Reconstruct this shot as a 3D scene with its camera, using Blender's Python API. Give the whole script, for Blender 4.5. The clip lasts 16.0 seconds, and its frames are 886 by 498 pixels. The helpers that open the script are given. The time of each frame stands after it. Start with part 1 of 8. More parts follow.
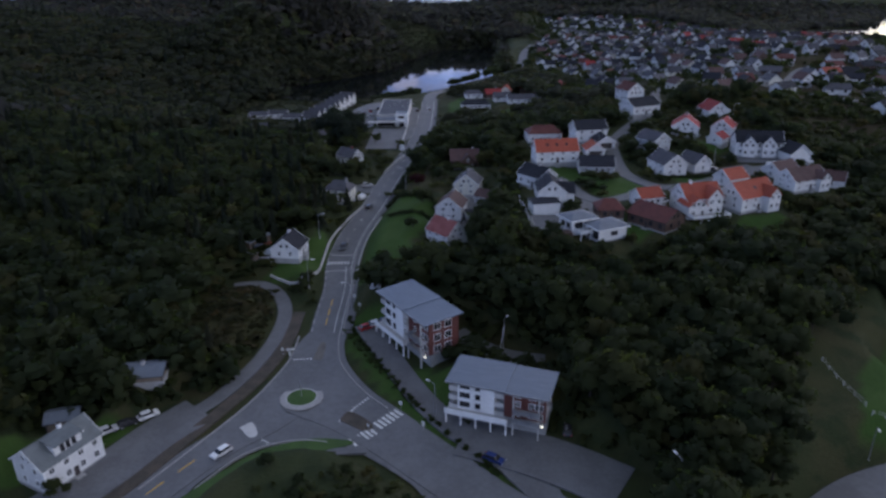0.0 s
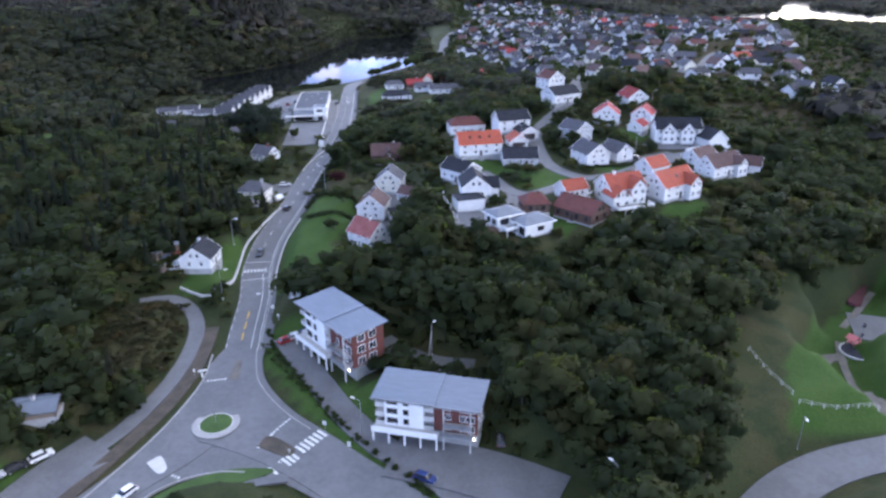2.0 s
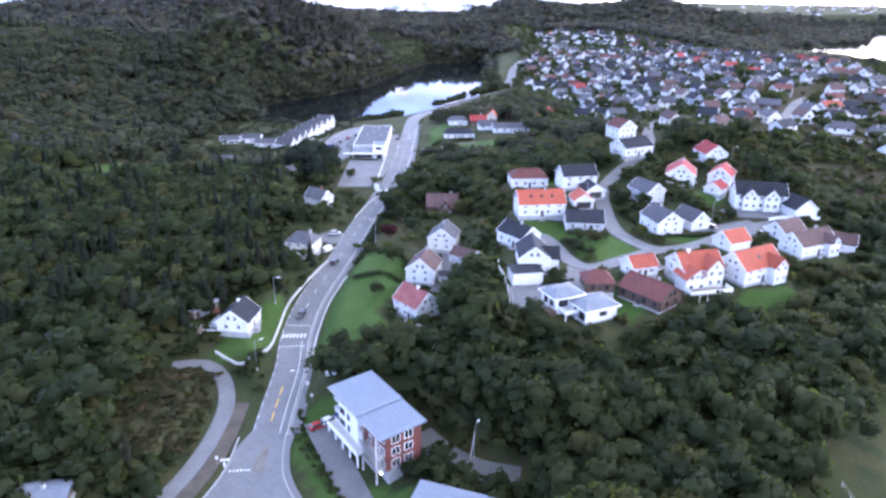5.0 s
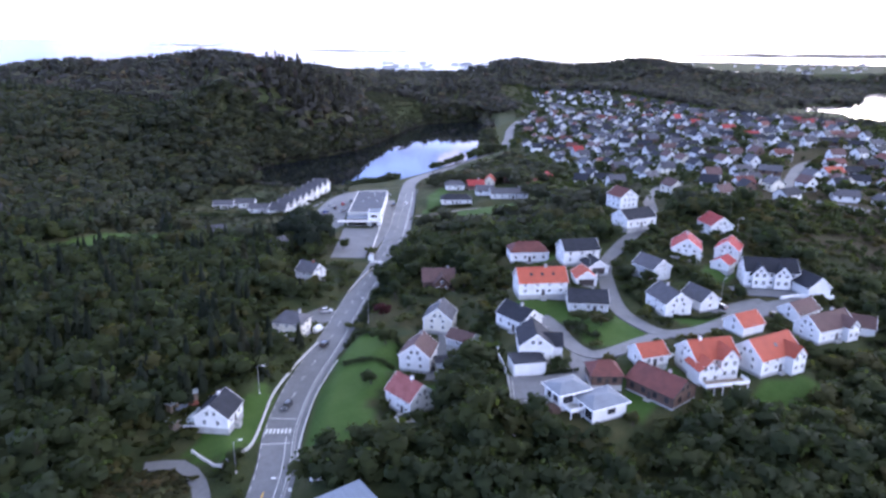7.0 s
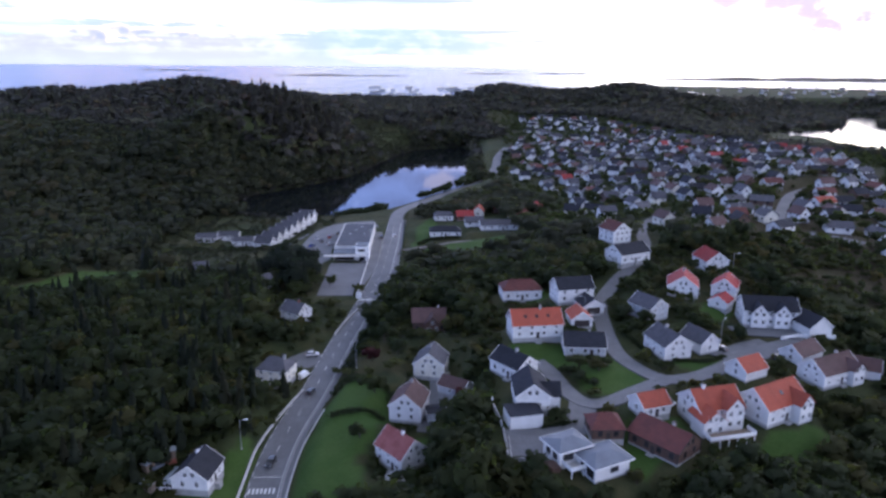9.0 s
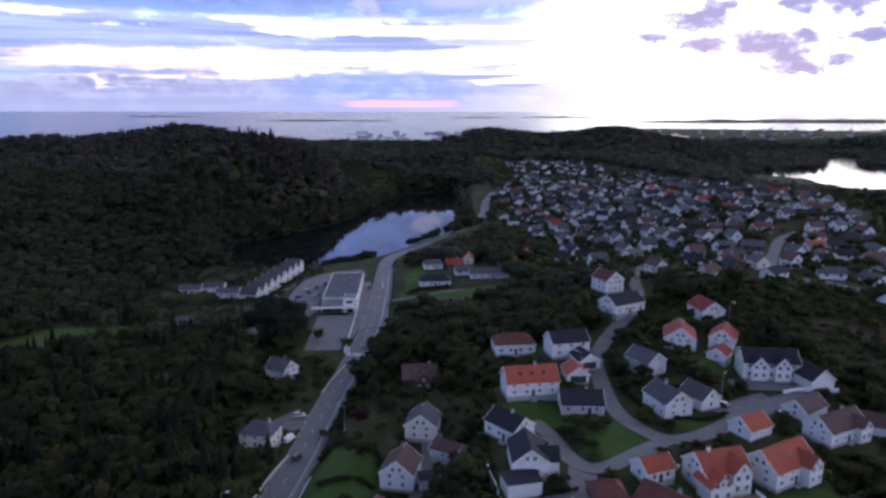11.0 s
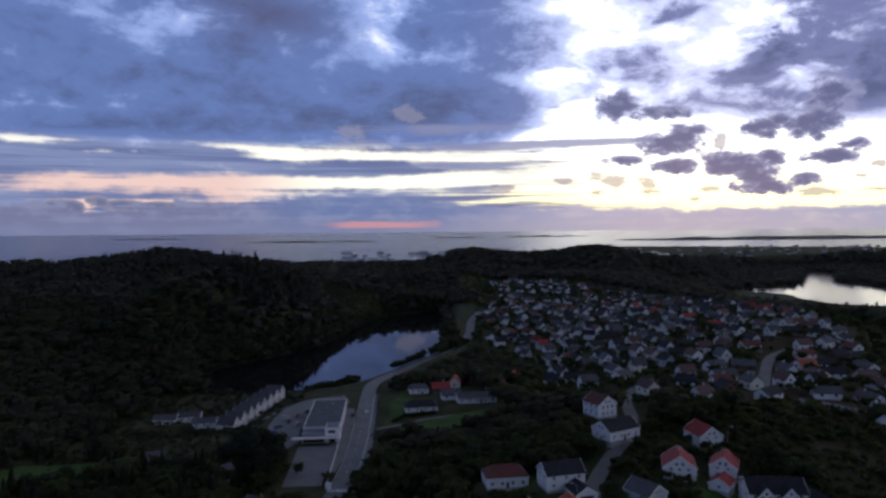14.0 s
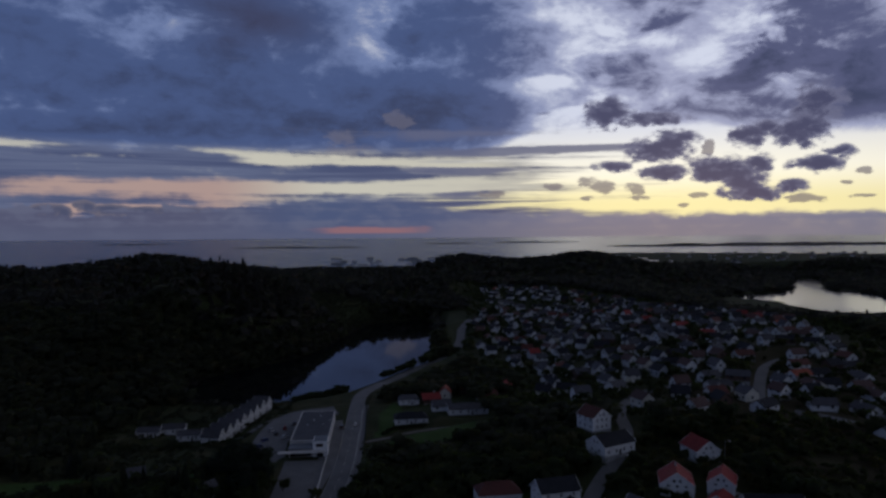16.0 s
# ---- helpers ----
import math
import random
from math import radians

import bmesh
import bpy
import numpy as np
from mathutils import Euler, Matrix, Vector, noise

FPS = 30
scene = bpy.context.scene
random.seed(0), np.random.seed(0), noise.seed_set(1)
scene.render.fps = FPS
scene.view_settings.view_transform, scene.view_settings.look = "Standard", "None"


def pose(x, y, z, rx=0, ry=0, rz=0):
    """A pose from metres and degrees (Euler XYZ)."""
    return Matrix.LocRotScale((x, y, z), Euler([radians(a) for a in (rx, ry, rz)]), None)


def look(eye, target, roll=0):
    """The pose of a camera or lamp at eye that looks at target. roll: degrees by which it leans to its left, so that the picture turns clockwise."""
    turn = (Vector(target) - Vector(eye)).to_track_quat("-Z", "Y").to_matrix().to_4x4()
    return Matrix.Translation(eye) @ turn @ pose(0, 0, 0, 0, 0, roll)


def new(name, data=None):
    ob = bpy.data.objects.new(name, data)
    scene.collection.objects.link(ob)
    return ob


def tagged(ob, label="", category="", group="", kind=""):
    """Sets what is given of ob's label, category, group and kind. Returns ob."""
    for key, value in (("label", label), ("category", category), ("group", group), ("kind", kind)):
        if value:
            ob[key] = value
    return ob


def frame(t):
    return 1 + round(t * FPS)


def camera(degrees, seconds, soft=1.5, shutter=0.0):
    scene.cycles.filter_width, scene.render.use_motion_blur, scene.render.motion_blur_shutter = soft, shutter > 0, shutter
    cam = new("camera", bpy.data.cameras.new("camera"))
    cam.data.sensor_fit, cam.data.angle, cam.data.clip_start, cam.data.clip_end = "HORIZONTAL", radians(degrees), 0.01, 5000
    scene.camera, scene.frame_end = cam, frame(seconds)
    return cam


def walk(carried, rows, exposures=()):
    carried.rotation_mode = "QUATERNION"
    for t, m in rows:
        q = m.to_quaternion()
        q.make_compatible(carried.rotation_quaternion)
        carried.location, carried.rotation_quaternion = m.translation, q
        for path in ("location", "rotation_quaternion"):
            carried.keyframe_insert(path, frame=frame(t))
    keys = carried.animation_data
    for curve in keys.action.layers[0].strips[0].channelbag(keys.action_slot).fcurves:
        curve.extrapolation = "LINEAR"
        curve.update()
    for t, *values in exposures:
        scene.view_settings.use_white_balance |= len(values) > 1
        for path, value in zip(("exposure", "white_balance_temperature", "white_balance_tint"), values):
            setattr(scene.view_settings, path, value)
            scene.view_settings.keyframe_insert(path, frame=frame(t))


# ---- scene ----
cam = camera(66.2, 16.0, soft=2.7, shutter=0.5)
PATH = [
    (0, (0.16, -3.265, 86.733), (0.159, -1.408, 85.993), -0.5),
    (0.5, (0.686, -1.428, 86.613), (0.747, 0.418, 85.846), -0.5),
    (1, (1.188, 0.832, 86.459), (1.309, 2.67, 85.68), -0.6),
    (1.5, (1.792, 3.179, 86.595), (1.957, 5.014, 85.817), -0.5),
    (2, (2.537, 5.465, 87.027), (2.738, 7.298, 86.253), -0.6),
    (2.5, (3.243, 8.23, 87.78), (3.478, 10.061, 87.01), -0.6),
    (3, (4.24, 11.583, 88.999), (4.504, 13.412, 88.234), -0.6),
    (3.5, (4.555, 14.166, 90.904), (4.651, 16.012, 90.139), 0.0),
    (6, (6.6, 32.31, 98.732), (6.625, 34.192, 98.057), 0.6),
    (6.5, (6.680, 35.463, 99.816), (6.709, 37.36, 99.182), 0.5),
    (7, (6.551, 37.679, 100.909), (6.586, 39.591, 100.323), 0.6),
    (7.5, (6.254, 39.894, 102.033), (6.299, 41.812, 101.469), 0.6),
    (8, (6.000, 42.367, 102.826), (6.055, 44.286, 102.264), 0.6),
    (8.5, (5.750, 44.688, 103.816), (5.816, 46.607, 103.259), 0.6),
    (9, (5.555, 46.673, 104.641), (5.628, 48.602, 104.117), 0.5),
    (11.5, (4.978, 54.138, 107.46), (5.096, 56.109, 107.144), 0.0),
    (12, (4.880, 54.376, 107.582), (5.006, 56.362, 107.387), -0.1),
    (12.5, (4.820, 54.782, 107.741), (4.952, 56.774, 107.621), -0.3),
    (13, (4.790, 55.044, 107.966), (4.931, 57.038, 107.884), -0.4),
    (13.5, (4.800, 55.959, 108.44), (4.948, 57.953, 108.374), -0.5),
    (14, (4.830, 57.756, 108.779), (4.988, 59.749, 108.719), -0.5),
    (14.5, (4.860, 59.526, 109.083), (5.026, 61.518, 109.03), -0.4),
    (15, (4.870, 61.65, 109.406), (5.050, 63.641, 109.355), -0.5),
    (15.5, (4.870, 63.159, 109.914), (5.055, 65.15, 109.867), -0.5),
    (16, (4.869, 64.247, 110.205), (5.057, 66.237, 110.161), -0.4),
]
EXPOSURES = [
    (0, -1.7, 6650, 9), (0.5, -1.05, 6650, 9), (1, -0.7, 6650, 9), (1.5, -0.35, 6650, 9), (2, 0.0, 6650, 9), (2.5, 0.2, 6650, 9),
    (3, 0.5, 6650, 9), (3.5, 0.75, 6650, 9), (3.7, 0.8, 6650, 9), (5.8, 0.63, 6400, 15), (6.5, 0.45, 6400, 15), (7, 0.16, 6400, 15),
    (8, -0.36, 6400, 15), (9, -0.88, 6400, 15), (11.5, -1.89, 6400, 15), (12, -2.18, 6400, 15), (12.5, -2.42, 6400, 15), (13.5, -2.82, 6350, 12),
    (14.5, -3.11, 6350, 12), (15.5, -3.69, 6350, 12), (16, -4.09, 6350, 12),
]
walk(cam, [(t, look(eye, target, roll)) for t, eye, target, roll in PATH], EXPOSURES)

# ---- world: a cloudy evening sky, brightest low in the west, ahead and to the right ----
SUN_AZ, SUN_EL = 24.0, 4.0


class Nodes:
    """Short forms for building node trees."""

    def __init__(self, tree):
        self.tree = tree
        tree.nodes.clear()

    def add(self, kind, **fields):
        node = self.tree.nodes.new(kind)
        for key, value in fields.items():
            if key == "operation":
                node.operation = value
            elif key == "data_type":
                node.data_type = value
            elif key == "blend_type":
                node.blend_type = value
            elif key == "attribute_name":
                node.attribute_name = value
            elif key == "interpolation_type":
                node.interpolation_type = value
        return node

    def put(self, socket, value):
        if isinstance(value, bpy.types.NodeSocket):
            self.tree.links.new(value, socket)
        elif isinstance(value, (tuple, list)) and len(value) == 3 and socket.type == "RGBA":
            socket.default_value = (*value, 1)
        else:
            socket.default_value = value

    def math(self, op, a, b=0.0, c=0.0):
        n = self.add("ShaderNodeMath", operation=op)
        for i, v in enumerate((a, b, c)):
            self.put(n.inputs[i], v)
        return n.outputs[0]

    def step(self, x, lo, hi, a=0.0, b=1.0):
        n = self.add("ShaderNodeMapRange", interpolation_type="SMOOTHSTEP")
        for i, v in enumerate((x, lo, hi, a, b)):
            self.put(n.inputs[i], v)
        return n.outputs[0]

    def mix(self, f, a, b, blend="MIX"):
        n = self.add("ShaderNodeMix", data_type="RGBA", blend_type=blend)
        self.put(n.inputs[0], f)
        self.put(n.inputs[6], a)
        self.put(n.inputs[7], b)
        return n.outputs[2]

    def noise(self, vector, scale, detail=4.0, rough=0.55, distortion=0.0):
        n = self.add("ShaderNodeTexNoise")
        if vector is not None:
            self.put(n.inputs["Vector"], vector)
        n.inputs["Scale"].default_value = scale
        n.inputs["Detail"].default_value = detail
        n.inputs["Roughness"].default_value = rough
        n.inputs["Distortion"].default_value = distortion
        return n.outputs[0]

    def xyz(self, x, y, z):
        n = self.add("ShaderNodeCombineXYZ")
        for i, v in enumerate((x, y, z)):
            self.put(n.inputs[i], v)
        return n.outputs[0]


world = bpy.data.worlds.new("evening_sky")
scene.world = world
world.use_nodes = True
W = Nodes(world.node_tree)
direction = W.add("ShaderNodeTexCoord").outputs["Generated"]
split = W.add("ShaderNodeSeparateXYZ")
W.put(split.inputs[0], direction)
dx, dy, dz = split.outputs
azimuth = W.math("MULTIPLY", W.math("ARCTAN2", dx, dy), 57.2958)
elevation = W.math("MULTIPLY", W.math("ARCSINE", dz), 57.2958)
sky = W.add("ShaderNodeTexSky")
sky.sky_type, sky.sun_disc = "NISHITA", False
sky.sun_elevation, sky.sun_rotation = radians(SUN_EL), radians(SUN_AZ)
sky.air_density, sky.dust_density, sky.ozone_density = 1.0, 1.5, 2.0

# clear part of the sky: yellow low by the sun, bluish white higher, dim away from it
off = W.math("SUBTRACT", azimuth, SUN_AZ)
near_sun = W.math("POWER", 2.718, W.math("MULTIPLY", W.math("MULTIPLY", off, off), -1 / (2 * 30.0**2)))
west = W.step(W.math("ABSOLUTE", off), 45.0, 150.0, 1.0, 0.0)
clear = W.mix(W.step(elevation, 4.0, 10.0, 1.0, 0.0), (18.0, 19.2, 22.5), (29.0, 27.6, 22.0))
clear = W.mix(W.step(elevation, 2.2, 5.2, 1.0, 0.0), clear, (27.0, 24.0, 12.0))
clear = W.mix(W.math("SUBTRACT", 1.0, near_sun), clear, (9.0, 9.0, 9.2))
clear = W.mix(W.step(elevation, 20.0, 45.0), clear, (2.4, 2.8, 3.9))


def around(n, gain):
    return W.math("MULTIPLY", W.math("SUBTRACT", n, 0.5), gain)


def field(across, up, depth, detail=6.0, rough=0.58, bend=0.3):
    """Fractal noise over the sky, with its own fineness across and up."""
    return W.noise(W.xyz(W.math("MULTIPLY", azimuth, across), W.math("MULTIPLY", elevation, up), depth), 1.0, detail, rough, bend)


def shifted(across, up):
    """The direction as azimuth and elevation, pushed about so that edges curl."""
    return W.xyz(W.math("ADD", azimuth, across), W.math("ADD", elevation, up), 0.0)


def vector_op(op, a, b, out=0):
    n = W.add("ShaderNodeVectorMath", operation=op)
    W.put(n.inputs[0], a)
    W.put(n.inputs[1], b)
    return n.outputs[out]


def oval(where, az, el, ra, re):
    """How far out a direction lies, in radii squared."""
    d = vector_op("MULTIPLY", vector_op("SUBTRACT", where, (az, el, 0.0)), (1 / ra, 1 / re, 0.0))
    return vector_op("DOT_PRODUCT", d, d, "Value")


def heap(where, patches, start=0.0):
    """A sum of soft patches of cloud (or, with a negative weight, of rifts)."""
    total = start
    for az, el, ra, re, weight in patches:
        total = W.math("MULTIPLY_ADD", W.math("POWER", 0.3679, oval(where, az, el, ra, re)), weight, total)
    return total


def lump(where, patches):
    """The nearest of several lumps: one in its middle, nothing at its rim."""
    best = None
    for az, el, ra, re in patches:
        inside = W.math("SUBTRACT", 1.0, oval(where, az, el, ra, re))
        best = inside if best is None else W.math("MAXIMUM", best, inside)
    return best


coarse, mid, fine = field(0.085, 0.20, 4.4, 7.0, 0.56, 0.5), field(0.22, 0.42, 7.7, 8.0, 0.60, 0.4), field(0.55, 0.95, 1.7, 8.0, 0.62, 0.25)
bent = shifted(W.math("ADD", around(coarse, 9.0), around(mid, 4.0)), W.math("ADD", around(field(0.12, 0.24, 12.3), 3.4), around(mid, 1.6)))
drawn = shifted(around(coarse, 8.0), around(field(0.06, 0.5, 3.3), 0.9))
grain = W.math("ADD", W.math("ADD", W.math("MULTIPLY", around(coarse, 1.0), W.step(azimuth, 4.0, 18.0, 0.7, 1.5)), W.math("MULTIPLY", around(mid, 1.0), W.step(azimuth, 4.0, 18.0, 1.7, 2.6))), around(fine, 0.9))

# high cloud: a heavy blue-grey deck over the left half, broken lavender rolls over the right
VEIL = ((-19.14, 11.83, 16.95, 4.77, 0.75), (4.34, 10.3, 10.0, 2.95, 0.95), (-10.77, 16.85, 6.59, 2.75, 0.55), (-5.04, 9.3, 10.14, 2.34, 0.35), (-20.37, 7.8, 10.05, 1.2, 0.45), (-1.26, 16.69, 3.3, 3.0, -0.45), (1.06, 14.12, 2.84, 1.05, -0.35), (-20.23, 15.93, 3.1, 1.29, -0.2), (-16.28, 15.36, 2.88, 1.15, -0.24), (-24.42, 9.07, 3.94, 0.29, -0.25), (-5.93, 11.74, 3.21, 0.93, -0.22), (-29.37, 14.82, 3.86, 2.35, 0.35))
BROKEN = ((10.99, 15.12, 4.25, 2.84, 0.38), (5.81, 17.18, 5.24, 2.38, 0.45), (3.43, 15.23, 2.86, 1.9, 0.3), (17.91, 16.29, 4.09, 3.26, -0.25), (27.38, 13.62, 3.28, 1.5, -0.75), (29.38, 16.61, 2.78, 1.74, -0.35), (15.61, 9.62, 3.46, 2.11, -0.75), (12.85, 12.19, 4.22, 0.94, -0.45), (21.46, 13.49, 3.96, 2.06, 0.42), (24.47, 16.17, 1.91, 1.8, 0.32), (33.58, 13.9, 3.33, 4.62, 0.95), (37.83, 10.64, 2.72, 4.83, 0.75), (31.35, 9.11, 9.63, 1.2, 0.75), (38.19, 7.11, 3.03, 0.88, 0.5), (19.25, 10.8, 2.69, 1.85, 0.2))
lower_edge = W.math("ADD", W.step(azimuth, 6.0, 15.0, 6.3, 9.0), around(mid, 2.4))
lower_edge = W.math("SUBTRACT", lower_edge, W.step(azimuth, 24.0, 34.0, 0.0, 1.4))
depth = W.math("ADD", heap(bent, VEIL, heap(bent, BROKEN, W.step(azimuth, 2.0, 16.0, 0.42, 0.22))), grain)
depth = W.math("MINIMUM", depth, W.math("ADD", W.math("MULTIPLY", W.math("SUBTRACT", elevation, lower_edge), 0.8), 0.25))
left = W.step(azimuth, 4.0, 22.0, 1.0, 0.0)
thin = W.mix(left, (9.4, 10.2, 14.6), (4.4, 5.9, 10.8))
thick = W.mix(left, (2.3, 2.7, 5.4), (1.7, 2.6, 5.9))
result = W.mix(W.step(depth, -0.25, 0.40), clear, thin)
result = W.mix(W.step(depth, 0.30, 0.95), result, thick)
result = W.mix(W.step(depth, 0.95, 1.75), result, (1.05, 1.45, 3.2))
# brownish grey underside of the thickest roll
result = W.mix(W.math("MULTIPLY", W.math("POWER", 0.3679, oval(bent, -10.0, 16.9, 5.0, 2.2)), 0.6), result, (1.15, 1.05, 1.9))

# long low layers: blue streaks with bright gaps between, rosy on the left
GLINT = ((-26.22, 6.67, 3.8, 0.28, 0.9), (-21.16, 6.04, 4.19, 0.21, 0.5), (-11.34, 6.75, 3.93, 0.32, 0.6), (-3.23, 6.17, 6.99, 0.71, 1.0), (-8.7, 6.13, 2.69, 0.37, 0.6), (5.26, 5.8, 5.24, 0.48, 0.6), (-18.48, 3.7, 11.95, 0.65, 1.0), (-11.39, 2.96, 8.73, 0.32, 0.6), (-15.24, 2.34, 10.85, 0.27, 0.55), (-1.38, 3.84, 9.4, 0.43, 1.0), (7.15, 4.09, 6.66, 0.48, 0.9), (-23.46, 1.96, 1.1, 0.58, 0.7), (-24.02, 0.92, 1.08, 0.21, 0.8), (10.94, 5.36, 7.55, 1.9, 0.7))
STREAK = ((10.95, 6.76, 8.97, 0.33, 0.9), (9.52, 5.38, 5.21, 0.24, 0.85), (8.58, 5.02, 2.85, 0.29, 0.8), (16.07, 7.01, 6.9, 0.23, 0.6), (4.3, 5.43, 3.33, 0.57, 0.6), (7.14, 3.29, 2.86, 0.33, 0.7), (5.27, 8.23, 9.53, 0.67, 0.7), (13.77, 9.91, 1.4, 0.24, 0.6))
strands = field(0.05, 1.5, 5.2, 7.0, 0.6, 0.4)
wisps = W.math("ADD", W.math("ADD", around(strands, 1.5), around(mid, 1.1)), around(fine, 0.7))
layer = W.math("MULTIPLY", W.step(W.math("ADD", W.math("ADD", azimuth, around(strands, 60.0)), around(mid, 12.0)), 4.0, 20.0, 1.0, 0.0), W.step(W.math("ADD", elevation, around(mid, 1.6)), 6.4, 7.6, 1.0, 0.0))
layer_tone = W.mix(W.step(strands, 0.36, 0.66), (1.7, 2.2, 4.5), (3.3, 4.0, 6.6))
result = W.mix(layer, result, layer_tone)
gaps = W.math("ADD", heap(drawn, GLINT), wisps)
rosy = W.math("MULTIPLY", W.step(elevation, 4.4, 5.2, 1.0, 0.0), W.step(azimuth, -3.0, -14.0))
gap_tone = W.mix(rosy, (15.5, 15.0, 12.6), (11.5, 8.2, 7.4))
result = W.mix(W.math("MULTIPLY", W.step(gaps, 0.22, 0.85), layer), result, gap_tone)
streaks = W.math("ADD", heap(drawn, STREAK), W.math("MULTIPLY", wisps, 0.8))
result = W.mix(W.math("MULTIPLY", W.step(streaks, 0.25, 0.75), 0.9), result, (3.0, 3.4, 5.8))

# cumulus standing before the bright gap, the small ones thin and tawny
BIG = ((22.98, 6.49, 2.38, 0.91), (24.26, 7.14, 1.79, 0.99), (19.24, 5.4, 1.53, 0.42), (23.63, 4.81, 1.93, 0.59), (27.6, 4.88, 2.53, 0.97), (29.21, 4.16, 1.67, 1.39), (29.6, 7.35, 1.35, 0.96), (30.66, 8.04, 1.17, 0.43), (33.24, 7.6, 1.94, 1.18), (34.4, 9.45, 1.53, 1.33), (34.17, 5.06, 1.76, 0.58), (35.78, 5.86, 0.85, 0.53), (30.59, 5.25, 0.78, 0.78), (30.01, 2.97, 2.36, 0.48), (32.7, 3.47, 0.98, 0.51), (19.02, 9.7, 1.71, 1.2), (22.33, 9.0, 2.62, 0.5))
SMALL = ((14.67, 3.9, 0.84, 0.33), (9.61, 3.36, 1.42, 0.38), (17.43, 4.3, 0.91, 0.47), (18.7, 3.81, 1.17, 0.65), (21.1, 3.53, 0.97, 0.5), (17.52, 2.91, 0.64, 0.19), (21.45, 2.84, 0.97, 0.23), (33.45, 2.52, 1.48, 0.38), (37.18, 4.41, 0.62, 0.28), (37.02, 2.56, 1.11, 0.16), (26.16, 2.95, 0.67, 0.27), (26.78, 6.66, 0.5, 0.67), (24.9, 2.22, 0.59, 0.18), (36.15, 3.57, 0.42, 0.16))
tufts = field(0.95, 1.5, 2.9, 7.0, 0.6, 0.2)
frayed = W.math("ADD", around(fine, 3.2), around(tufts, 3.6))
puffs = shifted(around(fine, 1.2), around(tufts, 0.6))
small_cover = W.step(W.math("ADD", lump(puffs, SMALL), frayed), -0.1, 0.75, 0.0, 0.8)
result = W.mix(small_cover, result, (4.6, 4.2, 5.0))
big_depth = W.math("ADD", lump(puffs, BIG), frayed)
result = W.mix(W.step(big_depth, -0.7, 0.45), result, W.mix(W.step(big_depth, -0.1, 1.2), (3.9, 4.2, 6.8), (1.4, 1.65, 3.6)))
# grey heaps before the rosy layer
HEAPS = ((-26.99, 1.44, 2.04, 0.56), (-24.62, 1.87, 1.57, 0.58), (-22.43, 2.23, 0.82, 0.55), (-20.65, 1.99, 1.61, 0.47), (-18.02, 1.97, 2.21, 0.35), (-15.24, 1.94, 1.88, 0.36))
heap_depth = W.math("ADD", lump(puffs, HEAPS), around(tufts, 2.6))
result = W.mix(W.step(heap_depth, -0.25, 0.35), result, W.mix(W.step(heap_depth, 0.1, 1.0), (4.0, 3.7, 4.8), (1.9, 2.2, 3.9)))
# pale puffs before the heavy deck
pale = W.math("ADD", lump(puffs, ((1.97, 9.53, 1.42, 0.81), (-3.21, 7.83, 1.4, 0.85), (-2.66, 6.91, 2.34, 0.71))), frayed)
result = W.mix(W.step(pale, -0.1, 0.9, 0.0, 0.5), result, (4.2, 4.1, 5.6))

# bank of cloud and haze standing on the horizon, heaped on the left, with a rosy gap
heaps = field(0.42, 0.75, 9.0, 7.0, 0.6, 0.25)
bank_top = W.math("ADD", W.step(azimuth, -14.0, -4.0, 1.9, 2.9), W.step(azimuth, 1.0, 10.0, 0.0, -1.0))
bank_top = W.math("ADD", W.math("SUBTRACT", bank_top, W.step(azimuth, 14.0, 24.0, 0.0, 0.25)), around(heaps, W.step(azimuth, -12.0, -2.0, 4.6, 1.5)))
bank = W.step(W.math("SUBTRACT", bank_top, elevation), -0.12, W.step(azimuth, -10.0, 4.0, 0.2, 0.45))
bank_colour = W.mix(W.step(azimuth, -16.0, -4.0), (2.3, 2.5, 4.3), (1.75, 2.55, 5.2))
bank_colour = W.mix(W.step(azimuth, 3.0, 18.0), bank_colour, (4.7, 5.0, 7.2))
bank_colour = W.mix(W.math("MULTIPLY", W.step(W.math("ADD", heaps, around(strands, 0.7)), 0.42, 0.70), 0.5), bank_colour, W.mix(W.step(azimuth, 5.0, 24.0), (3.9, 4.3, 6.4), (10.0, 8.8, 8.6)))
bank_colour = W.mix(W.step(elevation, -0.2, 1.5, 0.7, 0.0), bank_colour, W.mix(W.step(azimuth, -5.0, 22.0), (2.6, 3.0, 4.9), (5.6, 5.4, 6.6)))
result = W.mix(bank, result, bank_colour)
gap = W.math("MULTIPLY", W.math("MULTIPLY", W.step(W.math("ADD", azimuth, around(heaps, 4.0)), -5.8, -3.2), W.step(W.math("ADD", azimuth, around(heaps, 4.0)), 1.5, 5.0, 1.0, 0.0)), W.math("MULTIPLY", W.step(elevation, 0.0, 0.22), W.step(W.math("ADD", elevation, around(heaps, 0.5)), 0.5, 0.72, 1.0, 0.0)))
result = W.mix(W.math("MULTIPLY", gap, 0.75), result, (8.6, 4.0, 4.2))
# away from the sunset the sky is dim
dim = W.mix(W.math("SUBTRACT", 1.0, west), result, W.mix(1.0, result, (0.52, 0.57, 0.62), "MULTIPLY"))
dim = W.mix(0.04, dim, sky.outputs[0])
# the cloud overhead is thin and lets more light through
dim = W.mix(W.step(elevation, 24.0, 55.0), dim, (1.16, 1.28, 1.42))
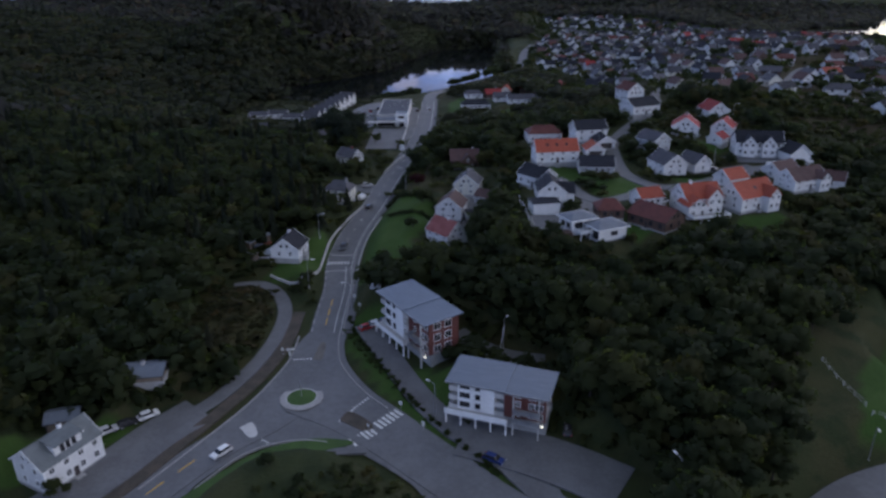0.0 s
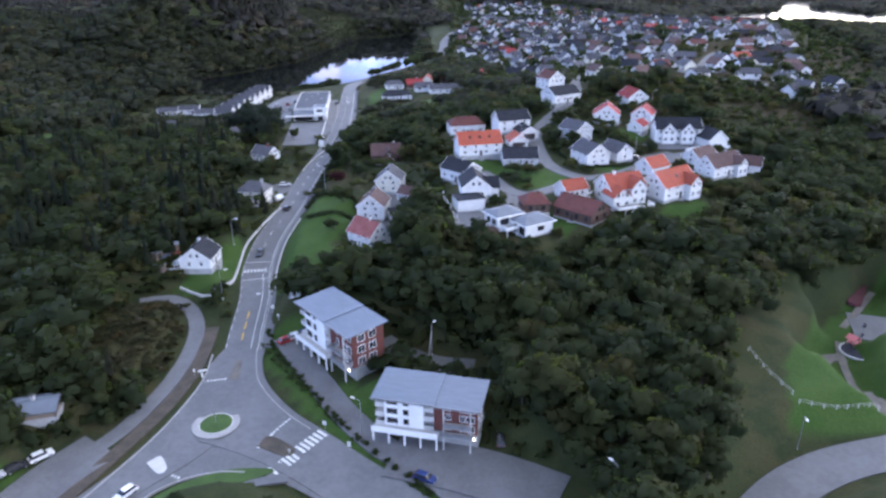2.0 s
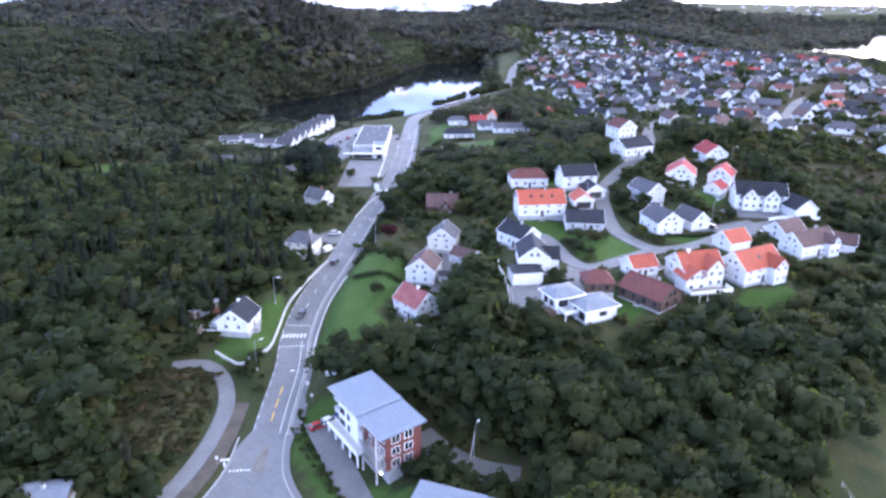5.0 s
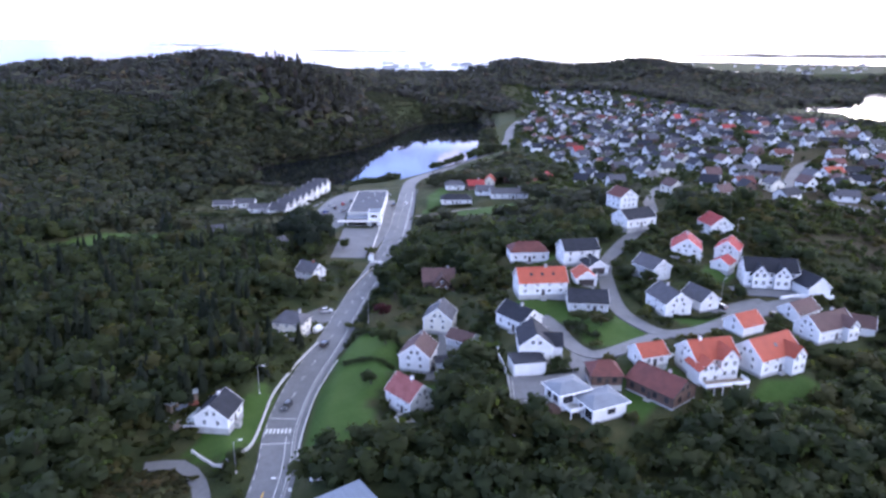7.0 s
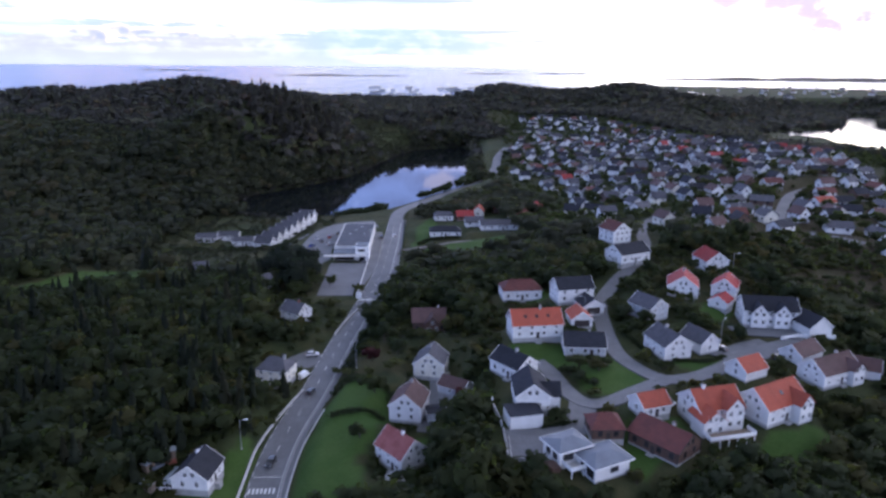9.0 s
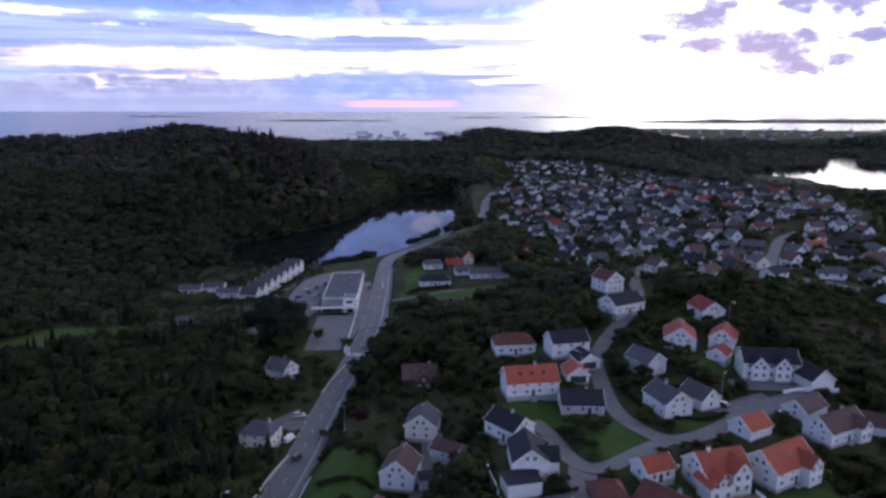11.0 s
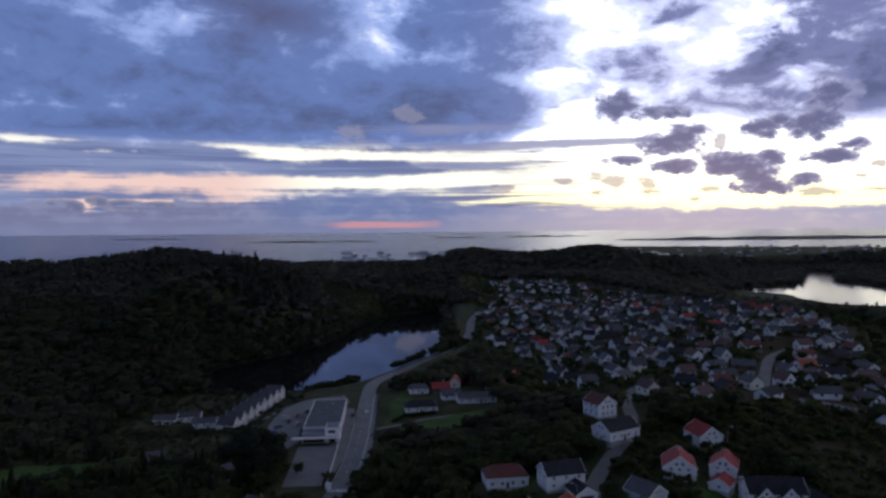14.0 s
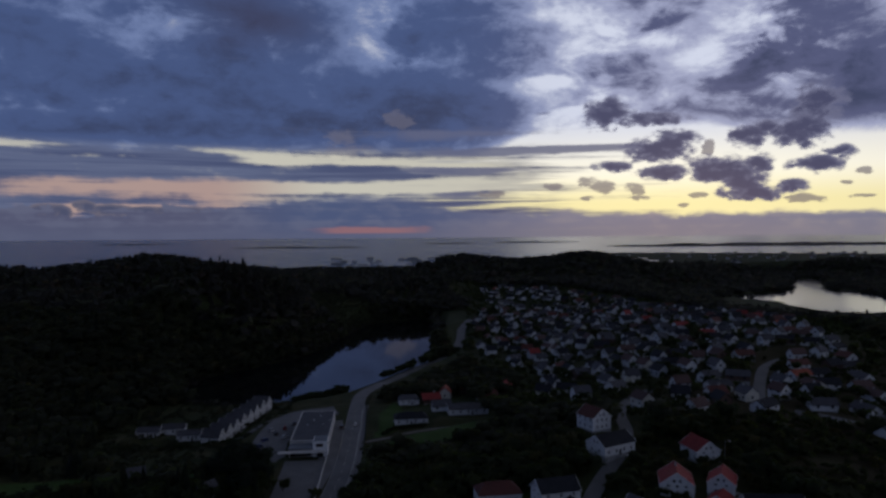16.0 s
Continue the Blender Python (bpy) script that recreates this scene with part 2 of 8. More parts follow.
# below the horizon: hazy sea
dim = W.mix(W.step(elevation, -0.5, -0.25, 1.0, 0.0), dim, (4.2, 4.5, 6.0))
background = W.add("ShaderNodeBackground")
W.put(background.inputs[0], dim)
background.inputs[1].default_value = 0.62
out = W.add("ShaderNodeOutputWorld")
W.put(out.inputs[0], background.outputs[0])

sun = new("sun", bpy.data.lights.new("sun", "SUN"))
sun.data.energy, sun.data.angle, sun.data.color = 0.36, radians(25), (1.0, 0.88, 0.74)
sun.matrix_world = look((0, 0, 0), (-math.sin(radians(SUN_AZ)), -math.cos(radians(SUN_AZ)), -math.tan(radians(14))))

# ---- materials ----
MATS = {}


def material(name, colour, second=None, scale=1.0, rough=0.85, bump=0.0, bump_scale=None, metal=0.0, spread=0.0, streak=None, specular=0.35, coords="Object", island=0.0):
    """A painted, mineral or grown surface: two tones mixed by noise at two scales, some stains, fine relief."""
    if name in MATS:
        return MATS[name]
    mat = bpy.data.materials.new(name)
    mat.use_nodes = True
    N = Nodes(mat.node_tree)
    bsdf = N.add("ShaderNodeBsdfPrincipled")
    vector = N.add("ShaderNodeTexCoord").outputs[coords]
    if streak:
        mapping = N.add("ShaderNodeMapping")
        N.put(mapping.inputs[0], vector)
        mapping.inputs["Scale"].default_value = streak
        vector = mapping.outputs[0]
    coarse = N.noise(vector, scale, 3.0, 0.6)
    fine = N.noise(vector, scale * 9.0, 4.0, 0.65)
    blend = N.step(N.math("ADD", N.math("MULTIPLY", coarse, 0.65), N.math("MULTIPLY", fine, 0.35)), 0.36, 0.64)
    second = second or tuple(c * 0.72 for c in colour)
    tone = N.mix(blend, colour, second)
    if spread:
        value = N.add("ShaderNodeObjectInfo").outputs["Random"]
        tone = N.mix(1.0, tone, N.mix(value, (1 - spread,) * 3, (1 + spread,) * 3), "MULTIPLY")
    if island:
        value = N.add("ShaderNodeNewGeometry").outputs["Random Per Island"]
        tone = N.mix(1.0, tone, N.mix(value, (1 - island,) * 3, (1 + island,) * 3), "MULTIPLY")
    N.put(bsdf.inputs["Base Color"], tone)
    N.put(bsdf.inputs["Roughness"], N.step(fine, 0.2, 0.8, max(rough - 0.12, 0.02), min(rough + 0.1, 1.0)))
    bsdf.inputs["Metallic"].default_value = metal
    bsdf.inputs["Specular IOR Level"].default_value = specular
    if bump:
        b = N.add("ShaderNodeBump")
        b.inputs["Strength"].default_value = bump
        b.inputs["Distance"].default_value = 0.05
        N.put(b.inputs["Height"], N.noise(vector, bump_scale or scale * 12, 4.0, 0.65))
        N.put(bsdf.inputs["Normal"], b.outputs[0])
    N.put(N.add("ShaderNodeOutputMaterial").inputs[0], bsdf.outputs[0])
    MATS[name] = mat
    return mat


def roof_material(name, colour, second, rough=0.7):
    """Tiled roof: courses along the eaves and pans across them as relief, with mossy blotches."""
    mat = bpy.data.materials.new(name)
    mat.use_nodes = True
    N = Nodes(mat.node_tree)
    bsdf = N.add("ShaderNodeBsdfPrincipled")
    vector = N.add("ShaderNodeTexCoord").outputs["Object"]
    parts = N.add("ShaderNodeSeparateXYZ")
    N.put(parts.inputs[0], vector)
    pan = N.math("SINE", N.math("MULTIPLY", parts.outputs[0], 2 * math.pi / 0.3))
    course = N.math("FRACT", N.math("MULTIPLY", parts.outputs[2], 1 / 0.21))
    blot = N.noise(vector, 0.5, 4.0, 0.65)
    grain = N.noise(vector, 5.0, 3.0, 0.6)
    tone = N.mix(N.step(N.math("ADD", N.math("MULTIPLY", blot, 0.7), N.math("MULTIPLY", grain, 0.3)), 0.38, 0.66), colour, second)
    tone = N.mix(N.math("MULTIPLY", N.step(course, 0.0, 0.25, 1.0, 0.0), 0.35), tone, tuple(c * 0.45 for c in second))
    value = N.add("ShaderNodeObjectInfo").outputs["Random"]
    tone = N.mix(1.0, tone, N.mix(value, (0.85, 0.85, 0.85), (1.12, 1.12, 1.12)), "MULTIPLY")
    N.put(bsdf.inputs["Base Color"], tone)
    bsdf.inputs["Roughness"].default_value = rough
    bsdf.inputs["Specular IOR Level"].default_value = 0.18
    b = N.add("ShaderNodeBump")
    b.inputs["Strength"].default_value, b.inputs["Distance"].default_value = 0.5, 0.04
    N.put(b.inputs["Height"], N.math("ADD", pan, N.math("MULTIPLY", course, 1.5)))
    N.put(bsdf.inputs["Normal"], b.outputs[0])
    N.put(N.add("ShaderNodeOutputMaterial").inputs[0], bsdf.outputs[0])
    MATS[name] = mat
    return mat


def board_material(name, colour, second):
    """Painted weatherboard: horizontal boards as relief, slightly weathered."""
    mat = bpy.data.materials.new(name)
    mat.use_nodes = True
    N = Nodes(mat.node_tree)
    bsdf = N.add("ShaderNodeBsdfPrincipled")
    vector = N.add("ShaderNodeTexCoord").outputs["Object"]
    parts = N.add("ShaderNodeSeparateXYZ")
    N.put(parts.inputs[0], vector)
    lap = N.math("FRACT", N.math("MULTIPLY", parts.outputs[2], 1 / 0.16))
    stain = N.noise(vector, 0.35, 4.0, 0.6)
    grain = N.noise(vector, 6.0, 3.0, 0.6)
    tone = N.mix(N.step(N.math("ADD", N.math("MULTIPLY", stain, 0.6), N.math("MULTIPLY", grain, 0.4)), 0.42, 0.68), colour, second)
    tone = N.mix(N.math("MULTIPLY", N.step(lap, 0.0, 0.14, 1.0, 0.0), 0.3), tone, tuple(c * 0.4 for c in second))
    N.put(bsdf.inputs["Base Color"], tone)
    bsdf.inputs["Roughness"].default_value = 0.6
    b = N.add("ShaderNodeBump")
    b.inputs["Strength"].default_value, b.inputs["Distance"].default_value = 0.4, 0.02
    N.put(b.inputs["Height"], lap)
    N.put(bsdf.inputs["Normal"], b.outputs[0])
    N.put(N.add("ShaderNodeOutputMaterial").inputs[0], bsdf.outputs[0])
    MATS[name] = mat
    return mat


def leaf_material(name, colour, second, tint=True):
    """Foliage: every leaf clump its own shade, every tree its own hue; a little light comes through."""
    mat = bpy.data.materials.new(name)
    mat.use_nodes = True
    N = Nodes(mat.node_tree)
    bsdf = N.add("ShaderNodeBsdfPrincipled")
    clump = N.add("ShaderNodeNewGeometry").outputs["Random Per Island"]
    tree = N.add("ShaderNodeAttribute", attribute_name="tint").outputs["Fac"] if tint else N.add("ShaderNodeObjectInfo").outputs["Random"]
    warm = (second[0] * 1.22, second[1] * 0.98, second[2] * 0.92)
    tone = N.mix(N.step(tree, 0.0, 0.85), colour, second)
    tone = N.mix(N.step(tree, 0.86, 0.97), tone, warm)
    tone = N.mix(1.0, tone, N.mix(clump, (0.88, 0.88, 0.88), (1.11, 1.11, 1.08)), "MULTIPLY")
    N.put(bsdf.inputs["Base Color"], tone)
    bsdf.inputs["Roughness"].default_value = 0.75
    bsdf.inputs["Specular IOR Level"].default_value = 0.2
    through_leaf = N.add("ShaderNodeBsdfTranslucent")
    N.put(through_leaf.inputs[0], N.mix(1.0, tone, (1.5, 1.6, 1.1), "MULTIPLY"))
    both = N.add("ShaderNodeMixShader")
    both.inputs[0].default_value = 0.56
    N.put(both.inputs[1], bsdf.outputs[0])
    N.put(both.inputs[2], through_leaf.outputs[0])
    N.put(N.add("ShaderNodeOutputMaterial").inputs[0], both.outputs[0])
    MATS[name] = mat
    return mat


def water_material(name, colour, rough, scale, strength):
    mat = bpy.data.materials.new(name)
    mat.use_nodes = True
    N = Nodes(mat.node_tree)
    bsdf = N.add("ShaderNodeBsdfPrincipled")
    vector = N.add("ShaderNodeTexCoord").outputs["Object"]
    N.put(bsdf.inputs["Base Color"], N.mix(N.noise(vector, scale * 0.06, 3.0), colour, tuple(c * 0.6 for c in colour)))
    bsdf.inputs["Roughness"].default_value = rough
    bsdf.inputs["IOR"].default_value = 1.33
    b = N.add("ShaderNodeBump")
    b.inputs["Strength"].default_value, b.inputs["Distance"].default_value = strength, 0.05
    N.put(b.inputs["Height"], N.noise(vector, scale, 3.0, 0.5))
    N.put(bsdf.inputs["Normal"], b.outputs[0])
    N.put(N.add("ShaderNodeOutputMaterial").inputs[0], bsdf.outputs[0])
    return mat


def glass_material():
    mat = bpy.data.materials.new("window_glass")
    mat.use_nodes = True
    N = Nodes(mat.node_tree)
    bsdf = N.add("ShaderNodeBsdfPrincipled")
    value = N.add("ShaderNodeObjectInfo").outputs["Random"]
    N.put(bsdf.inputs["Base Color"], N.mix(value, (0.012, 0.014, 0.018), (0.05, 0.05, 0.055)))
    bsdf.inputs["Roughness"].default_value = 0.06
    N.put(N.add("ShaderNodeOutputMaterial").inputs[0], bsdf.outputs[0])
    MATS["glass"] = mat
    return mat


def lamp_glow(name, colour, strength):
    mat = bpy.data.materials.new(name)
    mat.use_nodes = True
    N = Nodes(mat.node_tree)
    e = N.add("ShaderNodeEmission")
    e.inputs[0].default_value, e.inputs[1].default_value = (*colour, 1), strength
    N.put(N.add("ShaderNodeOutputMaterial").inputs[0], e.outputs[0])
    MATS[name] = mat
    return mat


WHITE = board_material("white_weatherboard", (0.66, 0.66, 0.66), (0.55, 0.55, 0.55))
CREAM = board_material("cream_weatherboard", (0.66, 0.63, 0.55), (0.55, 0.52, 0.46))
GREY_WALL = board_material("grey_weatherboard", (0.42, 0.44, 0.47), (0.35, 0.37, 0.40))
BROWN_WALL = board_material("brown_weatherboard", (0.10, 0.055, 0.04), (0.06, 0.035, 0.028))
RED_WALL = board_material("red_panel_cladding", (0.135, 0.042, 0.034), (0.095, 0.032, 0.027))
RENDER = material("white_render", (0.80, 0.80, 0.80), (0.70, 0.70, 0.70), 0.4, 0.9, 0.15)
PLINTH = material("concrete_plinth", (0.36, 0.36, 0.36), (0.27, 0.27, 0.27), 0.6, 0.9, 0.2)
ORANGE = roof_material("orange_roof_tiles", (0.34, 0.080, 0.050), (0.26, 0.064, 0.042))
RED = roof_material("red_roof_tiles", (0.30, 0.045, 0.045), (0.22, 0.036, 0.036))
FADED_RED = roof_material("faded_red_roof_tiles", (0.27, 0.10, 0.095), (0.20, 0.06, 0.058))
MAROON = roof_material("maroon_roof_tiles", (0.13, 0.045, 0.040), (0.09, 0.036, 0.033))
DARK = roof_material("black_roof_tiles", (0.026, 0.028, 0.038), (0.018, 0.020, 0.027), 0.8)
GREY_ROOF = roof_material("grey_roof_tiles", (0.085, 0.085, 0.10), (0.06, 0.06, 0.072))
BROWN_ROOF = roof_material("brown_roof_tiles", (0.105, 0.062, 0.060), (0.078, 0.048, 0.047))
SLATE_GREY = roof_material("weathered_grey_roof_tiles", (0.15, 0.165, 0.175), (0.11, 0.122, 0.13))
SHEET = material("grey_roof_sheet", (0.115, 0.142, 0.185), (0.088, 0.110, 0.148), 0.25, 0.45, 0.1, streak=(1, 8, 1), specular=0.5)
PALE_ROOF = material("pale_grey_roof_felt", (0.135, 0.155, 0.19), (0.105, 0.12, 0.148), 0.3, 0.7, 0.1)
FELT = material("dark_grey_roof_felt", (0.095, 0.10, 0.12), (0.07, 0.076, 0.092), 0.2, 0.9, 0.15, specular=0.1)
LIGHT_ROOF = material("pale_blue_grey_roof_sheet", (0.36, 0.41, 0.46), (0.29, 0.33, 0.38), 0.3, 0.5, 0.1, streak=(8, 1, 1))
TRIM = material("white_trim", (0.80, 0.80, 0.80), (0.70, 0.70, 0.70), 0.8, 0.6)
DARK_TRIM = material("dark_trim", (0.04, 0.035, 0.035), None, 0.8, 0.6)
GLASS = glass_material()
DOOR = material("dark_painted_door", (0.05, 0.04, 0.04), None, 1.0, 0.5)
WOOD = material("weathered_wood", (0.22, 0.17, 0.13), (0.15, 0.12, 0.10), 1.2, 0.85, 0.2, streak=(1, 1, 6))
BRICK = material("red_brick", (0.22, 0.075, 0.05), (0.16, 0.055, 0.04), 2.0, 0.9, 0.3)
ASPHALT = material("asphalt", (0.145, 0.147, 0.158), (0.112, 0.114, 0.122), 0.10, 0.85, 0.25, 6.0)
PAVING = material("pale_asphalt_path", (0.140, 0.142, 0.152), (0.108, 0.109, 0.117), 0.15, 0.85, 0.25, 6.0)
GRAVEL = material("gravel", (0.17, 0.155, 0.14), (0.11, 0.10, 0.09), 0.4, 0.95, 0.5, 9.0)
BANK = material("brown_verge_soil", (0.085, 0.068, 0.055), (0.05, 0.045, 0.036), 0.3, 0.95, 0.5, 5.0)
KERB = material("granite_kerb", (0.34, 0.33, 0.33), (0.26, 0.25, 0.25), 1.5, 0.85, 0.2)
CONCRETE = material("pale_concrete", (0.55, 0.54, 0.53), (0.43, 0.42, 0.41), 0.5, 0.85, 0.2)
PAINT = material("white_road_paint", (0.68, 0.68, 0.66), (0.48, 0.48, 0.47), 1.3, 0.7)
YELLOW = material("yellow_road_paint", (0.62, 0.36, 0.06), (0.45, 0.27, 0.06), 1.3, 0.7)
METAL = material("galvanised_steel", (0.42, 0.43, 0.45), (0.32, 0.33, 0.35), 1.0, 0.45, metal=0.8)
LAWN = material("mown_grass", (0.050, 0.096, 0.022), (0.036, 0.072, 0.018), 0.22, 0.95, 0.5, 7.0)
HEDGE = leaf_material("hedge_leaves", (0.018, 0.028, 0.014), (0.030, 0.042, 0.018), False)
LEAF = leaf_material("broad_leaves", (0.027, 0.039, 0.018), (0.045, 0.056, 0.022))
LEAF_ONE = leaf_material("broad_leaves_single", (0.027, 0.039, 0.018), (0.045, 0.056, 0.022), False)
LEAF_MID = leaf_material("valley_broad_leaves", (0.032, 0.038, 0.025), (0.050, 0.056, 0.033))
# distance haze is put into these two foliage colours: greyer and paler
LEAF_HAZED = leaf_material("far_broad_leaves", (0.050, 0.050, 0.051), (0.062, 0.061, 0.058))
NEEDLE_HAZED = leaf_material("far_needles", (0.040, 0.040, 0.042), (0.050, 0.050, 0.050))
OLIVE = leaf_material("olive_scrub_leaves", (0.030, 0.042, 0.016), (0.060, 0.066, 0.024))
HEATHER = leaf_material("brown_heather", (0.040, 0.042, 0.018), (0.062, 0.054, 0.026))
NEEDLE = leaf_material("dark_needles", (0.018, 0.025, 0.018), (0.030, 0.039, 0.026))
NEEDLE_ONE = leaf_material("dark_needles_single", (0.014, 0.021, 0.016), (0.022, 0.032, 0.022), False)
BANK_LEAF = leaf_material("bank_shrub_leaves", (0.034, 0.048, 0.018), (0.046, 0.060, 0.022), False)
COPPER = leaf_material("copper_leaves", (0.050, 0.014, 0.018), (0.070, 0.020, 0.022), False)
BARK = material("bark", (0.075, 0.06, 0.05), (0.045, 0.037, 0.03), 2.0, 0.95, 0.4)
LAKE = water_material("lake_water", (0.006, 0.008, 0.010), 0.035, 0.25, 0.03)
LAKE_RIPPLED = water_material("rippled_lake_water", (0.010, 0.014, 0.018), 0.13, 0.4, 0.15)
SEA = water_material("sea_water", (0.02, 0.03, 0.05), 0.25, 0.05, 0.1)
RUBBER = material("rubber", (0.02, 0.02, 0.02), None, 1.0, 0.9)
GLOW = lamp_glow("lit_lamp", (1.0, 0.93, 0.80), 9.0)

# ---- the lie of the land ----
HILLS, RIBBONS, PLOTS, PONDS, LAWNS = [], [], {}, [], []
APRON = np.array([(-34.6, 152), (-36.6, 146), (-37.3, 139), (-40.4, 128.5), (-43.9, 120), (-48.3, 112), (-52.5, 104.6), (-57, 97), (-49.6, 92.6), (-46.0, 99.4), (-40, 106.6), (-35, 109.7), (-28, 110.9), (-21.2, 109.4), (-14.5, 105.2), (-6.5, 98.6), (0, 92), (16.5, 92), (11, 98.6), (4.4, 105.6), (-3.0, 113.2), (-8.6, 119.2), (-15.4, 126), (-20, 132.4), (-23.4, 139), (-24.9, 146), (-25.6, 152)], float)



def hill(x, y, spread, height):
    HILLS.append((x, y, spread, height))


hill(80, 640, 420, 2.1)
hill(50, -100, 190, -6.4)
hill(-70, 470, 75, -1.2)
hill(-420, 560, 190, 13.9)
hill(170, 320, 75, 10.6)
hill(960, 1060, 420, 31.1)
hill(90, 245, 75, 13.1)
hill(250, 470, 75, 3.2)
hill(-420, 120, 190, 3.8)
hill(80, 1060, 420, 0.6)
hill(-150, 470, 75, -20.9)
hill(-185, 1000, 190, -13.4)
hill(250, 20, 75, -4.9)
hill(520, 780, 190, -32.5)
hill(520, 560, 190, -5.6)
hill(285, 1000, 190, 34.6)
hill(-150, 245, 75, 4.9)
hill(-420, 780, 190, 8.0)
hill(90, 395, 75, 3.6)
hill(10, 170, 75, 4.4)
hill(285, 780, 190, 4.1)
hill(-70, 170, 75, -8.1)
hill(-420, -100, 190, -4.4)
hill(170, 95, 75, -1.8)
hill(250, 170, 75, 5.9)
hill(50, 780, 190, -17.2)
hill(10, 320, 75, -11.7)
hill(520, 1000, 190, -39.7)
hill(50, 1000, 190, -22.1)
hill(-420, 340, 190, 18.2)
hill(170, 245, 75, -7.3)
hill(-185, 780, 190, 20.0)
hill(170, 470, 75, 11.3)
hill(90, 470, 75, -11.0)
hill(285, 560, 190, 32.6)
hill(-150, 20, 75, 0.4)
hill(-70, 395, 75, 2.2)
hill(960, 640, 420, 26.1)
hill(520, -100, 190, -4.8)
hill(-420, 1000, 190, 12.7)
hill(50, 560, 190, -22.7)
hill(520, 340, 190, -8.3)
hill(10, 95, 75, -2.1)
hill(-150, 320, 75, 0.2)
hill(285, -100, 190, -6.8)
hill(-800, 1060, 420, 10.9)
hill(250, 395, 75, -6.5)
hill(10, 470, 75, 6.5)
hill(-70, 20, 75, 4.3)
hill(520, 120, 190, -8.8)
hill(170, 20, 75, 4.7)
hill(-800, 640, 420, 13.1)
hill(520, 1060, 420, 18.5)
hill(-150, 170, 75, 5.7)
hill(-150, 95, 75, -2.0)
hill(250, 95, 75, 7.3)
hill(170, 170, 75, -12.6)
hill(90, 170, 75, 14.7)
hill(90, 95, 75, -10.0)
hill(10, 20, 75, 3.2)
hill(-360, 1060, 420, 10.8)
hill(90, 320, 75, 7.7)
hill(-70, 245, 75, 4.1)
hill(10, 395, 75, 6.0)
hill(250, 320, 75, 2.7)
hill(170, 395, 75, 3.1)
hill(-800, 220, 420, 7.5)
hill(-185, -100, 190, -3.3)
hill(-70, 95, 75, -4.0)
hill(960, 220, 420, 4.2)


def smooth(t):
    t = np.clip(t, 0, 1)
    return t * t * (3 - 2 * t)


def spline(points, step=3.0):
    """A smooth line through points (any number of columns), resampled about every step metres."""
    p = np.array(points, float)
    p = np.vstack([2 * p[0] - p[1], p, 2 * p[-1] - p[-2]])
    rows = []
    for a, b, c, d in zip(p[:-3], p[1:-2], p[2:-1], p[3:]):
        n = max(2, int(np.hypot(*(c - b)[:2]) / step))
        for t in np.linspace(0, 1, n, endpoint=False):
            rows.append(0.5 * (2 * b + (c - a) * t + (2 * a - 5 * b + 4 * c - d) * t * t + (3 * b - a - 3 * c + d) * t**3))
    rows.append(p[-2])
    return np.array(rows)


def near_line(x, y, line, margin=40):
    """Distance to a resampled line and its height there."""
    best, height = np.full(x.shape, 1e9), np.zeros(x.shape)
    lo, hi = line[:, :2].min(0) - margin, line[:, :2].max(0) + margin
    m = (x > lo[0]) & (x < hi[0]) & (y > lo[1]) & (y < hi[1])
    if not m.any():
        return best, height
    xs, ys = x[m], y[m]
    bb, hh = np.full(xs.shape, 1e9), np.zeros(xs.shape)
    for a, b in zip(line[:-1], line[1:]):
        d = b[:2] - a[:2]
        t = np.clip(((xs - a[0]) * d[0] + (ys - a[1]) * d[1]) / max(d @ d, 1e-9), 0, 1)
        dist = np.hypot(xs - a[0] - t * d[0], ys - a[1] - t * d[1])
        closer = dist < bb
        bb = np.where(closer, dist, bb)
        hh = np.where(closer, a[2] + t * (b[2] - a[2]), hh)
    best[m], height[m] = bb, hh
    return best, height


def inside_distance(x, y, polygon):
    """Signed distance to a closed outline, negative inside."""
    best, inside = np.full(x.shape, 1e9), np.zeros(x.shape, bool)
    for a, b in zip(polygon, np.roll(polygon, -1, 0)):
        d = b - a
        t = np.clip(((x - a[0]) * d[0] + (y - a[1]) * d[1]) / max(d @ d, 1e-9), 0, 1)
        best = np.minimum(best, np.hypot(x - a[0] - t * d[0], y - a[1] - t * d[1]))
        cross = ((a[1] > y) != (b[1] > y)) & (x < d[0] * (y - a[1]) / (d[1] if abs(d[1]) > 1e-9 else 1e-9) + a[0])
        inside ^= cross
    return np.where(inside, -best, best)


def ribbon_line(name, points, width, flat=None):
    """Registers a road, path or yard: the ground is levelled to it."""
    line = spline(points)
    RIBBONS.append((name, line, width, flat or width * 0.5 + 1.0))
    return line


def plot(key, x, y, z, rot, length, width):
    """Registers the site of a building: the ground is levelled there."""
    PLOTS[key] = (x, y, z, rot, length, width)


def pond(points, z, bank=0.55):
    outline = spline([*points, points[0]], 8.0)[:-1]
    PONDS.append((outline, z, bank))
    return outline


def lawn(points):
    LAWNS.append(np.array(points, float))


RIDGES = []


def ridge(points, spread, foot=4.0):
    """A wooded crest; foot: how far it lifts the low ground where it runs out."""
    RIDGES.append((spline(points, 40.0), spread, foot))


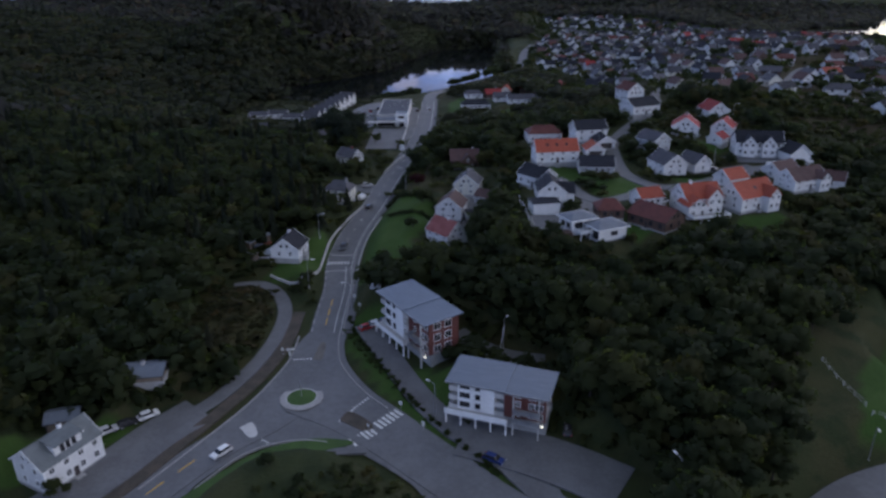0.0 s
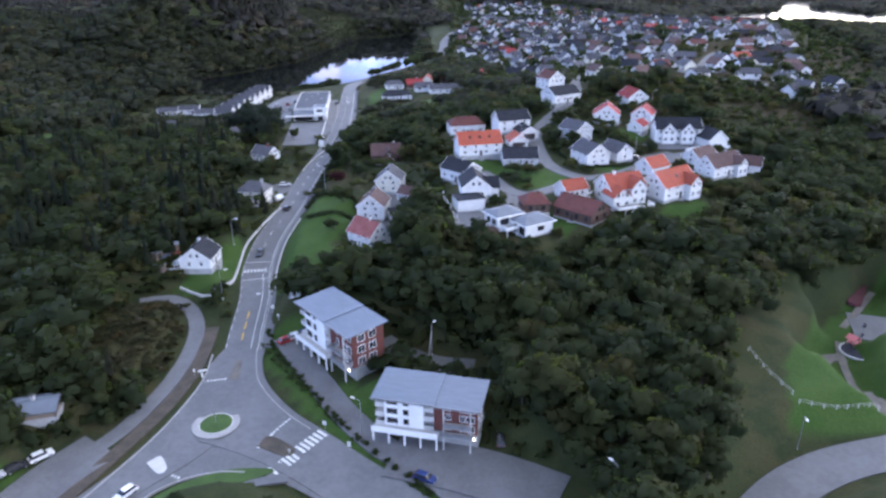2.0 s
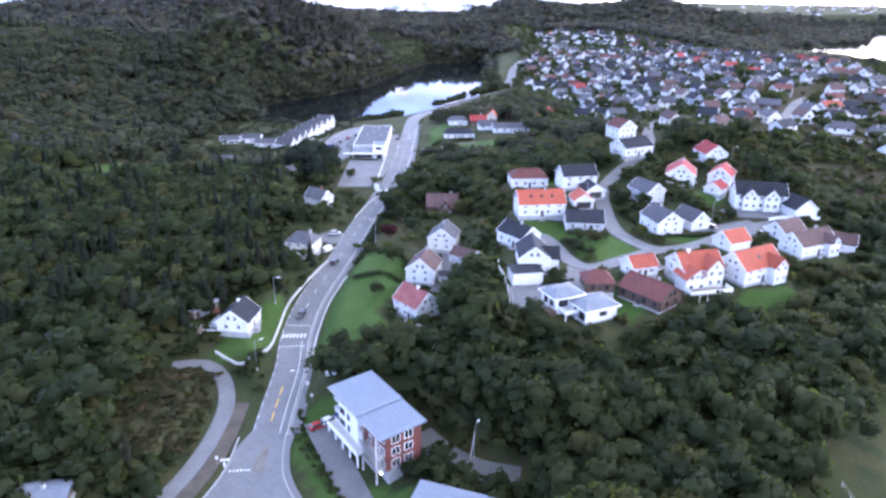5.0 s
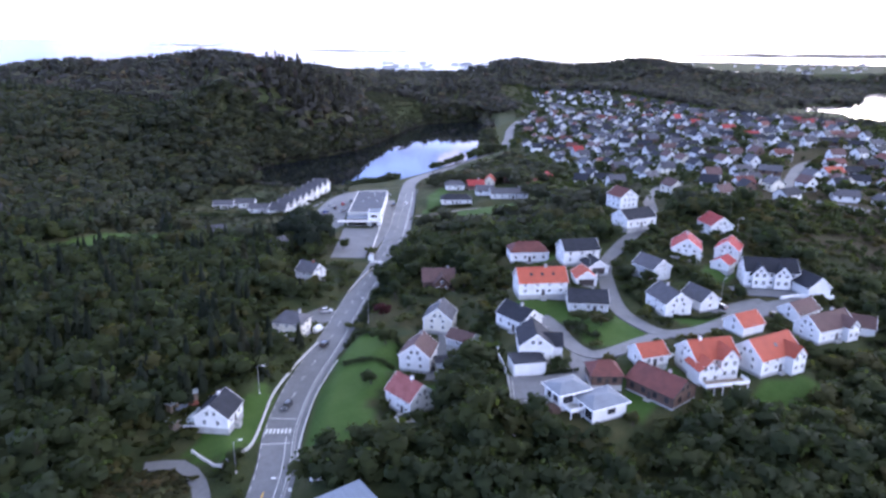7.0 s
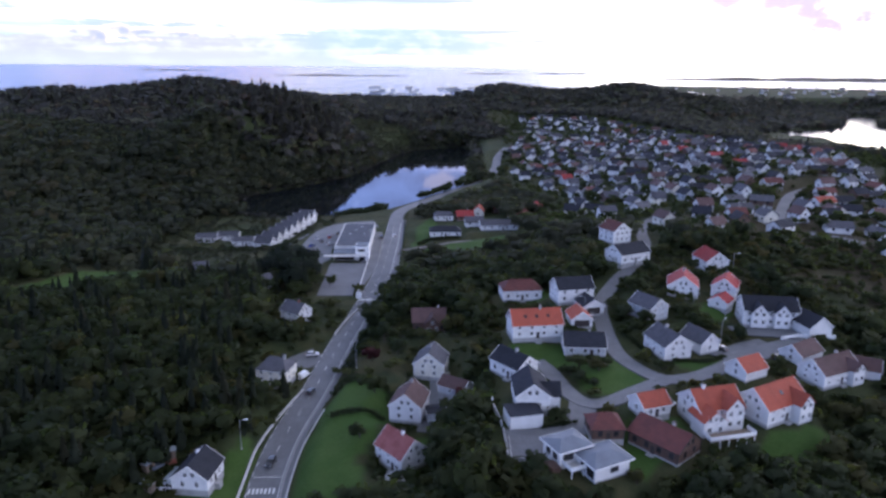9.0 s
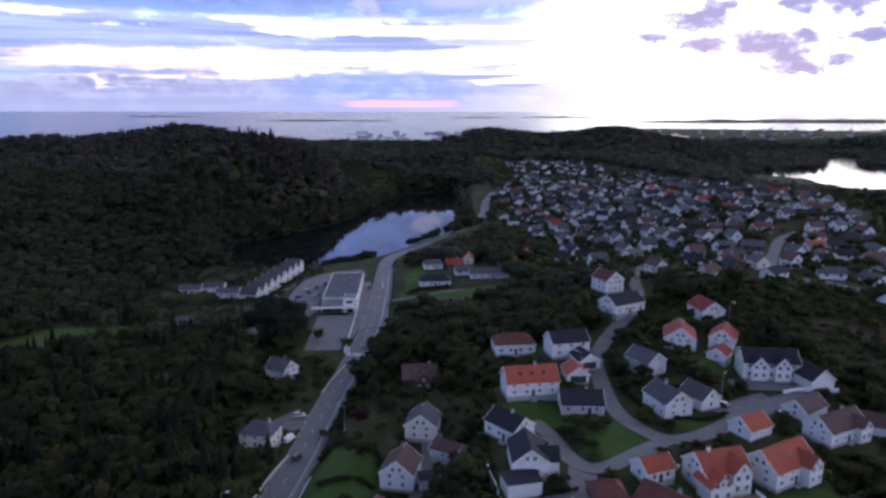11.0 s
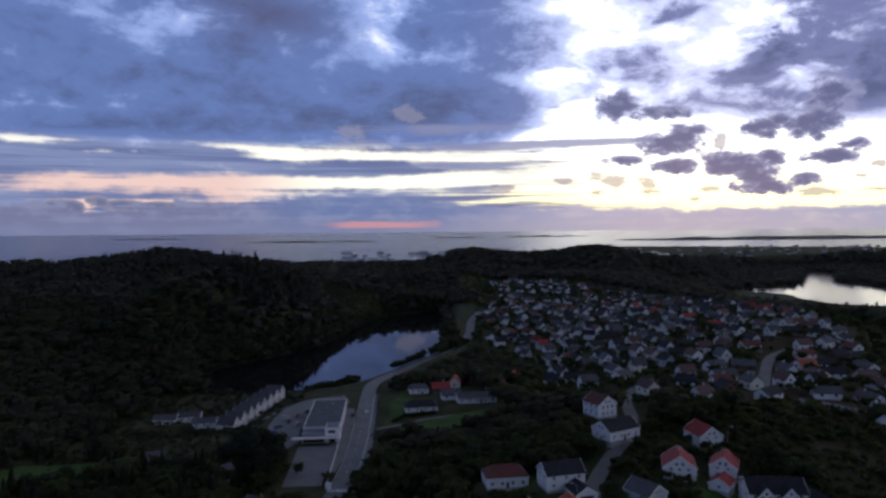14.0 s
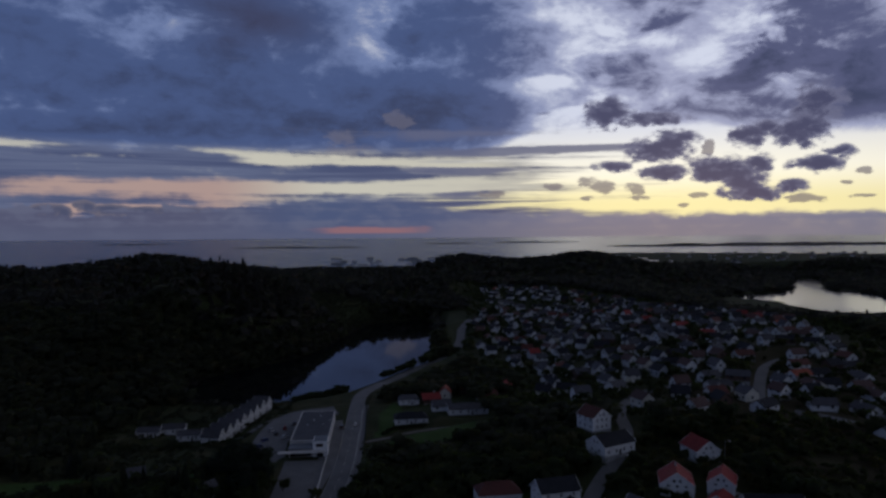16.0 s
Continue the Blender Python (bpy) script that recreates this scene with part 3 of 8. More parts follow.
def base_height(x, y):
    h = np.zeros(x.shape)
    for hx, hy, s, a in HILLS:
        h += a * np.exp(-((x - hx) ** 2 + (y - hy) ** 2) / (2 * s * s))
    h *= 1 - smooth((y - 1080) / 300)
    reach = np.hypot(x, y)
    plain = np.interp(reach, [0, 1300, 2000, 2450, 2700], [8, 12, 32, 44, 30]) - 20 * smooth((-x - 140) / 220) * smooth((y - 1200) / 300)
    w = np.maximum(smooth((reach - 1200) / 380), smooth((np.abs(x) - 700) / 300))
    h = h * (1 - w) + plain * w
    for line, spread, foot in RIDGES:
        d, z = near_line(x, y, line, 900)
        crest = z * np.exp(-((d / spread) ** 2) / 2)
        bumps = 3.0 * np.sin(x * 0.013 + 1.0) * np.sin(y * 0.017) + 1.5 * np.sin(x * 0.041) * np.sin(y * 0.037 + 2)
        crest = crest + bumps * np.clip(crest / 40, 0, 1)
        h = np.where(d < 890, np.maximum(h, crest) + foot * np.exp(-np.abs(h - crest) / 8), h)
    return np.maximum(h, -9)


def apron_height(y):
    return 0.5 + 0.055 * (y - 124.5)


def ground(x, y):
    """Height of the ground, for numbers or arrays."""
    one = np.isscalar(x)
    x, y = np.atleast_1d(np.asarray(x, float)), np.atleast_1d(np.asarray(y, float))
    h = base_height(x, y)
    rough = 0.35 * np.sin(x * 0.21 + 1.3 * np.sin(y * 0.13)) * np.sin(y * 0.17 + np.sin(x * 0.11))
    h = h + rough
    for outline, z, bank in PONDS:
        m = (np.abs(x - outline[:, 0].mean()) < 500) & (np.abs(y - outline[:, 1].mean()) < 500)
        if m.any():
            d = inside_distance(x[m], y[m], outline)
            hh = np.minimum(h[m], z + 0.3 + np.maximum(d, 0) * bank + np.maximum(d - 130, 0) * 0.3)
            hh = np.where(d < 25, np.maximum(hh, z + np.clip(d * 0.3, -3, 0.8)), hh)
            h[m] = np.where(d < 0, z + np.clip(d * 0.3, -3, 0), hh)
    for px, py, pz, rot, length, width in PLOTS.values():
        r = 0.5 * math.hypot(length, width)
        d = np.hypot(x - px, y - py)
        w = smooth(1 - (d - r) / 7.0)
        h = h * (1 - w) + (pz - 0.05) * w
    for name, line, width, flat in RIBBONS[3:] + RIBBONS[:3]:
        d, z = near_line(x, y, line)
        w = smooth(1 - (d - flat) / 7.0)
        h = h * (1 - w) + (z - 0.22) * w
    m = (np.abs(x + 20) < 60) & (np.abs(y - 120) < 60)
    if m.any():
        w = smooth(1 - (inside_distance(x[m], y[m], APRON) - 1.5) / 6.0)
        h[m] = h[m] * (1 - w) + (apron_height(y[m]) - 0.22) * w
    return float(h[0]) if one else h


# wooded ridges behind the lake
ridge([(-700, 760, 45), (-476, 807, 56), (-450, 823, 60), (-385, 835, 65), (-346, 897, 66), (-289, 950, 78), (-235, 966, 70), (-208, 1000, 61), (-172, 1110, 51), (-125, 1240, 44), (-85, 1370, 38), (-55, 1440, 28), (-30, 1490, 16)], 150)
ridge([(84, 1480, 30), (112, 1450, 45), (135, 1440, 54), (192, 1485, 59), (250, 1505, 54), (316, 1514, 50), (380, 1500, 57), (439, 1483, 65), (490, 1465, 57), (535, 1450, 48), (634, 1409, 34), (725, 1363, 24), (800, 1290, 16)], 160)
ridge([(-215, 560, 26), (-180, 640, 54), (-140, 715, 74), (-126, 760, 74), (-150, 850, 44), (-180, 980, 30)], 50, 0.0)
ridge([(-70, 1030, 26), (-10, 1050, 34), (50, 1060, 38), (110, 1110, 38)], 70, 0.0)

# ---- lines of roads and yards ----
MAIN = ribbon_line("road", [(-31.5, 124.5, 0.5), (-30, 140, 1.4), (-30.4, 158, 2.5), (-30.4, 176, 3.9), (-31.9, 192, 5.0), (-30.8, 213, 6.3), (-26.4, 238, 7.7), (-21.7, 272, 9.3), (-15.6, 311, 10.5), (-11.2, 352, 10.8), (-9.3, 404, 11.0), (-8.6, 455, 10.7), (-6.0, 500, 8.4), (8, 545, 5.4), (36, 597, 4.6), (66, 650, 5.0), (82, 715, 6.5), (92, 780, 9.0), (108, 830, 13.0)], 8.4)
ARM_WEST = ribbon_line("road", [(-31.5, 124.5, 0.5), (-38, 116.5, 0.1), (-45.5, 109.5, -0.3), (-54, 97.5, -0.9), (-66, 79, -1.8), (-84, 50, -3.0), (-110, 5, -4.0)], 9.0)
ARM_EAST = ribbon_line("road", [(-31.5, 124.5, 0.5), (-22, 119.5, 0.1), (-13, 113, -0.2), (-3, 104, -0.7), (8, 93.5, -1.2), (24, 76, -2.2), (46, 50, -4.0), (70, 10, -6.0)], 11.0)
LANE = ribbon_line("lane", [(-110, 45, -1.8), (-88, 72, -1.2), (-66, 100, -0.6), (-57.5, 115, -0.1), (-50, 125.5, 0.5), (-45.6, 136, 1.2), (-43.6, 144, 1.6), (-42.6, 152, 2.1), (-42.9, 162, 2.9), (-46.6, 171.8, 3.6), (-53, 178, 4.0), (-61, 177, 4.0)], 3.8)
YARD_WEST = ribbon_line("yard", [(-90, 70, -1.3), (-75, 87, -0.9), (-65.5, 101, -0.5), (-59.5, 112.5, -0.15), (-53, 121, 0.25)], 11.0)
VERGE = ribbon_line("verge", [(-70, 80, -1.5), (-58.6, 99.5, -0.7), (-53.6, 109.5, -0.2), (-46.8, 123.2, 0.5), (-43.2, 131.4, 0.9), (-40.2, 142, 1.5), (-39.2, 150.3, 2.0), (-39.0, 162, 2.8)], 3.2)
LANE_FLATS = ribbon_line("lane", [(-20.5, 155, 2.6), (-17.5, 149, 2.2), (-11.8, 137.5, 1.4), (-5.2, 124.7, 0.5), (2.8, 113.4, -0.1), (11, 106, -0.5), (17, 97.5, -0.9), (24, 88, -1.5)], 6.0)
YARD_FLATS = ribbon_line("yard", [(4, 112, -0.15), (14, 108, -0.3), (24, 103, -0.6), (33, 97, -1.0)], 13.0)
YARD_BACK = ribbon_line("yard", [(3, 151, 2.4), (8, 145, 2.0), (15, 140, 1.7), (24, 137.5, 1.6)], 6.5)
ROAD_EAST = ribbon_line("road", [(40, 62, -4.5), (56, 79, -3.8), (68, 91, -3.2), (82, 99, -3.0), (100, 103.2, -3.0), (135, 105, -3.0), (190, 96, -3.0)], 9.0)
STREET = ribbon_line("street", [(126, 243, 21.2), (108, 235, 21.0), (96, 226, 20.9), (84, 219, 20.7), (74.5, 217.5, 20.6), (69, 224, 20.7), (65.5, 236, 21.0), (66.8, 256, 22.3), (70, 272, 23.4), (81, 291, 25.6), (97, 314, 28.0), (106, 335, 28.8), (115, 366, 28.6), (140, 400, 28.5), (185, 420, 30)], 5.4)
STREET_LOOP = ribbon_line("street", [(74.5, 217.5, 20.6), (64, 211, 20.4), (54, 205, 20.2), (48.5, 206, 20.1), (45.3, 213, 20.1), (43.4, 223, 20.2), (40.5, 231, 20.3)], 5.0)
DRIVE_MODERN = ribbon_line("drive", [(48.5, 206, 20.1), (46, 198, 19.6), (42.5, 193, 19.2), (33, 191, 19.0), (27, 189.5, 19.0)], 7.0)
TERRACE_MODERN = ribbon_line("yard", [(30.6, 182.6, 19.0), (30.8, 188, 19.05), (31.0, 194, 19.1)], 8.6)
YARD_BIG = ribbon_line("yard", [(108, 251, 21.5), (120, 249.5, 21.5), (129, 246, 21.5)], 8.0)
YARD_MIDDLE = ribbon_line("yard", [(97, 229, 20.95), (103, 233, 21.0), (110, 237, 21.05), (116, 239, 21.1)], 12.0)
YARD_LEFT = ribbon_line("yard", [(-27, 264, 8.75), (-31, 260, 8.65), (-35.5, 255, 8.5)], 11.0)
DRIVE_HOUSE = ribbon_line("drive", [(7, 208, 10.6), (9, 220, 11.0), (11, 232, 11.4), (10, 250, 11.6)], 4.0)
STORE_YARD = ribbon_line("yard", [(-23, 330, 10.7), (-18, 372, 10.9), (-17, 430, 10.8)], 9.0)
STORE_LOT = ribbon_line("yard", [(-46, 366, 10.6), (-48, 395, 10.6), (-46, 425, 10.5), (-38, 446, 10.4), (-20, 452, 10.6)], 17.0)
STORE_DECK = ribbon_line("deck", [(-29.5, 318, 10.9), (-29.5, 345, 10.9), (-29.5, 366, 10.9)], 15.0)
ROW_DRIVE = ribbon_line("lane", [(-22, 460, 10.4), (-45, 457, 7.5), (-58, 446, 6.0), (-72, 424, 3.0), (-92, 420, 1.6), (-120, 424, 1.2)], 4.0)
PATH_FIELD = ribbon_line("path", [(-4, 388, 11.3), (8, 392, 11.8), (24, 400, 12.4), (54, 405, 13.4)], 2.6)
STREET_FAR = ribbon_line("street", [(185, 372, 29.8), (205, 405, 30), (232, 445, 30.5), (262, 470, 31)], 6.0)
LOT_FAR = ribbon_line("yard", [(190, 352, 29.4), (198, 343, 29.3), (204, 333, 29)], 8.0)
PLAY_PATH = ribbon_line("path", [(146, 168, -2.4), (134, 158, -2.9), (123, 149, -3.3), (117, 140, -3.6), (112.5, 131, -3.7), (110, 123, -3.8), (112, 117, -3.8), (119, 113.6, -3.8), (130, 114, -3.8)], 1.8)
PLAY_YARD = ribbon_line("yard", [(128, 152, -3.0), (136, 148, -3.0), (144, 143, -3.0), (150, 136, -3.0)], 15.0)
PLAY_SPUR = ribbon_line("path", [(116.5, 138, -3.62), (112, 138, -3.62), (108, 135, -3.62)], 3.4)

# ---- lakes ----
LAKE_NEAR = pond([(-134, 540), (-122, 516), (-92, 502), (-50, 503), (-26, 512), (-4, 546), (20, 590), (50, 646), (58, 735), (68, 830), (72, 900), (58, 930), (6, 908), (-16, 860), (-29, 815), (-46, 740), (-62, 692), (-95, 640), (-124, 604), (-135, 570)], 1.0, 0.75)
LAKE_FAR = pond([(600, 1150), (624, 1190), (690, 1222), (752, 1250), (800, 1310), (880, 1440), (965, 1545), (1010, 1540), (965, 1450), (880, 1320), (862, 1270), (880, 1180), (850, 1080), (770, 980), (708, 936), (654, 925), (622, 950), (618, 1010), (634, 1090)], 0.0, 0.04)

# ---- sites of buildings ----
plot("orange_long", 42.2, 246.4, 21.7, 6, 15.6, 8.6)
plot("maroon_back", 43.2, 284.5, 21.5, 4, 14.0, 9.0)
plot("white_dark", 60.3, 275.2, 23.6, 10, 13.0, 8.5)
plot("annex_dark", 64.3, 265.5, 23.4, 100, 8.0, 7.0)
plot("garage_red", 58.8, 256.4, 22.4, 92, 8.0, 6.6)
plot("dark_low", 55.7, 237.3, 20.9, -5, 12.0, 9.0)
plot("dark_upper", 32.6, 223.2, 20.0, -52, 10.5, 8.0)
plot("dark_gable", 34.6, 206.5, 20.0, 88, 11.5, 8.4)
plot("garage_flat", 31.5, 197.6, 19.6, 10, 8.4, 6.0)
plot("modern", 43.0, 180.5, 17.6, 24, 13.0, 13.0)
plot("maroon_hip", 50.0, 191.0, 19.8, 0, 7.5, 7.0)
plot("red_small", 64.0, 200.4, 20.4, 17, 7.6, 6.4)
plot("maroon_large", 63.2, 186.8, 18.2, -52, 13.0, 9.6)
plot("villa_one", 79.1, 199.2, 18.4, 12, 12.0, 9.4)
plot("garage_orange", 98.0, 219.8, 20.8, 25, 8.2, 7.0)
plot("villa_two", 95.6, 200.9, 18.8, 26, 14.5, 9.5)
plot("brown_house", 121.6, 219.3, 19.2, 23, 14.5, 8.4)
plot("brown_garage", 120.2, 231.2, 20.4, 30, 10.5, 7.0)
plot("brown_annex", 134.2, 223.0, 19.0, -30, 8.0, 6.5)
plot("white_middle", 81.0, 235.4, 20.6, 104, 11.0, 8.8)
plot("white_middle_wing", 92.0, 238.5, 20.9, 112, 9.0, 7.0)
plot("grey_house", 82.4, 258.5, 23.6, 118, 9.5, 8.0)
plot("red_house", 101.0, 277.0, 25.2, 70, 11.5, 10.0)
plot("red_back", 121.5, 302.0, 27.2, 96, 11.0, 9.0)
plot("red_right", 116.4, 276.0, 25.2, 58, 9.5, 8.0)
plot("red_shed", 110.8, 266.5, 24.4, 48, 7.0, 6.0)
plot("big_white", 122.4, 257.2, 21.9, -9, 17.0, 9.0)
plot("white_garage", 133.0, 248.6, 21.8, 100, 8.5, 8.0)
plot("maroon_far", 92.4, 335.5, 29.8, 112, 10.0, 9.0)
plot("dark_far", 90.5, 309.6, 28.6, 26, 15.0, 9.5)
plot("pink_house", 1.2, 196.0, 9.0, -48, 9.6, 8.0)
plot("gable_house", 3.1, 217.0, 10.6, 76, 9.5, 8.6)
plot("low_garage", 10.2, 214.8, 11.0, 10, 5.0, 4.5)
plot("cream_house", 9.6, 241.5, 11.6, 78, 9.0, 9.0)
plot("brown_low", 9.3, 277.0, 12.6, 2, 11.5, 9.5)
plot("low_house", 16.3, 226.0, 13.0, -35, 8.0, 6.0)
plot("slope_house", -47.2, 191.6, 6.6, 82, 8.8, 8.6)
plot("wayside_house", -38.6, 243.0, 8.8, -14, 9.5, 8.0)
plot("small_white", -41.0, 292.5, 9.2, -36, 9.0, 7.0)
plot("barn", -66.2, 126.6, 5.4, 8, 8.8, 6.4)
plot("corner_house", -73.5, 103.0, -0.6, 64, 12.0, 8.5)
plot("shed", -79.5, 116.0, 0.4, 20, 6.0, 5.0)
plot("flats_north", -5.9, 146.0, 2.0, -55.7, 21.6, 9.6)
plot("flats_south", 12.4, 118.2, 0.1, -19.4, 20.6, 9.2)
plot("bungalow_one", 20.6, 415.2, 12.6, 2, 17.0, 9.0)
plot("bungalow_two", 21.1, 455.8, 12.4, 4, 11.0, 8.5)
plot("long_house", 51.3, 424.4, 14.2, 3, 21.0, 9.0)
plot("store", -27.6, 400.0, 10.6, 91, 62.0, 17.0)

# ---- lawns and clearings ----
lawn([(-25, 176), (-24.5, 200), (-20.5, 226), (-11.6, 235), (-4, 226), (-3.5, 212), (-10, 197), (-8, 184), (-12, 176)])
lawn([(49, 230), (50.5, 214), (56, 209.5), (68, 215.5), (69.5, 224), (63, 232)])
lawn([(30, 232), (33, 240), (50, 241), (52, 230), (44, 227)])
lawn([(38, 286), (52, 292), (58, 284), (48, 276)])
lawn([(52, 181), (58, 196), (68, 202), (72, 196), (60, 182), (56, 176)])
lawn([(84, 182), (90, 191), (108, 196), (112, 192), (96, 184)])
lawn([(86, 228), (76, 229), (86, 222), (100, 228)])
lawn([(98, 262), (112, 272), (116, 264), (104, 256)])
lawn([(84, 108.5), (92, 124), (104, 138), (126, 156), (160, 176), (175, 130), (120, 110)])
lawn([(1, 383), (57, 397), (62, 376), (40, 360), (6, 366)])
lawn([(3, 396), (6, 440), (14, 462), (16, 430), (12, 400)])
lawn([(-52, 181), (-42, 177), (-38, 186), (-37, 205), (-40, 208), (-44, 198)])
lawn([(-68, 116), (-64, 114), (-80, 98), (-94, 88), (-98, 96), (-80, 112)])
lawn([(-23, 160), (-14, 160), (-13, 153), (-20, 150), (-25, 155)])
lawn([(-14, 132), (-6, 136), (6, 128), (2, 117), (-6, 121)])
lawn([(-26, 158), (-22, 147), (-8, 124), (4, 107), (12, 98), (16, 92), (8, 97), (-6, 115), (-16, 132), (-24, 146)])
lawn([(-142, 336), (-92, 356), (-66, 360), (-80, 344), (-110, 322), (-138, 284), (-150, 300)])
lawn([(0, 205), (8, 204), (6, 198), (-2, 202)])


def on_lawn(x, y, margin=0.0):
    m = np.zeros(x.shape, bool)
    for polygon in LAWNS:
        lo, hi = polygon.min(0) - 5, polygon.max(0) + 5
        k = (x > lo[0]) & (x < hi[0]) & (y > lo[1]) & (y < hi[1])
        if k.any():
            m[k] |= inside_distance(x[k], y[k], polygon) < margin
    return m

for k in range(8):
    plot("row_%d" % k, -67.0 - 2.1 * k, 484.0 - 8.4 * k, 4.0 - 0.35 * k, -14, 9.5, 7.6)
for k in range(3):
    plot("court_%d" % k, -96.5 - 12.0 * k, 436.0 + (14.0 if k == 1 else 5.0 * k), 1.6 - 0.2 * k, 4, 11.5, 7.5)


# ---- helpers for building things ----
def link_mesh(name, verts, faces, mat, parent=None, smooth_shading=False, label=""):
    me = bpy.data.meshes.new(name)
    me.from_pydata([tuple(v) for v in verts], [], [tuple(f) for f in faces])
    me.materials.append(mat)
    if smooth_shading:
        me.shade_smooth()
    me.update()
    ob = new(name, me)
    if parent is not None:
        ob.parent = parent
    if label:
        tagged(ob, label)
    return ob


def part(name, bm, mat, parent, label="", shaded=False):
    me = bpy.data.meshes.new(name)
    bm.to_mesh(me)
    bm.free()
    me.materials.append(mat)
    if shaded:
        me.shade_smooth()
    ob = new(name, me)
    ob.parent = parent
    if label:
        tagged(ob, label)
    return ob


def share(ob, x, y, z, rx=0, ry=0, rz=0, parent=None, scale=(1, 1, 1)):
    """One more object on the same mesh."""
    o = bpy.data.objects.new(ob.name.split(".")[0], ob.data)
    scene.collection.objects.link(o)
    o.parent = parent
    o.matrix_basis = pose(x, y, z, rx, ry, rz) @ Matrix.Diagonal((*scale, 1))
    return o


def add_box(bm, x0, x1, y0, y1, z0, z1, bevel=0.0):
    vs = [bm.verts.new(p) for p in ((x0, y0, z0), (x1, y0, z0), (x1, y1, z0), (x0, y1, z0), (x0, y0, z1), (x1, y0, z1), (x1, y1, z1), (x0, y1, z1))]
    for f in ((3, 2, 1, 0), (4, 5, 6, 7), (0, 1, 5, 4), (1, 2, 6, 5), (2, 3, 7, 6), (3, 0, 4, 7)):
        bm.faces.new([vs[i] for i in f])
    if bevel:
        edges = {e for v in vs for e in v.link_edges}
        bmesh.ops.bevel(bm, geom=list(edges), offset=bevel, segments=1, affect="EDGES")


def box(*args, **more):
    bm = bmesh.new()
    add_box(bm, *args, **more)
    return bm


def add_prism(bm, outline, y0, y1):
    """An outline in x and z, drawn out along y."""
    a = [bm.verts.new((x, y0, z)) for x, z in outline]
    b = [bm.verts.new((x, y1, z)) for x, z in outline]
    n = len(outline)
    bm.faces.new(a[::-1])
    bm.faces.new(b)
    for i in range(n):
        bm.faces.new((a[i], a[(i + 1) % n], b[(i + 1) % n], b[i]))
    bmesh.ops.recalc_face_normals(bm, faces=bm.faces)


def add_tube(bm, a, b, r0, r1=None, sides=8):
    a, b = Vector(a), Vector(b)
    turn = (b - a).to_track_quat("Z", "Y").to_matrix()
    r1 = r0 if r1 is None else r1
    rings = []
    for p, r in ((a, r0), (b, r1)):
        rings.append([bm.verts.new(p + turn @ Vector((r * math.cos(k * 2 * math.pi / sides), r * math.sin(k * 2 * math.pi / sides), 0))) for k in range(sides)])
    for k in range(sides):
        bm.faces.new((rings[0][k], rings[0][(k + 1) % sides], rings[1][(k + 1) % sides], rings[1][k]))
    bm.faces.new(rings[1])
    bm.faces.new(rings[0][::-1])


# ---- ground: one sheet to the horizon ----
def stretched(lo, hi, near_lo, near_hi, step, growth=1.09):
    near = list(np.arange(near_lo, near_hi + step, step))
    s, v, up = step, near[-1], []
    while v < hi:
        s *= growth
        v += s
        up.append(v)
    s, v, down = step, near[0], []
    while v > lo:
        s *= growth
        v -= s
        down.append(v)
    return np.array(down[::-1] + near + up)


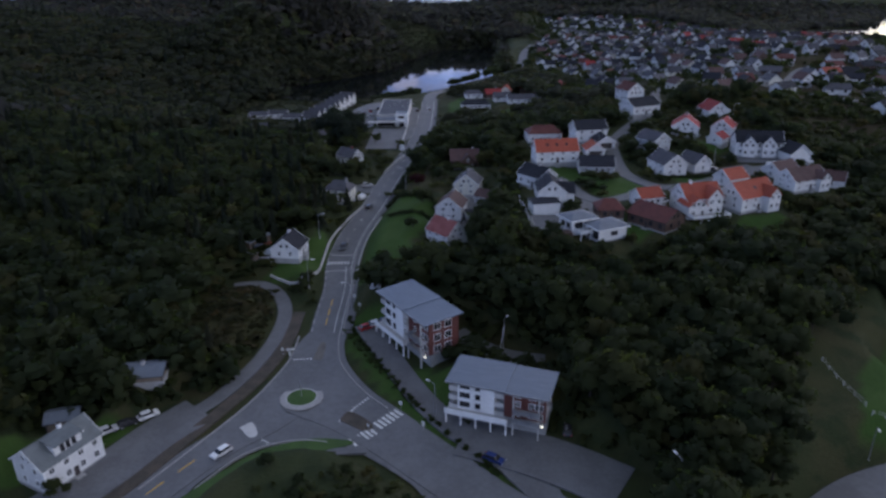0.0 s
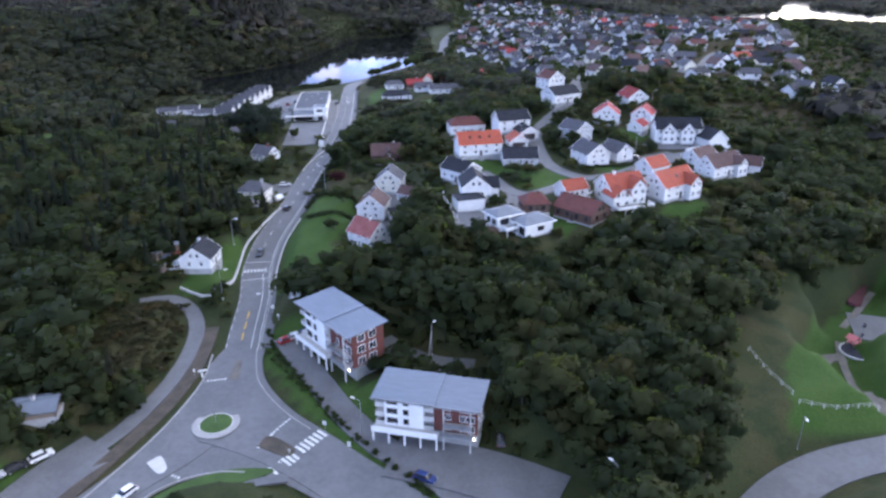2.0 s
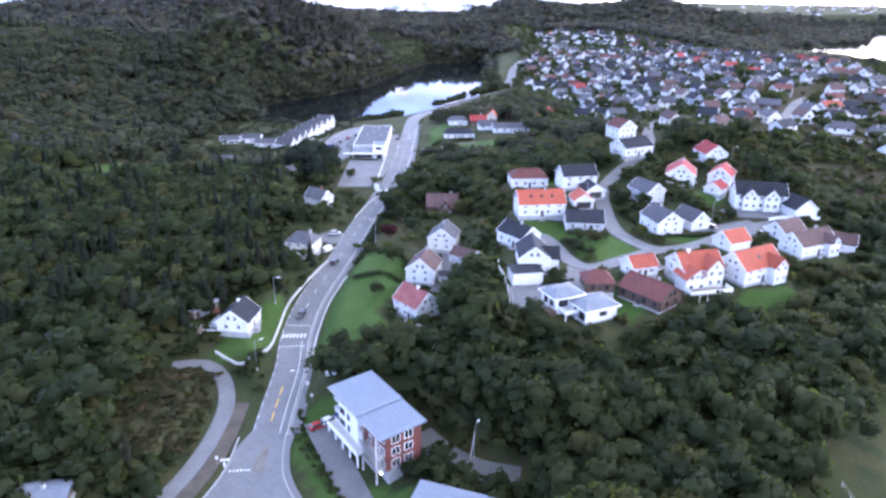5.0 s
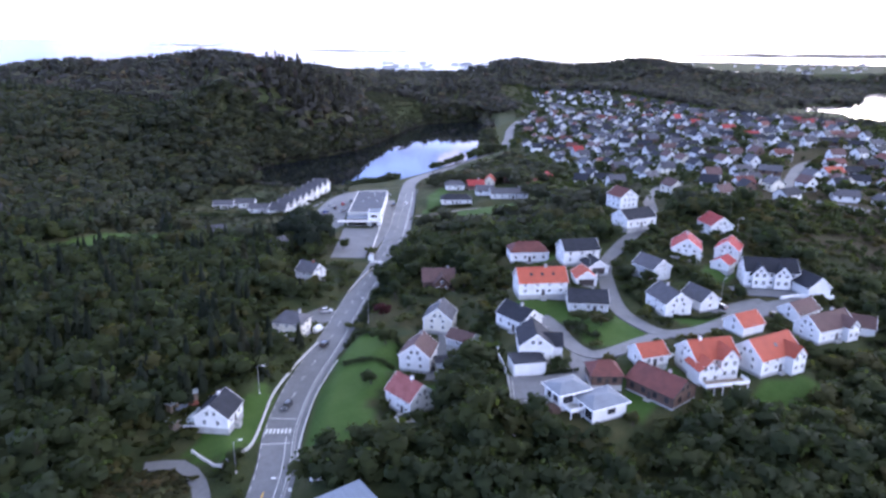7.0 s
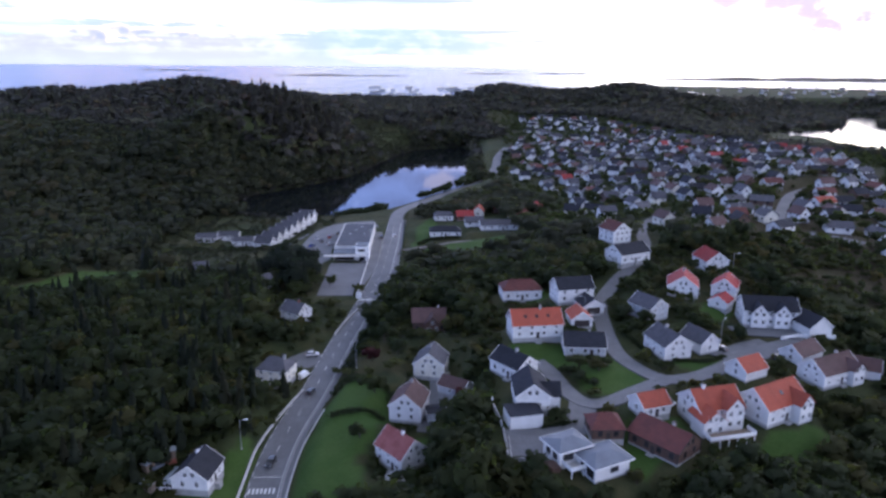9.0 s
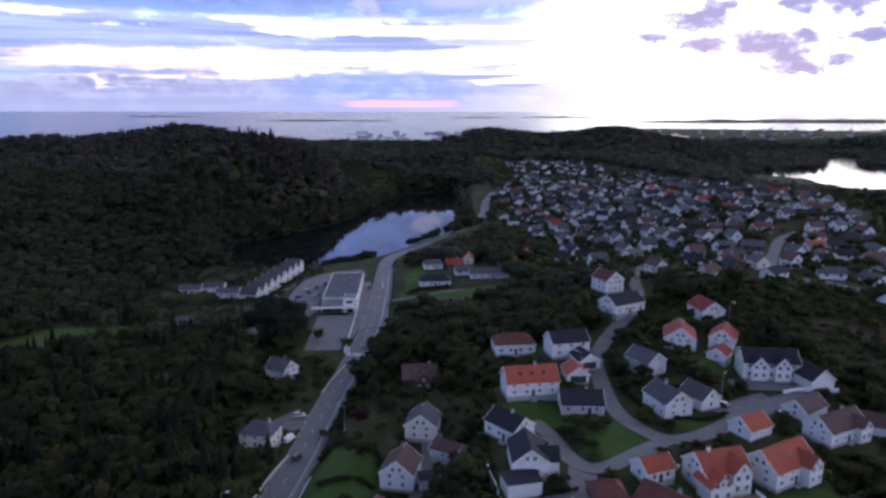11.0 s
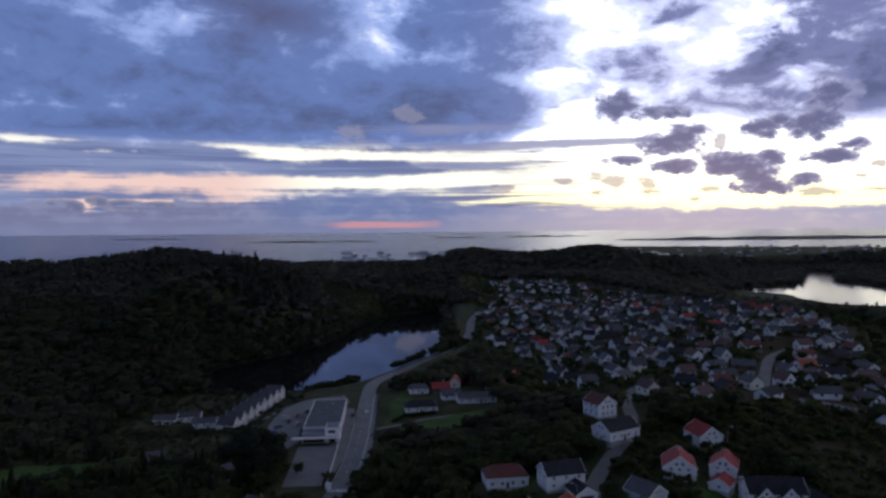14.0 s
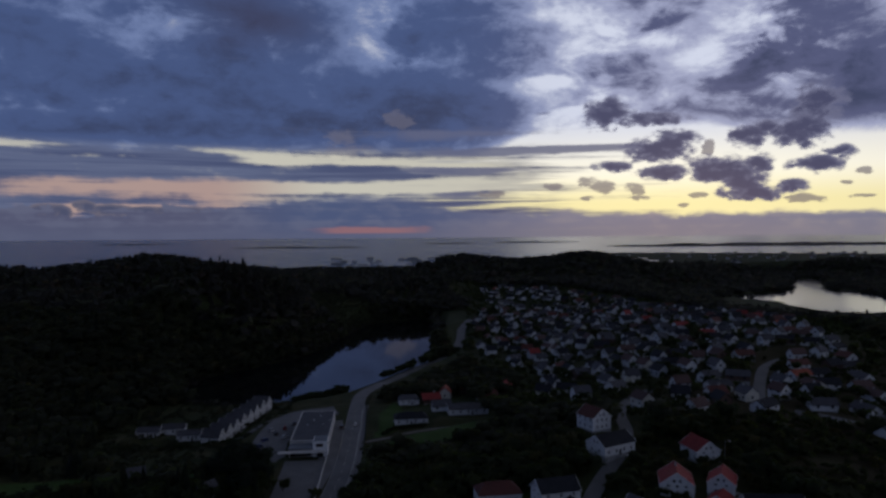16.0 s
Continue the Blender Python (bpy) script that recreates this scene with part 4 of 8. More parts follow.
def build_ground():
    xs, ys = stretched(-2600, 2700, -160, 230, 2.4, 1.035), stretched(-500, 2700, 55, 480, 2.4, 1.022)
    gx, gy = np.meshgrid(xs, ys)
    z = ground(gx.ravel(), gy.ravel())
    nx, ny = len(xs), len(ys)
    me = bpy.data.meshes.new("ground")
    me.vertices.add(nx * ny)
    me.vertices.foreach_set("co", np.column_stack([gx.ravel(), gy.ravel(), z]).astype(np.float32).ravel())
    i = (np.arange(ny - 1)[:, None] * nx + np.arange(nx - 1)).ravel()
    loops = np.column_stack([i, i + 1, i + nx + 1, i + nx]).ravel()
    me.loops.add(len(loops))
    me.loops.foreach_set("vertex_index", loops.astype(np.int32))
    me.polygons.add(len(i))
    me.polygons.foreach_set("loop_start", (np.arange(len(i)) * 4).astype(np.int32))
    me.update()
    me.validate()
    me.shade_smooth()
    kind = me.attributes.new("mown", "FLOAT", "POINT")
    kind.data.foreach_set("value", on_lawn(gx.ravel(), gy.ravel(), 0.6).astype(np.float32))
    mat = bpy.data.materials.new("grass_and_heath")
    mat.use_nodes = True
    N = Nodes(mat.node_tree)
    bsdf = N.add("ShaderNodeBsdfPrincipled")
    vector = N.add("ShaderNodeTexCoord").outputs["Object"]
    parts = N.add("ShaderNodeSeparateXYZ")
    N.put(parts.inputs[0], vector)
    broad, mid, fine = N.noise(vector, 0.02, 4.0), N.noise(vector, 0.12, 4.0, 0.6), N.noise(vector, 1.6, 4.0, 0.65)
    heath = N.mix(N.step(broad, 0.4, 0.62), (0.036, 0.046, 0.019), (0.056, 0.054, 0.026))
    heath = N.mix(N.step(mid, 0.42, 0.66), heath, (0.028, 0.038, 0.017))
    grass = N.mix(N.step(mid, 0.36, 0.64), (0.038, 0.076, 0.018), (0.050, 0.088, 0.023))
    brown = N.step(N.math("ADD", N.math("MULTIPLY", parts.outputs[0], 0.012), N.math("MULTIPLY", broad, 2.0)), 2.55, 3.2)
    heath = N.mix(N.math("MULTIPLY", N.math("MULTIPLY", brown, 0.55), N.step(parts.outputs[1], 450.0, 560.0, 1.0, 0.0)), heath, (0.070, 0.050, 0.034))
    mown = N.add("ShaderNodeAttribute", attribute_name="mown").outputs["Fac"]
    tone = N.mix(mown, heath, grass)
    tone = N.mix(1.0, tone, N.mix(fine, (0.6, 0.6, 0.6), (1.3, 1.3, 1.3)), "MULTIPLY")
    N.put(bsdf.inputs["Base Color"], tone)
    bsdf.inputs["Roughness"].default_value = 0.95
    bsdf.inputs["Specular IOR Level"].default_value = 0.1
    b = N.add("ShaderNodeBump")
    b.inputs["Strength"].default_value, b.inputs["Distance"].default_value = 0.8, 0.3
    N.put(b.inputs["Height"], fine)
    N.put(bsdf.inputs["Normal"], b.outputs[0])
    N.put(N.add("ShaderNodeOutputMaterial").inputs[0], bsdf.outputs[0])
    me.materials.append(mat)
    return tagged(new("ground", me), "grassy and heathy ground of a hilly valley", "ground", kind="structure")


build_ground()


def sheet_from_outline(name, outline, z, mat, thick=0.0):
    bm = bmesh.new()
    vs = [bm.verts.new((x, y, z)) for x, y in outline]
    es = [bm.edges.new((a, b)) for a, b in zip(vs, vs[1:] + vs[:1])]
    bmesh.ops.triangle_fill(bm, edges=es, use_beauty=True)
    bmesh.ops.recalc_face_normals(bm, faces=bm.faces)
    for f in bm.faces:
        if f.normal.z < 0:
            f.normal_flip()
    if thick:
        out = bmesh.ops.extrude_face_region(bm, geom=list(bm.faces))
        for v in out["geom"]:
            if isinstance(v, bmesh.types.BMVert):
                v.co.z += thick
    me = bpy.data.meshes.new(name)
    bm.to_mesh(me)
    bm.free()
    me.materials.append(mat)
    return new(name, me)


def grown(outline, d):
    c = outline.mean(0)
    v = outline - c
    return c + v * (1 + d / np.hypot(v[:, 0], v[:, 1]))[:, None]


tagged(sheet_from_outline("lake", grown(LAKE_NEAR, 4), 1.0, LAKE), "still dark lake mirroring the evening sky", "lake", kind="structure")
tagged(sheet_from_outline("lake", grown(LAKE_FAR, 8), 0.0, LAKE_RIPPLED), "bright lake among wooded hills", "lake", kind="structure")
# the sea: a sheet that rises to the horizon far off
tagged(link_mesh("sea", [(-4600, 1750, 30), (4600, 1750, 30), (4600, 2450, 46), (-4600, 2450, 46), (4700, 4900, 84), (-4700, 4900, 84)], [(0, 1, 2, 3), (3, 2, 4, 5)], SEA), "pale sea beyond the hills, reaching the horizon", "sea", kind="structure")


# ---- roads ----
def ribbon_mesh(name, line, width, mat, lift=0.0, thick=0.12, offset=0.0, start=0, stop=None, label="", category="road", kind="structure", parent=None):
    """A strip along a line, with thickness, offset to the right."""
    line = line[start:stop]
    d = np.gradient(line[:, :2], axis=0)
    d /= np.hypot(d[:, 0], d[:, 1])[:, None]
    right = np.column_stack([d[:, 1], -d[:, 0]])
    w = np.broadcast_to(np.asarray(width, float), (len(line),)) / 2
    a, b = line[:, :2] + right * (offset - w)[:, None], line[:, :2] + right * (offset + w)[:, None]
    z = line[:, 2] + lift
    n = len(line)
    verts = np.vstack([np.column_stack([a, z]), np.column_stack([b, z]), np.column_stack([a, z - thick]), np.column_stack([b, z - thick])])
    faces = []
    for i in range(n - 1):
        faces += [(i, n + i, n + i + 1, i + 1), (2 * n + i, i, i + 1, 2 * n + i + 1), (n + i, 3 * n + i, 3 * n + i + 1, n + i + 1)]
    faces += [(0, 2 * n, 3 * n, n), (n - 1, 2 * n - 1, 4 * n - 1, 3 * n - 1)]
    ob = link_mesh(name, verts, faces, mat, parent)
    return tagged(ob, label, category if label else "", kind=kind) if label else ob


LIFT = {"road": 0.0, "lane": -0.03, "yard": -0.05, "street": 0.0, "drive": -0.04, "verge": -0.02, "path": -0.02, "deck": -0.045}
for i, (name, line, width, flat) in enumerate(RIBBONS):
    mat = {"verge": BANK, "path": GRAVEL, "deck": PAVING, "lane": PAVING, "yard": PAVING}.get(name, ASPHALT)
    label = {"verge": "bare brown verge between lane and road", "path": "pale gravel path across a field", "deck": "grey paved forecourt of a shop", "lane": "narrow grey asphalt lane", "yard": "grey asphalt yard for parking", "drive": "grey asphalt driveway"}.get(name, "grey worn asphalt road")
    ribbon_mesh({"drive": "driveway", "deck": "forecourt", "yard": "parking_yard"}.get(name, name), line, width, mat, LIFT[name] + 0.004 * (i % 7), 0.3, label=label, category=name if name != "deck" else "forecourt")

# the junction itself: one sheet of asphalt round the traffic island
rim = spline([*map(tuple, APRON), tuple(APRON[0])], 1.5)[:-1]
apron = sheet_from_outline("junction", rim, 0.0, ASPHALT)
for v in apron.data.vertices:
    v.co.z = apron_height(v.co.y) + 0.07
tagged(apron, "grey worn asphalt of a small roundabout junction", "road", kind="structure")


# ---- houses ----
PANES = {}


def window_at(parent, x, y, z, rz, w=1.2, h=1.2, dark=False):
    """A window: casing with a bar, and the pane behind it. Faces local -y after turning by rz."""
    key = (round(w, 2), round(h, 2), dark)
    if key not in PANES:
        bm = bmesh.new()
        t = 0.11
        for a in ((-w / 2 - t, w / 2 + t, -t, 0), (-w / 2 - t, w / 2 + t, h, h + t), (-w / 2 - t, -w / 2, 0, h), (w / 2, w / 2 + t, 0, h), (-0.04, 0.04, 0, h)):
            add_box(bm, a[0], a[1], -0.07, 0.03, a[2], a[3])
        me = bpy.data.meshes.new("window")
        bm.to_mesh(me)
        bm.free()
        me.materials.append(DARK_TRIM if dark else TRIM)
        bm = box(-w / 2, w / 2, -0.03, 0.02, 0, h)
        pane = bpy.data.meshes.new("pane")
        bm.to_mesh(pane)
        bm.free()
        pane.materials.append(GLASS)
        PANES[key] = (me, pane)
    me, pane = PANES[key]
    win = new("window", me)
    win.parent = parent
    win.matrix_basis = pose(x, y, z, 0, 0, rz)
    p = new("pane", pane)
    p.parent = win
    return win


def gable_roof(parent, L, W, wall_h, rise, mat, over=0.45, thick=0.16, trim=TRIM, hip=0.0):
    """Two roof slabs with a ridge, barge boards on the gables, gutters along the eaves."""
    half, slope = W / 2, rise / (W / 2)
    bm = bmesh.new()
    e = half + over
    z_e = wall_h - over * slope
    rx = L / 2 + over
    top = rx - hip
    for s in (-1, 1):
        lower = [(-rx, s * e, z_e), (rx, s * e, z_e)]
        upper = [(top, 0, wall_h + rise), (-top, 0, wall_h + rise)]
        vs = [bm.verts.new((x, y, z + 0.02)) for x, y, z in lower + upper]
        ws = [bm.verts.new((x, y, z + thick + 0.02)) for x, y, z in lower + upper]
        bm.faces.new(vs)
        bm.faces.new(ws)
        for i in range(4):
            bm.faces.new((vs[i], vs[(i + 1) % 4], ws[(i + 1) % 4], ws[i]))
    if hip:
        for s in (-1, 1):
            vs = [bm.verts.new(p) for p in ((s * rx, -e, z_e + thick), (s * rx, e, z_e + thick), (s * top, 0, wall_h + rise + thick))]
            bm.faces.new(vs)
    bmesh.ops.recalc_face_normals(bm, faces=bm.faces)
    roof = part("roof", bm, mat, parent)
    add = part("ridge_cap", box(-top, top, -0.14, 0.14, wall_h + rise + thick - 0.03, wall_h + rise + thick + 0.09), mat, roof)
    if not hip:
        for s in (-1, 1):
            bm = bmesh.new()
            for side in (-1, 1):
                a, b = (s * (rx + 0.03), side * e, z_e + 0.03), (s * (rx + 0.03), 0, wall_h + rise + 0.03)
                vs = [bm.verts.new((x + dx, y, z + dz)) for (x, y, z) in (a, b) for dx, dz in ((-0.04, -0.14), (0.04, -0.14), (0.04, thick + 0.05), (-0.04, thick + 0.05))]
                for f in ((0, 1, 5, 4), (1, 2, 6, 5), (2, 3, 7, 6), (3, 0, 4, 7), (0, 3, 2, 1), (4, 5, 6, 7)):
                    bm.faces.new([vs[i] for i in f])
            bmesh.ops.recalc_face_normals(bm, faces=bm.faces)
            part("barge_board", bm, trim, roof)
    for s in (-1, 1):
        part("gutter", box(-rx, rx, s * e - 0.06, s * e + 0.06, z_e - 0.02, z_e + 0.10), trim, roof)
    return roof


def gable_body(L, W, wall_h, rise):
    bm = bmesh.new()
    outline = [(-W / 2, 0), (W / 2, 0), (W / 2, wall_h), (0, wall_h + rise), (-W / 2, wall_h)]
    a = [bm.verts.new((-L / 2, y, z)) for y, z in outline]
    b = [bm.verts.new((L / 2, y, z)) for y, z in outline]
    bm.faces.new(a)
    bm.faces.new(b)
    for i in range(5):
        bm.faces.new((a[i], a[(i + 1) % 5], b[(i + 1) % 5], b[i]))
    bmesh.ops.recalc_face_normals(bm, faces=bm.faces)
    return bm


def chimney_on(parent, x, y, z, mat=PLINTH, h=1.5, w=0.7):
    ch = part("chimney", box(x - w / 2, x + w / 2, y - w / 2, y + w / 2, z, z + h, bevel=0.03), mat, parent)
    part("chimney_cap", box(x - w / 2 - 0.08, x + w / 2 + 0.08, y - w / 2 - 0.08, y + w / 2 + 0.08, z + h, z + h + 0.12), DARK_TRIM, ch)


def house(key, label, wall=WHITE, roof=DARK, wall_h=4.6, rise=2.6, plinth=0.6, long_win=3, gable_win=2, floors=2, chimney=(0.2, 0.0), dark=False, door=True, hip=0.0, category="house", name="house", win=0.95, garage_door=None, skylights=0, chimney_mat=None):
    """A pitched-roof house at its plot, ridge along local x."""
    x, y, z, rot, L, W = PLOTS[key]
    ob = tagged(new(name), label, category)
    ob.matrix_basis = pose(x, y, z, 0, 0, rot)
    part("plinth", box(-L / 2 - 0.04, L / 2 + 0.04, -W / 2 - 0.04, W / 2 + 0.04, -2.5, plinth), PLINTH, ob)
    body = gable_body(L, W, wall_h - plinth, rise) if not hip else box(-L / 2, L / 2, -W / 2, W / 2, 0, wall_h - plinth)
    walls = part("wall", body, wall, ob)
    walls.matrix_basis = pose(0, 0, plinth)
    gable_roof(ob, L, W, wall_h, rise, roof, trim=DARK_TRIM if dark else TRIM, hip=hip)
    for s in (-1, 1):
        for x_ in (-L / 2, L / 2):
            part("corner_board", box(x_ - 0.1, x_ + 0.1, s * W / 2 - 0.1, s * W / 2 + 0.1, plinth, wall_h - 0.15), DARK_TRIM if dark else TRIM, ob)
    storey = (wall_h - plinth) / floors if floors else 3
    for f in range(floors):
        zf = plinth + f * storey + 0.85
        hw = min(1.25, storey - 1.1)
        for i in range(long_win):
            xi = (i + 0.5) / long_win * L - L / 2
            for s in (-1, 1):
                window_at(ob, xi, s * (W / 2 + 0.02), zf, 0 if s < 0 else 180, win, hw, dark)
        for i in range(gable_win):
            yi = (i + 0.5) / gable_win * W * 0.8 - W * 0.4
            for s in (-1, 1):
                window_at(ob, s * (L / 2 + 0.02), yi, zf, 90 if s > 0 else -90, win * 0.9, hw, dark)
    if gable_win and rise > 2.2 and not hip:
        for s in (-1, 1):
            for yi in ((-0.9, 0.9) if gable_win > 1 else (0,)):
                window_at(ob, s * (L / 2 + 0.02), yi, wall_h + rise * 0.12, 90 if s > 0 else -90, 0.85, min(1.1, rise * 0.42), dark)
    if door:
        d = part("door", box(-0.5, 0.5, -W / 2 - 0.08, -W / 2 + 0.02, plinth - 0.3, plinth + 1.8), DOOR, ob)
        d.matrix_basis = pose(L * 0.5 / max(long_win, 1) * (1 if long_win % 2 else 0), 0, 0)
        part("doorstep", box(-0.9, 0.9, -W / 2 - 1.3, -W / 2 - 0.04, -0.3, plinth - 0.3), PLINTH, ob).matrix_basis = d.matrix_basis
    if garage_door:
        s = 1 if garage_door > 0 else -1
        w = abs(garage_door)
        g = part("garage_door", box(s * L / 2 - 0.05, s * L / 2 + 0.05, -w / 2, w / 2, 0.02, 2.25), DOOR, ob)
    if chimney:
        cx, cy = chimney
        base = wall_h + rise * (1 - abs(cy)) - 0.3
        chimney_on(ob, cx * L, cy * W / 2, base, chimney_mat or PLINTH)
    slope = math.degrees(math.atan2(rise, W / 2))
    for i in range(skylights):
        sx = (i + 0.5) / skylights * L * 0.7 - L * 0.35
        sk = part("skylight", box(-0.45, 0.45, -0.55, 0.55, 0.0, 0.09), GLASS, ob)
        sk.matrix_basis = pose(sx, -W / 4, wall_h + rise / 2 + 0.2, slope)
    return ob


def shed_dormer(ob, L, W, wall_h, rise, width, roof):
    """A wide dormer with a nearly flat roof on the long slope towards the road."""
    dormer = new("dormer")
    dormer.parent = ob
    front = -W / 2 + 0.7
    part("wall", box(-width / 2, width / 2, front, -0.3, wall_h - 0.2, wall_h + rise - 0.45), WHITE, dormer)
    bm = bmesh.new()
    corners = [(-width / 2 - 0.3, front - 0.4, wall_h + rise - 0.5), (width / 2 + 0.3, front - 0.4, wall_h + rise - 0.5), (width / 2 + 0.3, 0.0, wall_h + rise + 0.12), (-width / 2 - 0.3, 0.0, wall_h + rise + 0.12)]
    top, under = [bm.verts.new((a, b, c + 0.16)) for a, b, c in corners], [bm.verts.new(c) for c in corners]
    bm.faces.new(top)
    bm.faces.new(under[::-1])
    for i in range(4):
        bm.faces.new((top[i], under[i], under[(i + 1) % 4], top[(i + 1) % 4]))
    bmesh.ops.recalc_face_normals(bm, faces=bm.faces)
    part("roof", bm, roof, dormer)
    for side in (-1, 1):
        part("bargeboard", box(side * (width / 2 + 0.3) - 0.08, side * (width / 2 + 0.3) + 0.08, front - 0.42, front - 0.30, wall_h + rise - 0.75, wall_h + rise - 0.30), TRIM, dormer)
    for x_ in (-1.2, 0.0, 1.2):
        part("window", box(x_ - 0.45, x_ + 0.45, front - 0.05, front - 0.01, wall_h + 0.75, wall_h + rise - 0.75), GLASS, dormer)
    return dormer


def lean_to(ob, x0, x1, y0, y1, high, low):
    """A glazed white lean-to along a long wall, its roof falling outwards."""
    hall = part("lean_to", box(x0, x1, y0, y1 - 0.1, -1.5, 0.7), TRIM, ob, "white glazed lean-to")
    bm = bmesh.new()
    corners = [(x0 - 0.2, y0, high), (x1 + 0.2, y0, high), (x1 + 0.2, y1 + 0.25, low), (x0 - 0.2, y1 + 0.25, low)]
    top, under = [bm.verts.new((a, b, c + 0.12)) for a, b, c in corners], [bm.verts.new(c) for c in corners]
    bm.faces.new(top)
    bm.faces.new(under[::-1])
    for i in range(4):
        bm.faces.new((top[i], under[i], under[(i + 1) % 4], top[(i + 1) % 4]))
    bmesh.ops.recalc_face_normals(bm, faces=bm.faces)
    part("lean_to_roof", bm, LIGHT_ROOF, hall)
    n = max(3, int((x1 - x0) / 1.2))
    for i in range(n + 1):
        xi = x0 + (x1 - x0) * i / n
        part("post", box(xi - 0.07, xi + 0.07, y1 - 0.2, y1 - 0.05, 0.7, low), TRIM, hall)
        if i < n:
            part("pane", box(xi + 0.09, xi + (x1 - x0) / n - 0.09, y1 - 0.15, y1 - 0.11, 0.72, low - 0.05), GLASS, hall)
    for side in (x0 + 0.05, x1 - 0.05):
        for k in range(3):
            yk = y0 + 0.1 + (y1 - y0 - 0.3) * k / 3
            part("pane", box(side - 0.02, side + 0.02, yk + 0.08, yk + (y1 - y0) / 3 - 0.12, 0.72, low - 0.05), GLASS, hall)
            part("post", box(side - 0.06, side + 0.06, yk - 0.06, yk + 0.06, 0.7, low + (high - low) * (1 - k / 3) - 0.02), TRIM, hall)


def cross_gable(ob, key, at, w, depth, wall_h, rise, wall, roof, side=-1, win=True, plinth=0.6):
    """A gabled bay on a long side of a house."""
    x, y, z, rot, L, W = PLOTS[key]
    bay = new("gable_bay")
    bay.parent = ob
    bay.matrix_basis = pose(at, side * (W / 2 + depth / 2 - 1.0), 0, 0, 0, 90)
    length = depth + 2.0
    part("wall", gable_body(length, w, wall_h, rise), wall, bay)
    slab = bmesh.new()
    over, thick = 0.35, 0.16
    slope = rise / (w / 2)
    for s in (-1, 1):
        e = w / 2 + over
        back = length / 2 + max(0.0, 1.6)
        lower = [(-length / 2 - over, s * e, wall_h - over * slope), (back, s * e, wall_h - over * slope)]
        upper = [(back, 0, wall_h + rise), (-length / 2 - over, 0, wall_h + rise)]
        if side > 0:
            lower, upper = [(-x_, y_, z_) for x_, y_, z_ in lower], [(-x_, y_, z_) for x_, y_, z_ in upper]
        vs = [slab.verts.new((a, b, c + 0.02)) for a, b, c in lower + upper]
        ws = [slab.verts.new((a, b, c + thick + 0.02)) for a, b, c in lower + upper]
        slab.faces.new(vs)
        slab.faces.new(ws)
        for i in range(4):
            slab.faces.new((vs[i], vs[(i + 1) % 4], ws[(i + 1) % 4], ws[i]))
    bmesh.ops.recalc_face_normals(slab, faces=slab.faces)
    part("roof", slab, roof, bay)
    if win:
        end = -length / 2 - 0.02 if side < 0 else length / 2 + 0.02
        for zf in (1.4, 1.4 + 2.6):
            if zf + 1.2 < wall_h + rise * 0.5:
                for yi in (-w / 4, w / 4):
                    o = window_at(ob, at + yi * (-1 if side > 0 else 1), side * (W / 2 + depth + 0.02), zf, 0 if side < 0 else 180, 1.0, 1.2)
        window_at(ob, at, side * (W / 2 + depth + 0.02), wall_h + 0.1, 0 if side < 0 else 180, 0.8, min(1.0, rise * 0.45))
    return bay


house("orange_long", "long white house with a bright orange tiled roof", WHITE, ORANGE, 5.6, 3.6, 1.4, 4, 2, 2, (0.1, 0.0), skylights=3)
house("maroon_back", "white house with a maroon hipped tile roof", WHITE, MAROON, 4.2, 2.6, 0.6, 4, 2, 1, None, hip=3.2)
house("white_dark", "white two-storey house with a black tiled roof", WHITE, DARK, 5.6, 3.0, 0.8, 3, 2, 2, None)
house("annex_dark", "white garage annex with a black tiled roof", WHITE, DARK, 2.8, 2.2, 0.2, 0, 0, 0, None, door=False, category="garage", name="garage", garage_door=-4.6)
house("garage_red", "small white double garage with a red tiled roof", WHITE, ORANGE, 2.7, 2.4, 0.2, 0, 0, 0, None, door=False, category="garage", name="garage", garage_door=-5.0)
house("dark_low", "low house with a wide black tiled roof", GREY_WALL, DARK, 3.0, 2.8, 0.3, 3, 2, 1, (0.15, 0.2))
house("dark_upper", "white house with a steep black tiled roof", WHITE, DARK, 4.2, 2.8, 0.6, 3, 2, 1, (0.1, 0))
ob = house("dark_gable", "white gabled house with black tiled roofs", WHITE, DARK, 4.4, 3.2, 0.6, 3, 2, 1, None)
cross_gable(ob, "dark_gable", -1.0, 5.5, 3.0, 3.6, 2.6, WHITE, DARK, -1)
house("maroon_hip", "small brown cabin with a maroon hipped roof", BROWN_WALL, MAROON, 3.0, 2.2, 0.2, 2, 1, 1, None, dark=True, hip=2.6)
house("red_small", "small white house with a red-orange tiled roof", WHITE, ORANGE, 3.0, 2.2, 0.2, 2, 1, 1, None)
house("maroon_large", "brown house with a broad maroon tiled roof", BROWN_WALL, MAROON, 3.4, 2.8, 0.4, 4, 2, 1, (0.1, 0.25), dark=True)
ob = house("villa_one", "white villa with an orange tiled roof and veranda", WHITE, ORANGE, 5.5, 3.4, 0.8, 3, 2, 2, (-0.22, 0.0), chimney_mat=TRIM)
cross_gable(ob, "villa_one", 2.6, 5.0, 1.6, 6.0, 2.6, WHITE, ORANGE, -1)
cross_gable(ob, "villa_one", -4.0, 6.0, 3.2, 4.2, 2.4, WHITE, ORANGE, -1)
house("garage_orange", "white garage with an orange tiled roof", WHITE, ORANGE, 2.9, 2.6, 0.2, 0, 1, 1, None, door=False, category="garage", name="garage", garage_door=4.4)
ob = house("villa_two", "white villa with an orange tiled roof and front gable", WHITE, ORANGE, 5.0, 3.8, 0.8, 4, 2, 2, None, skylights=1)
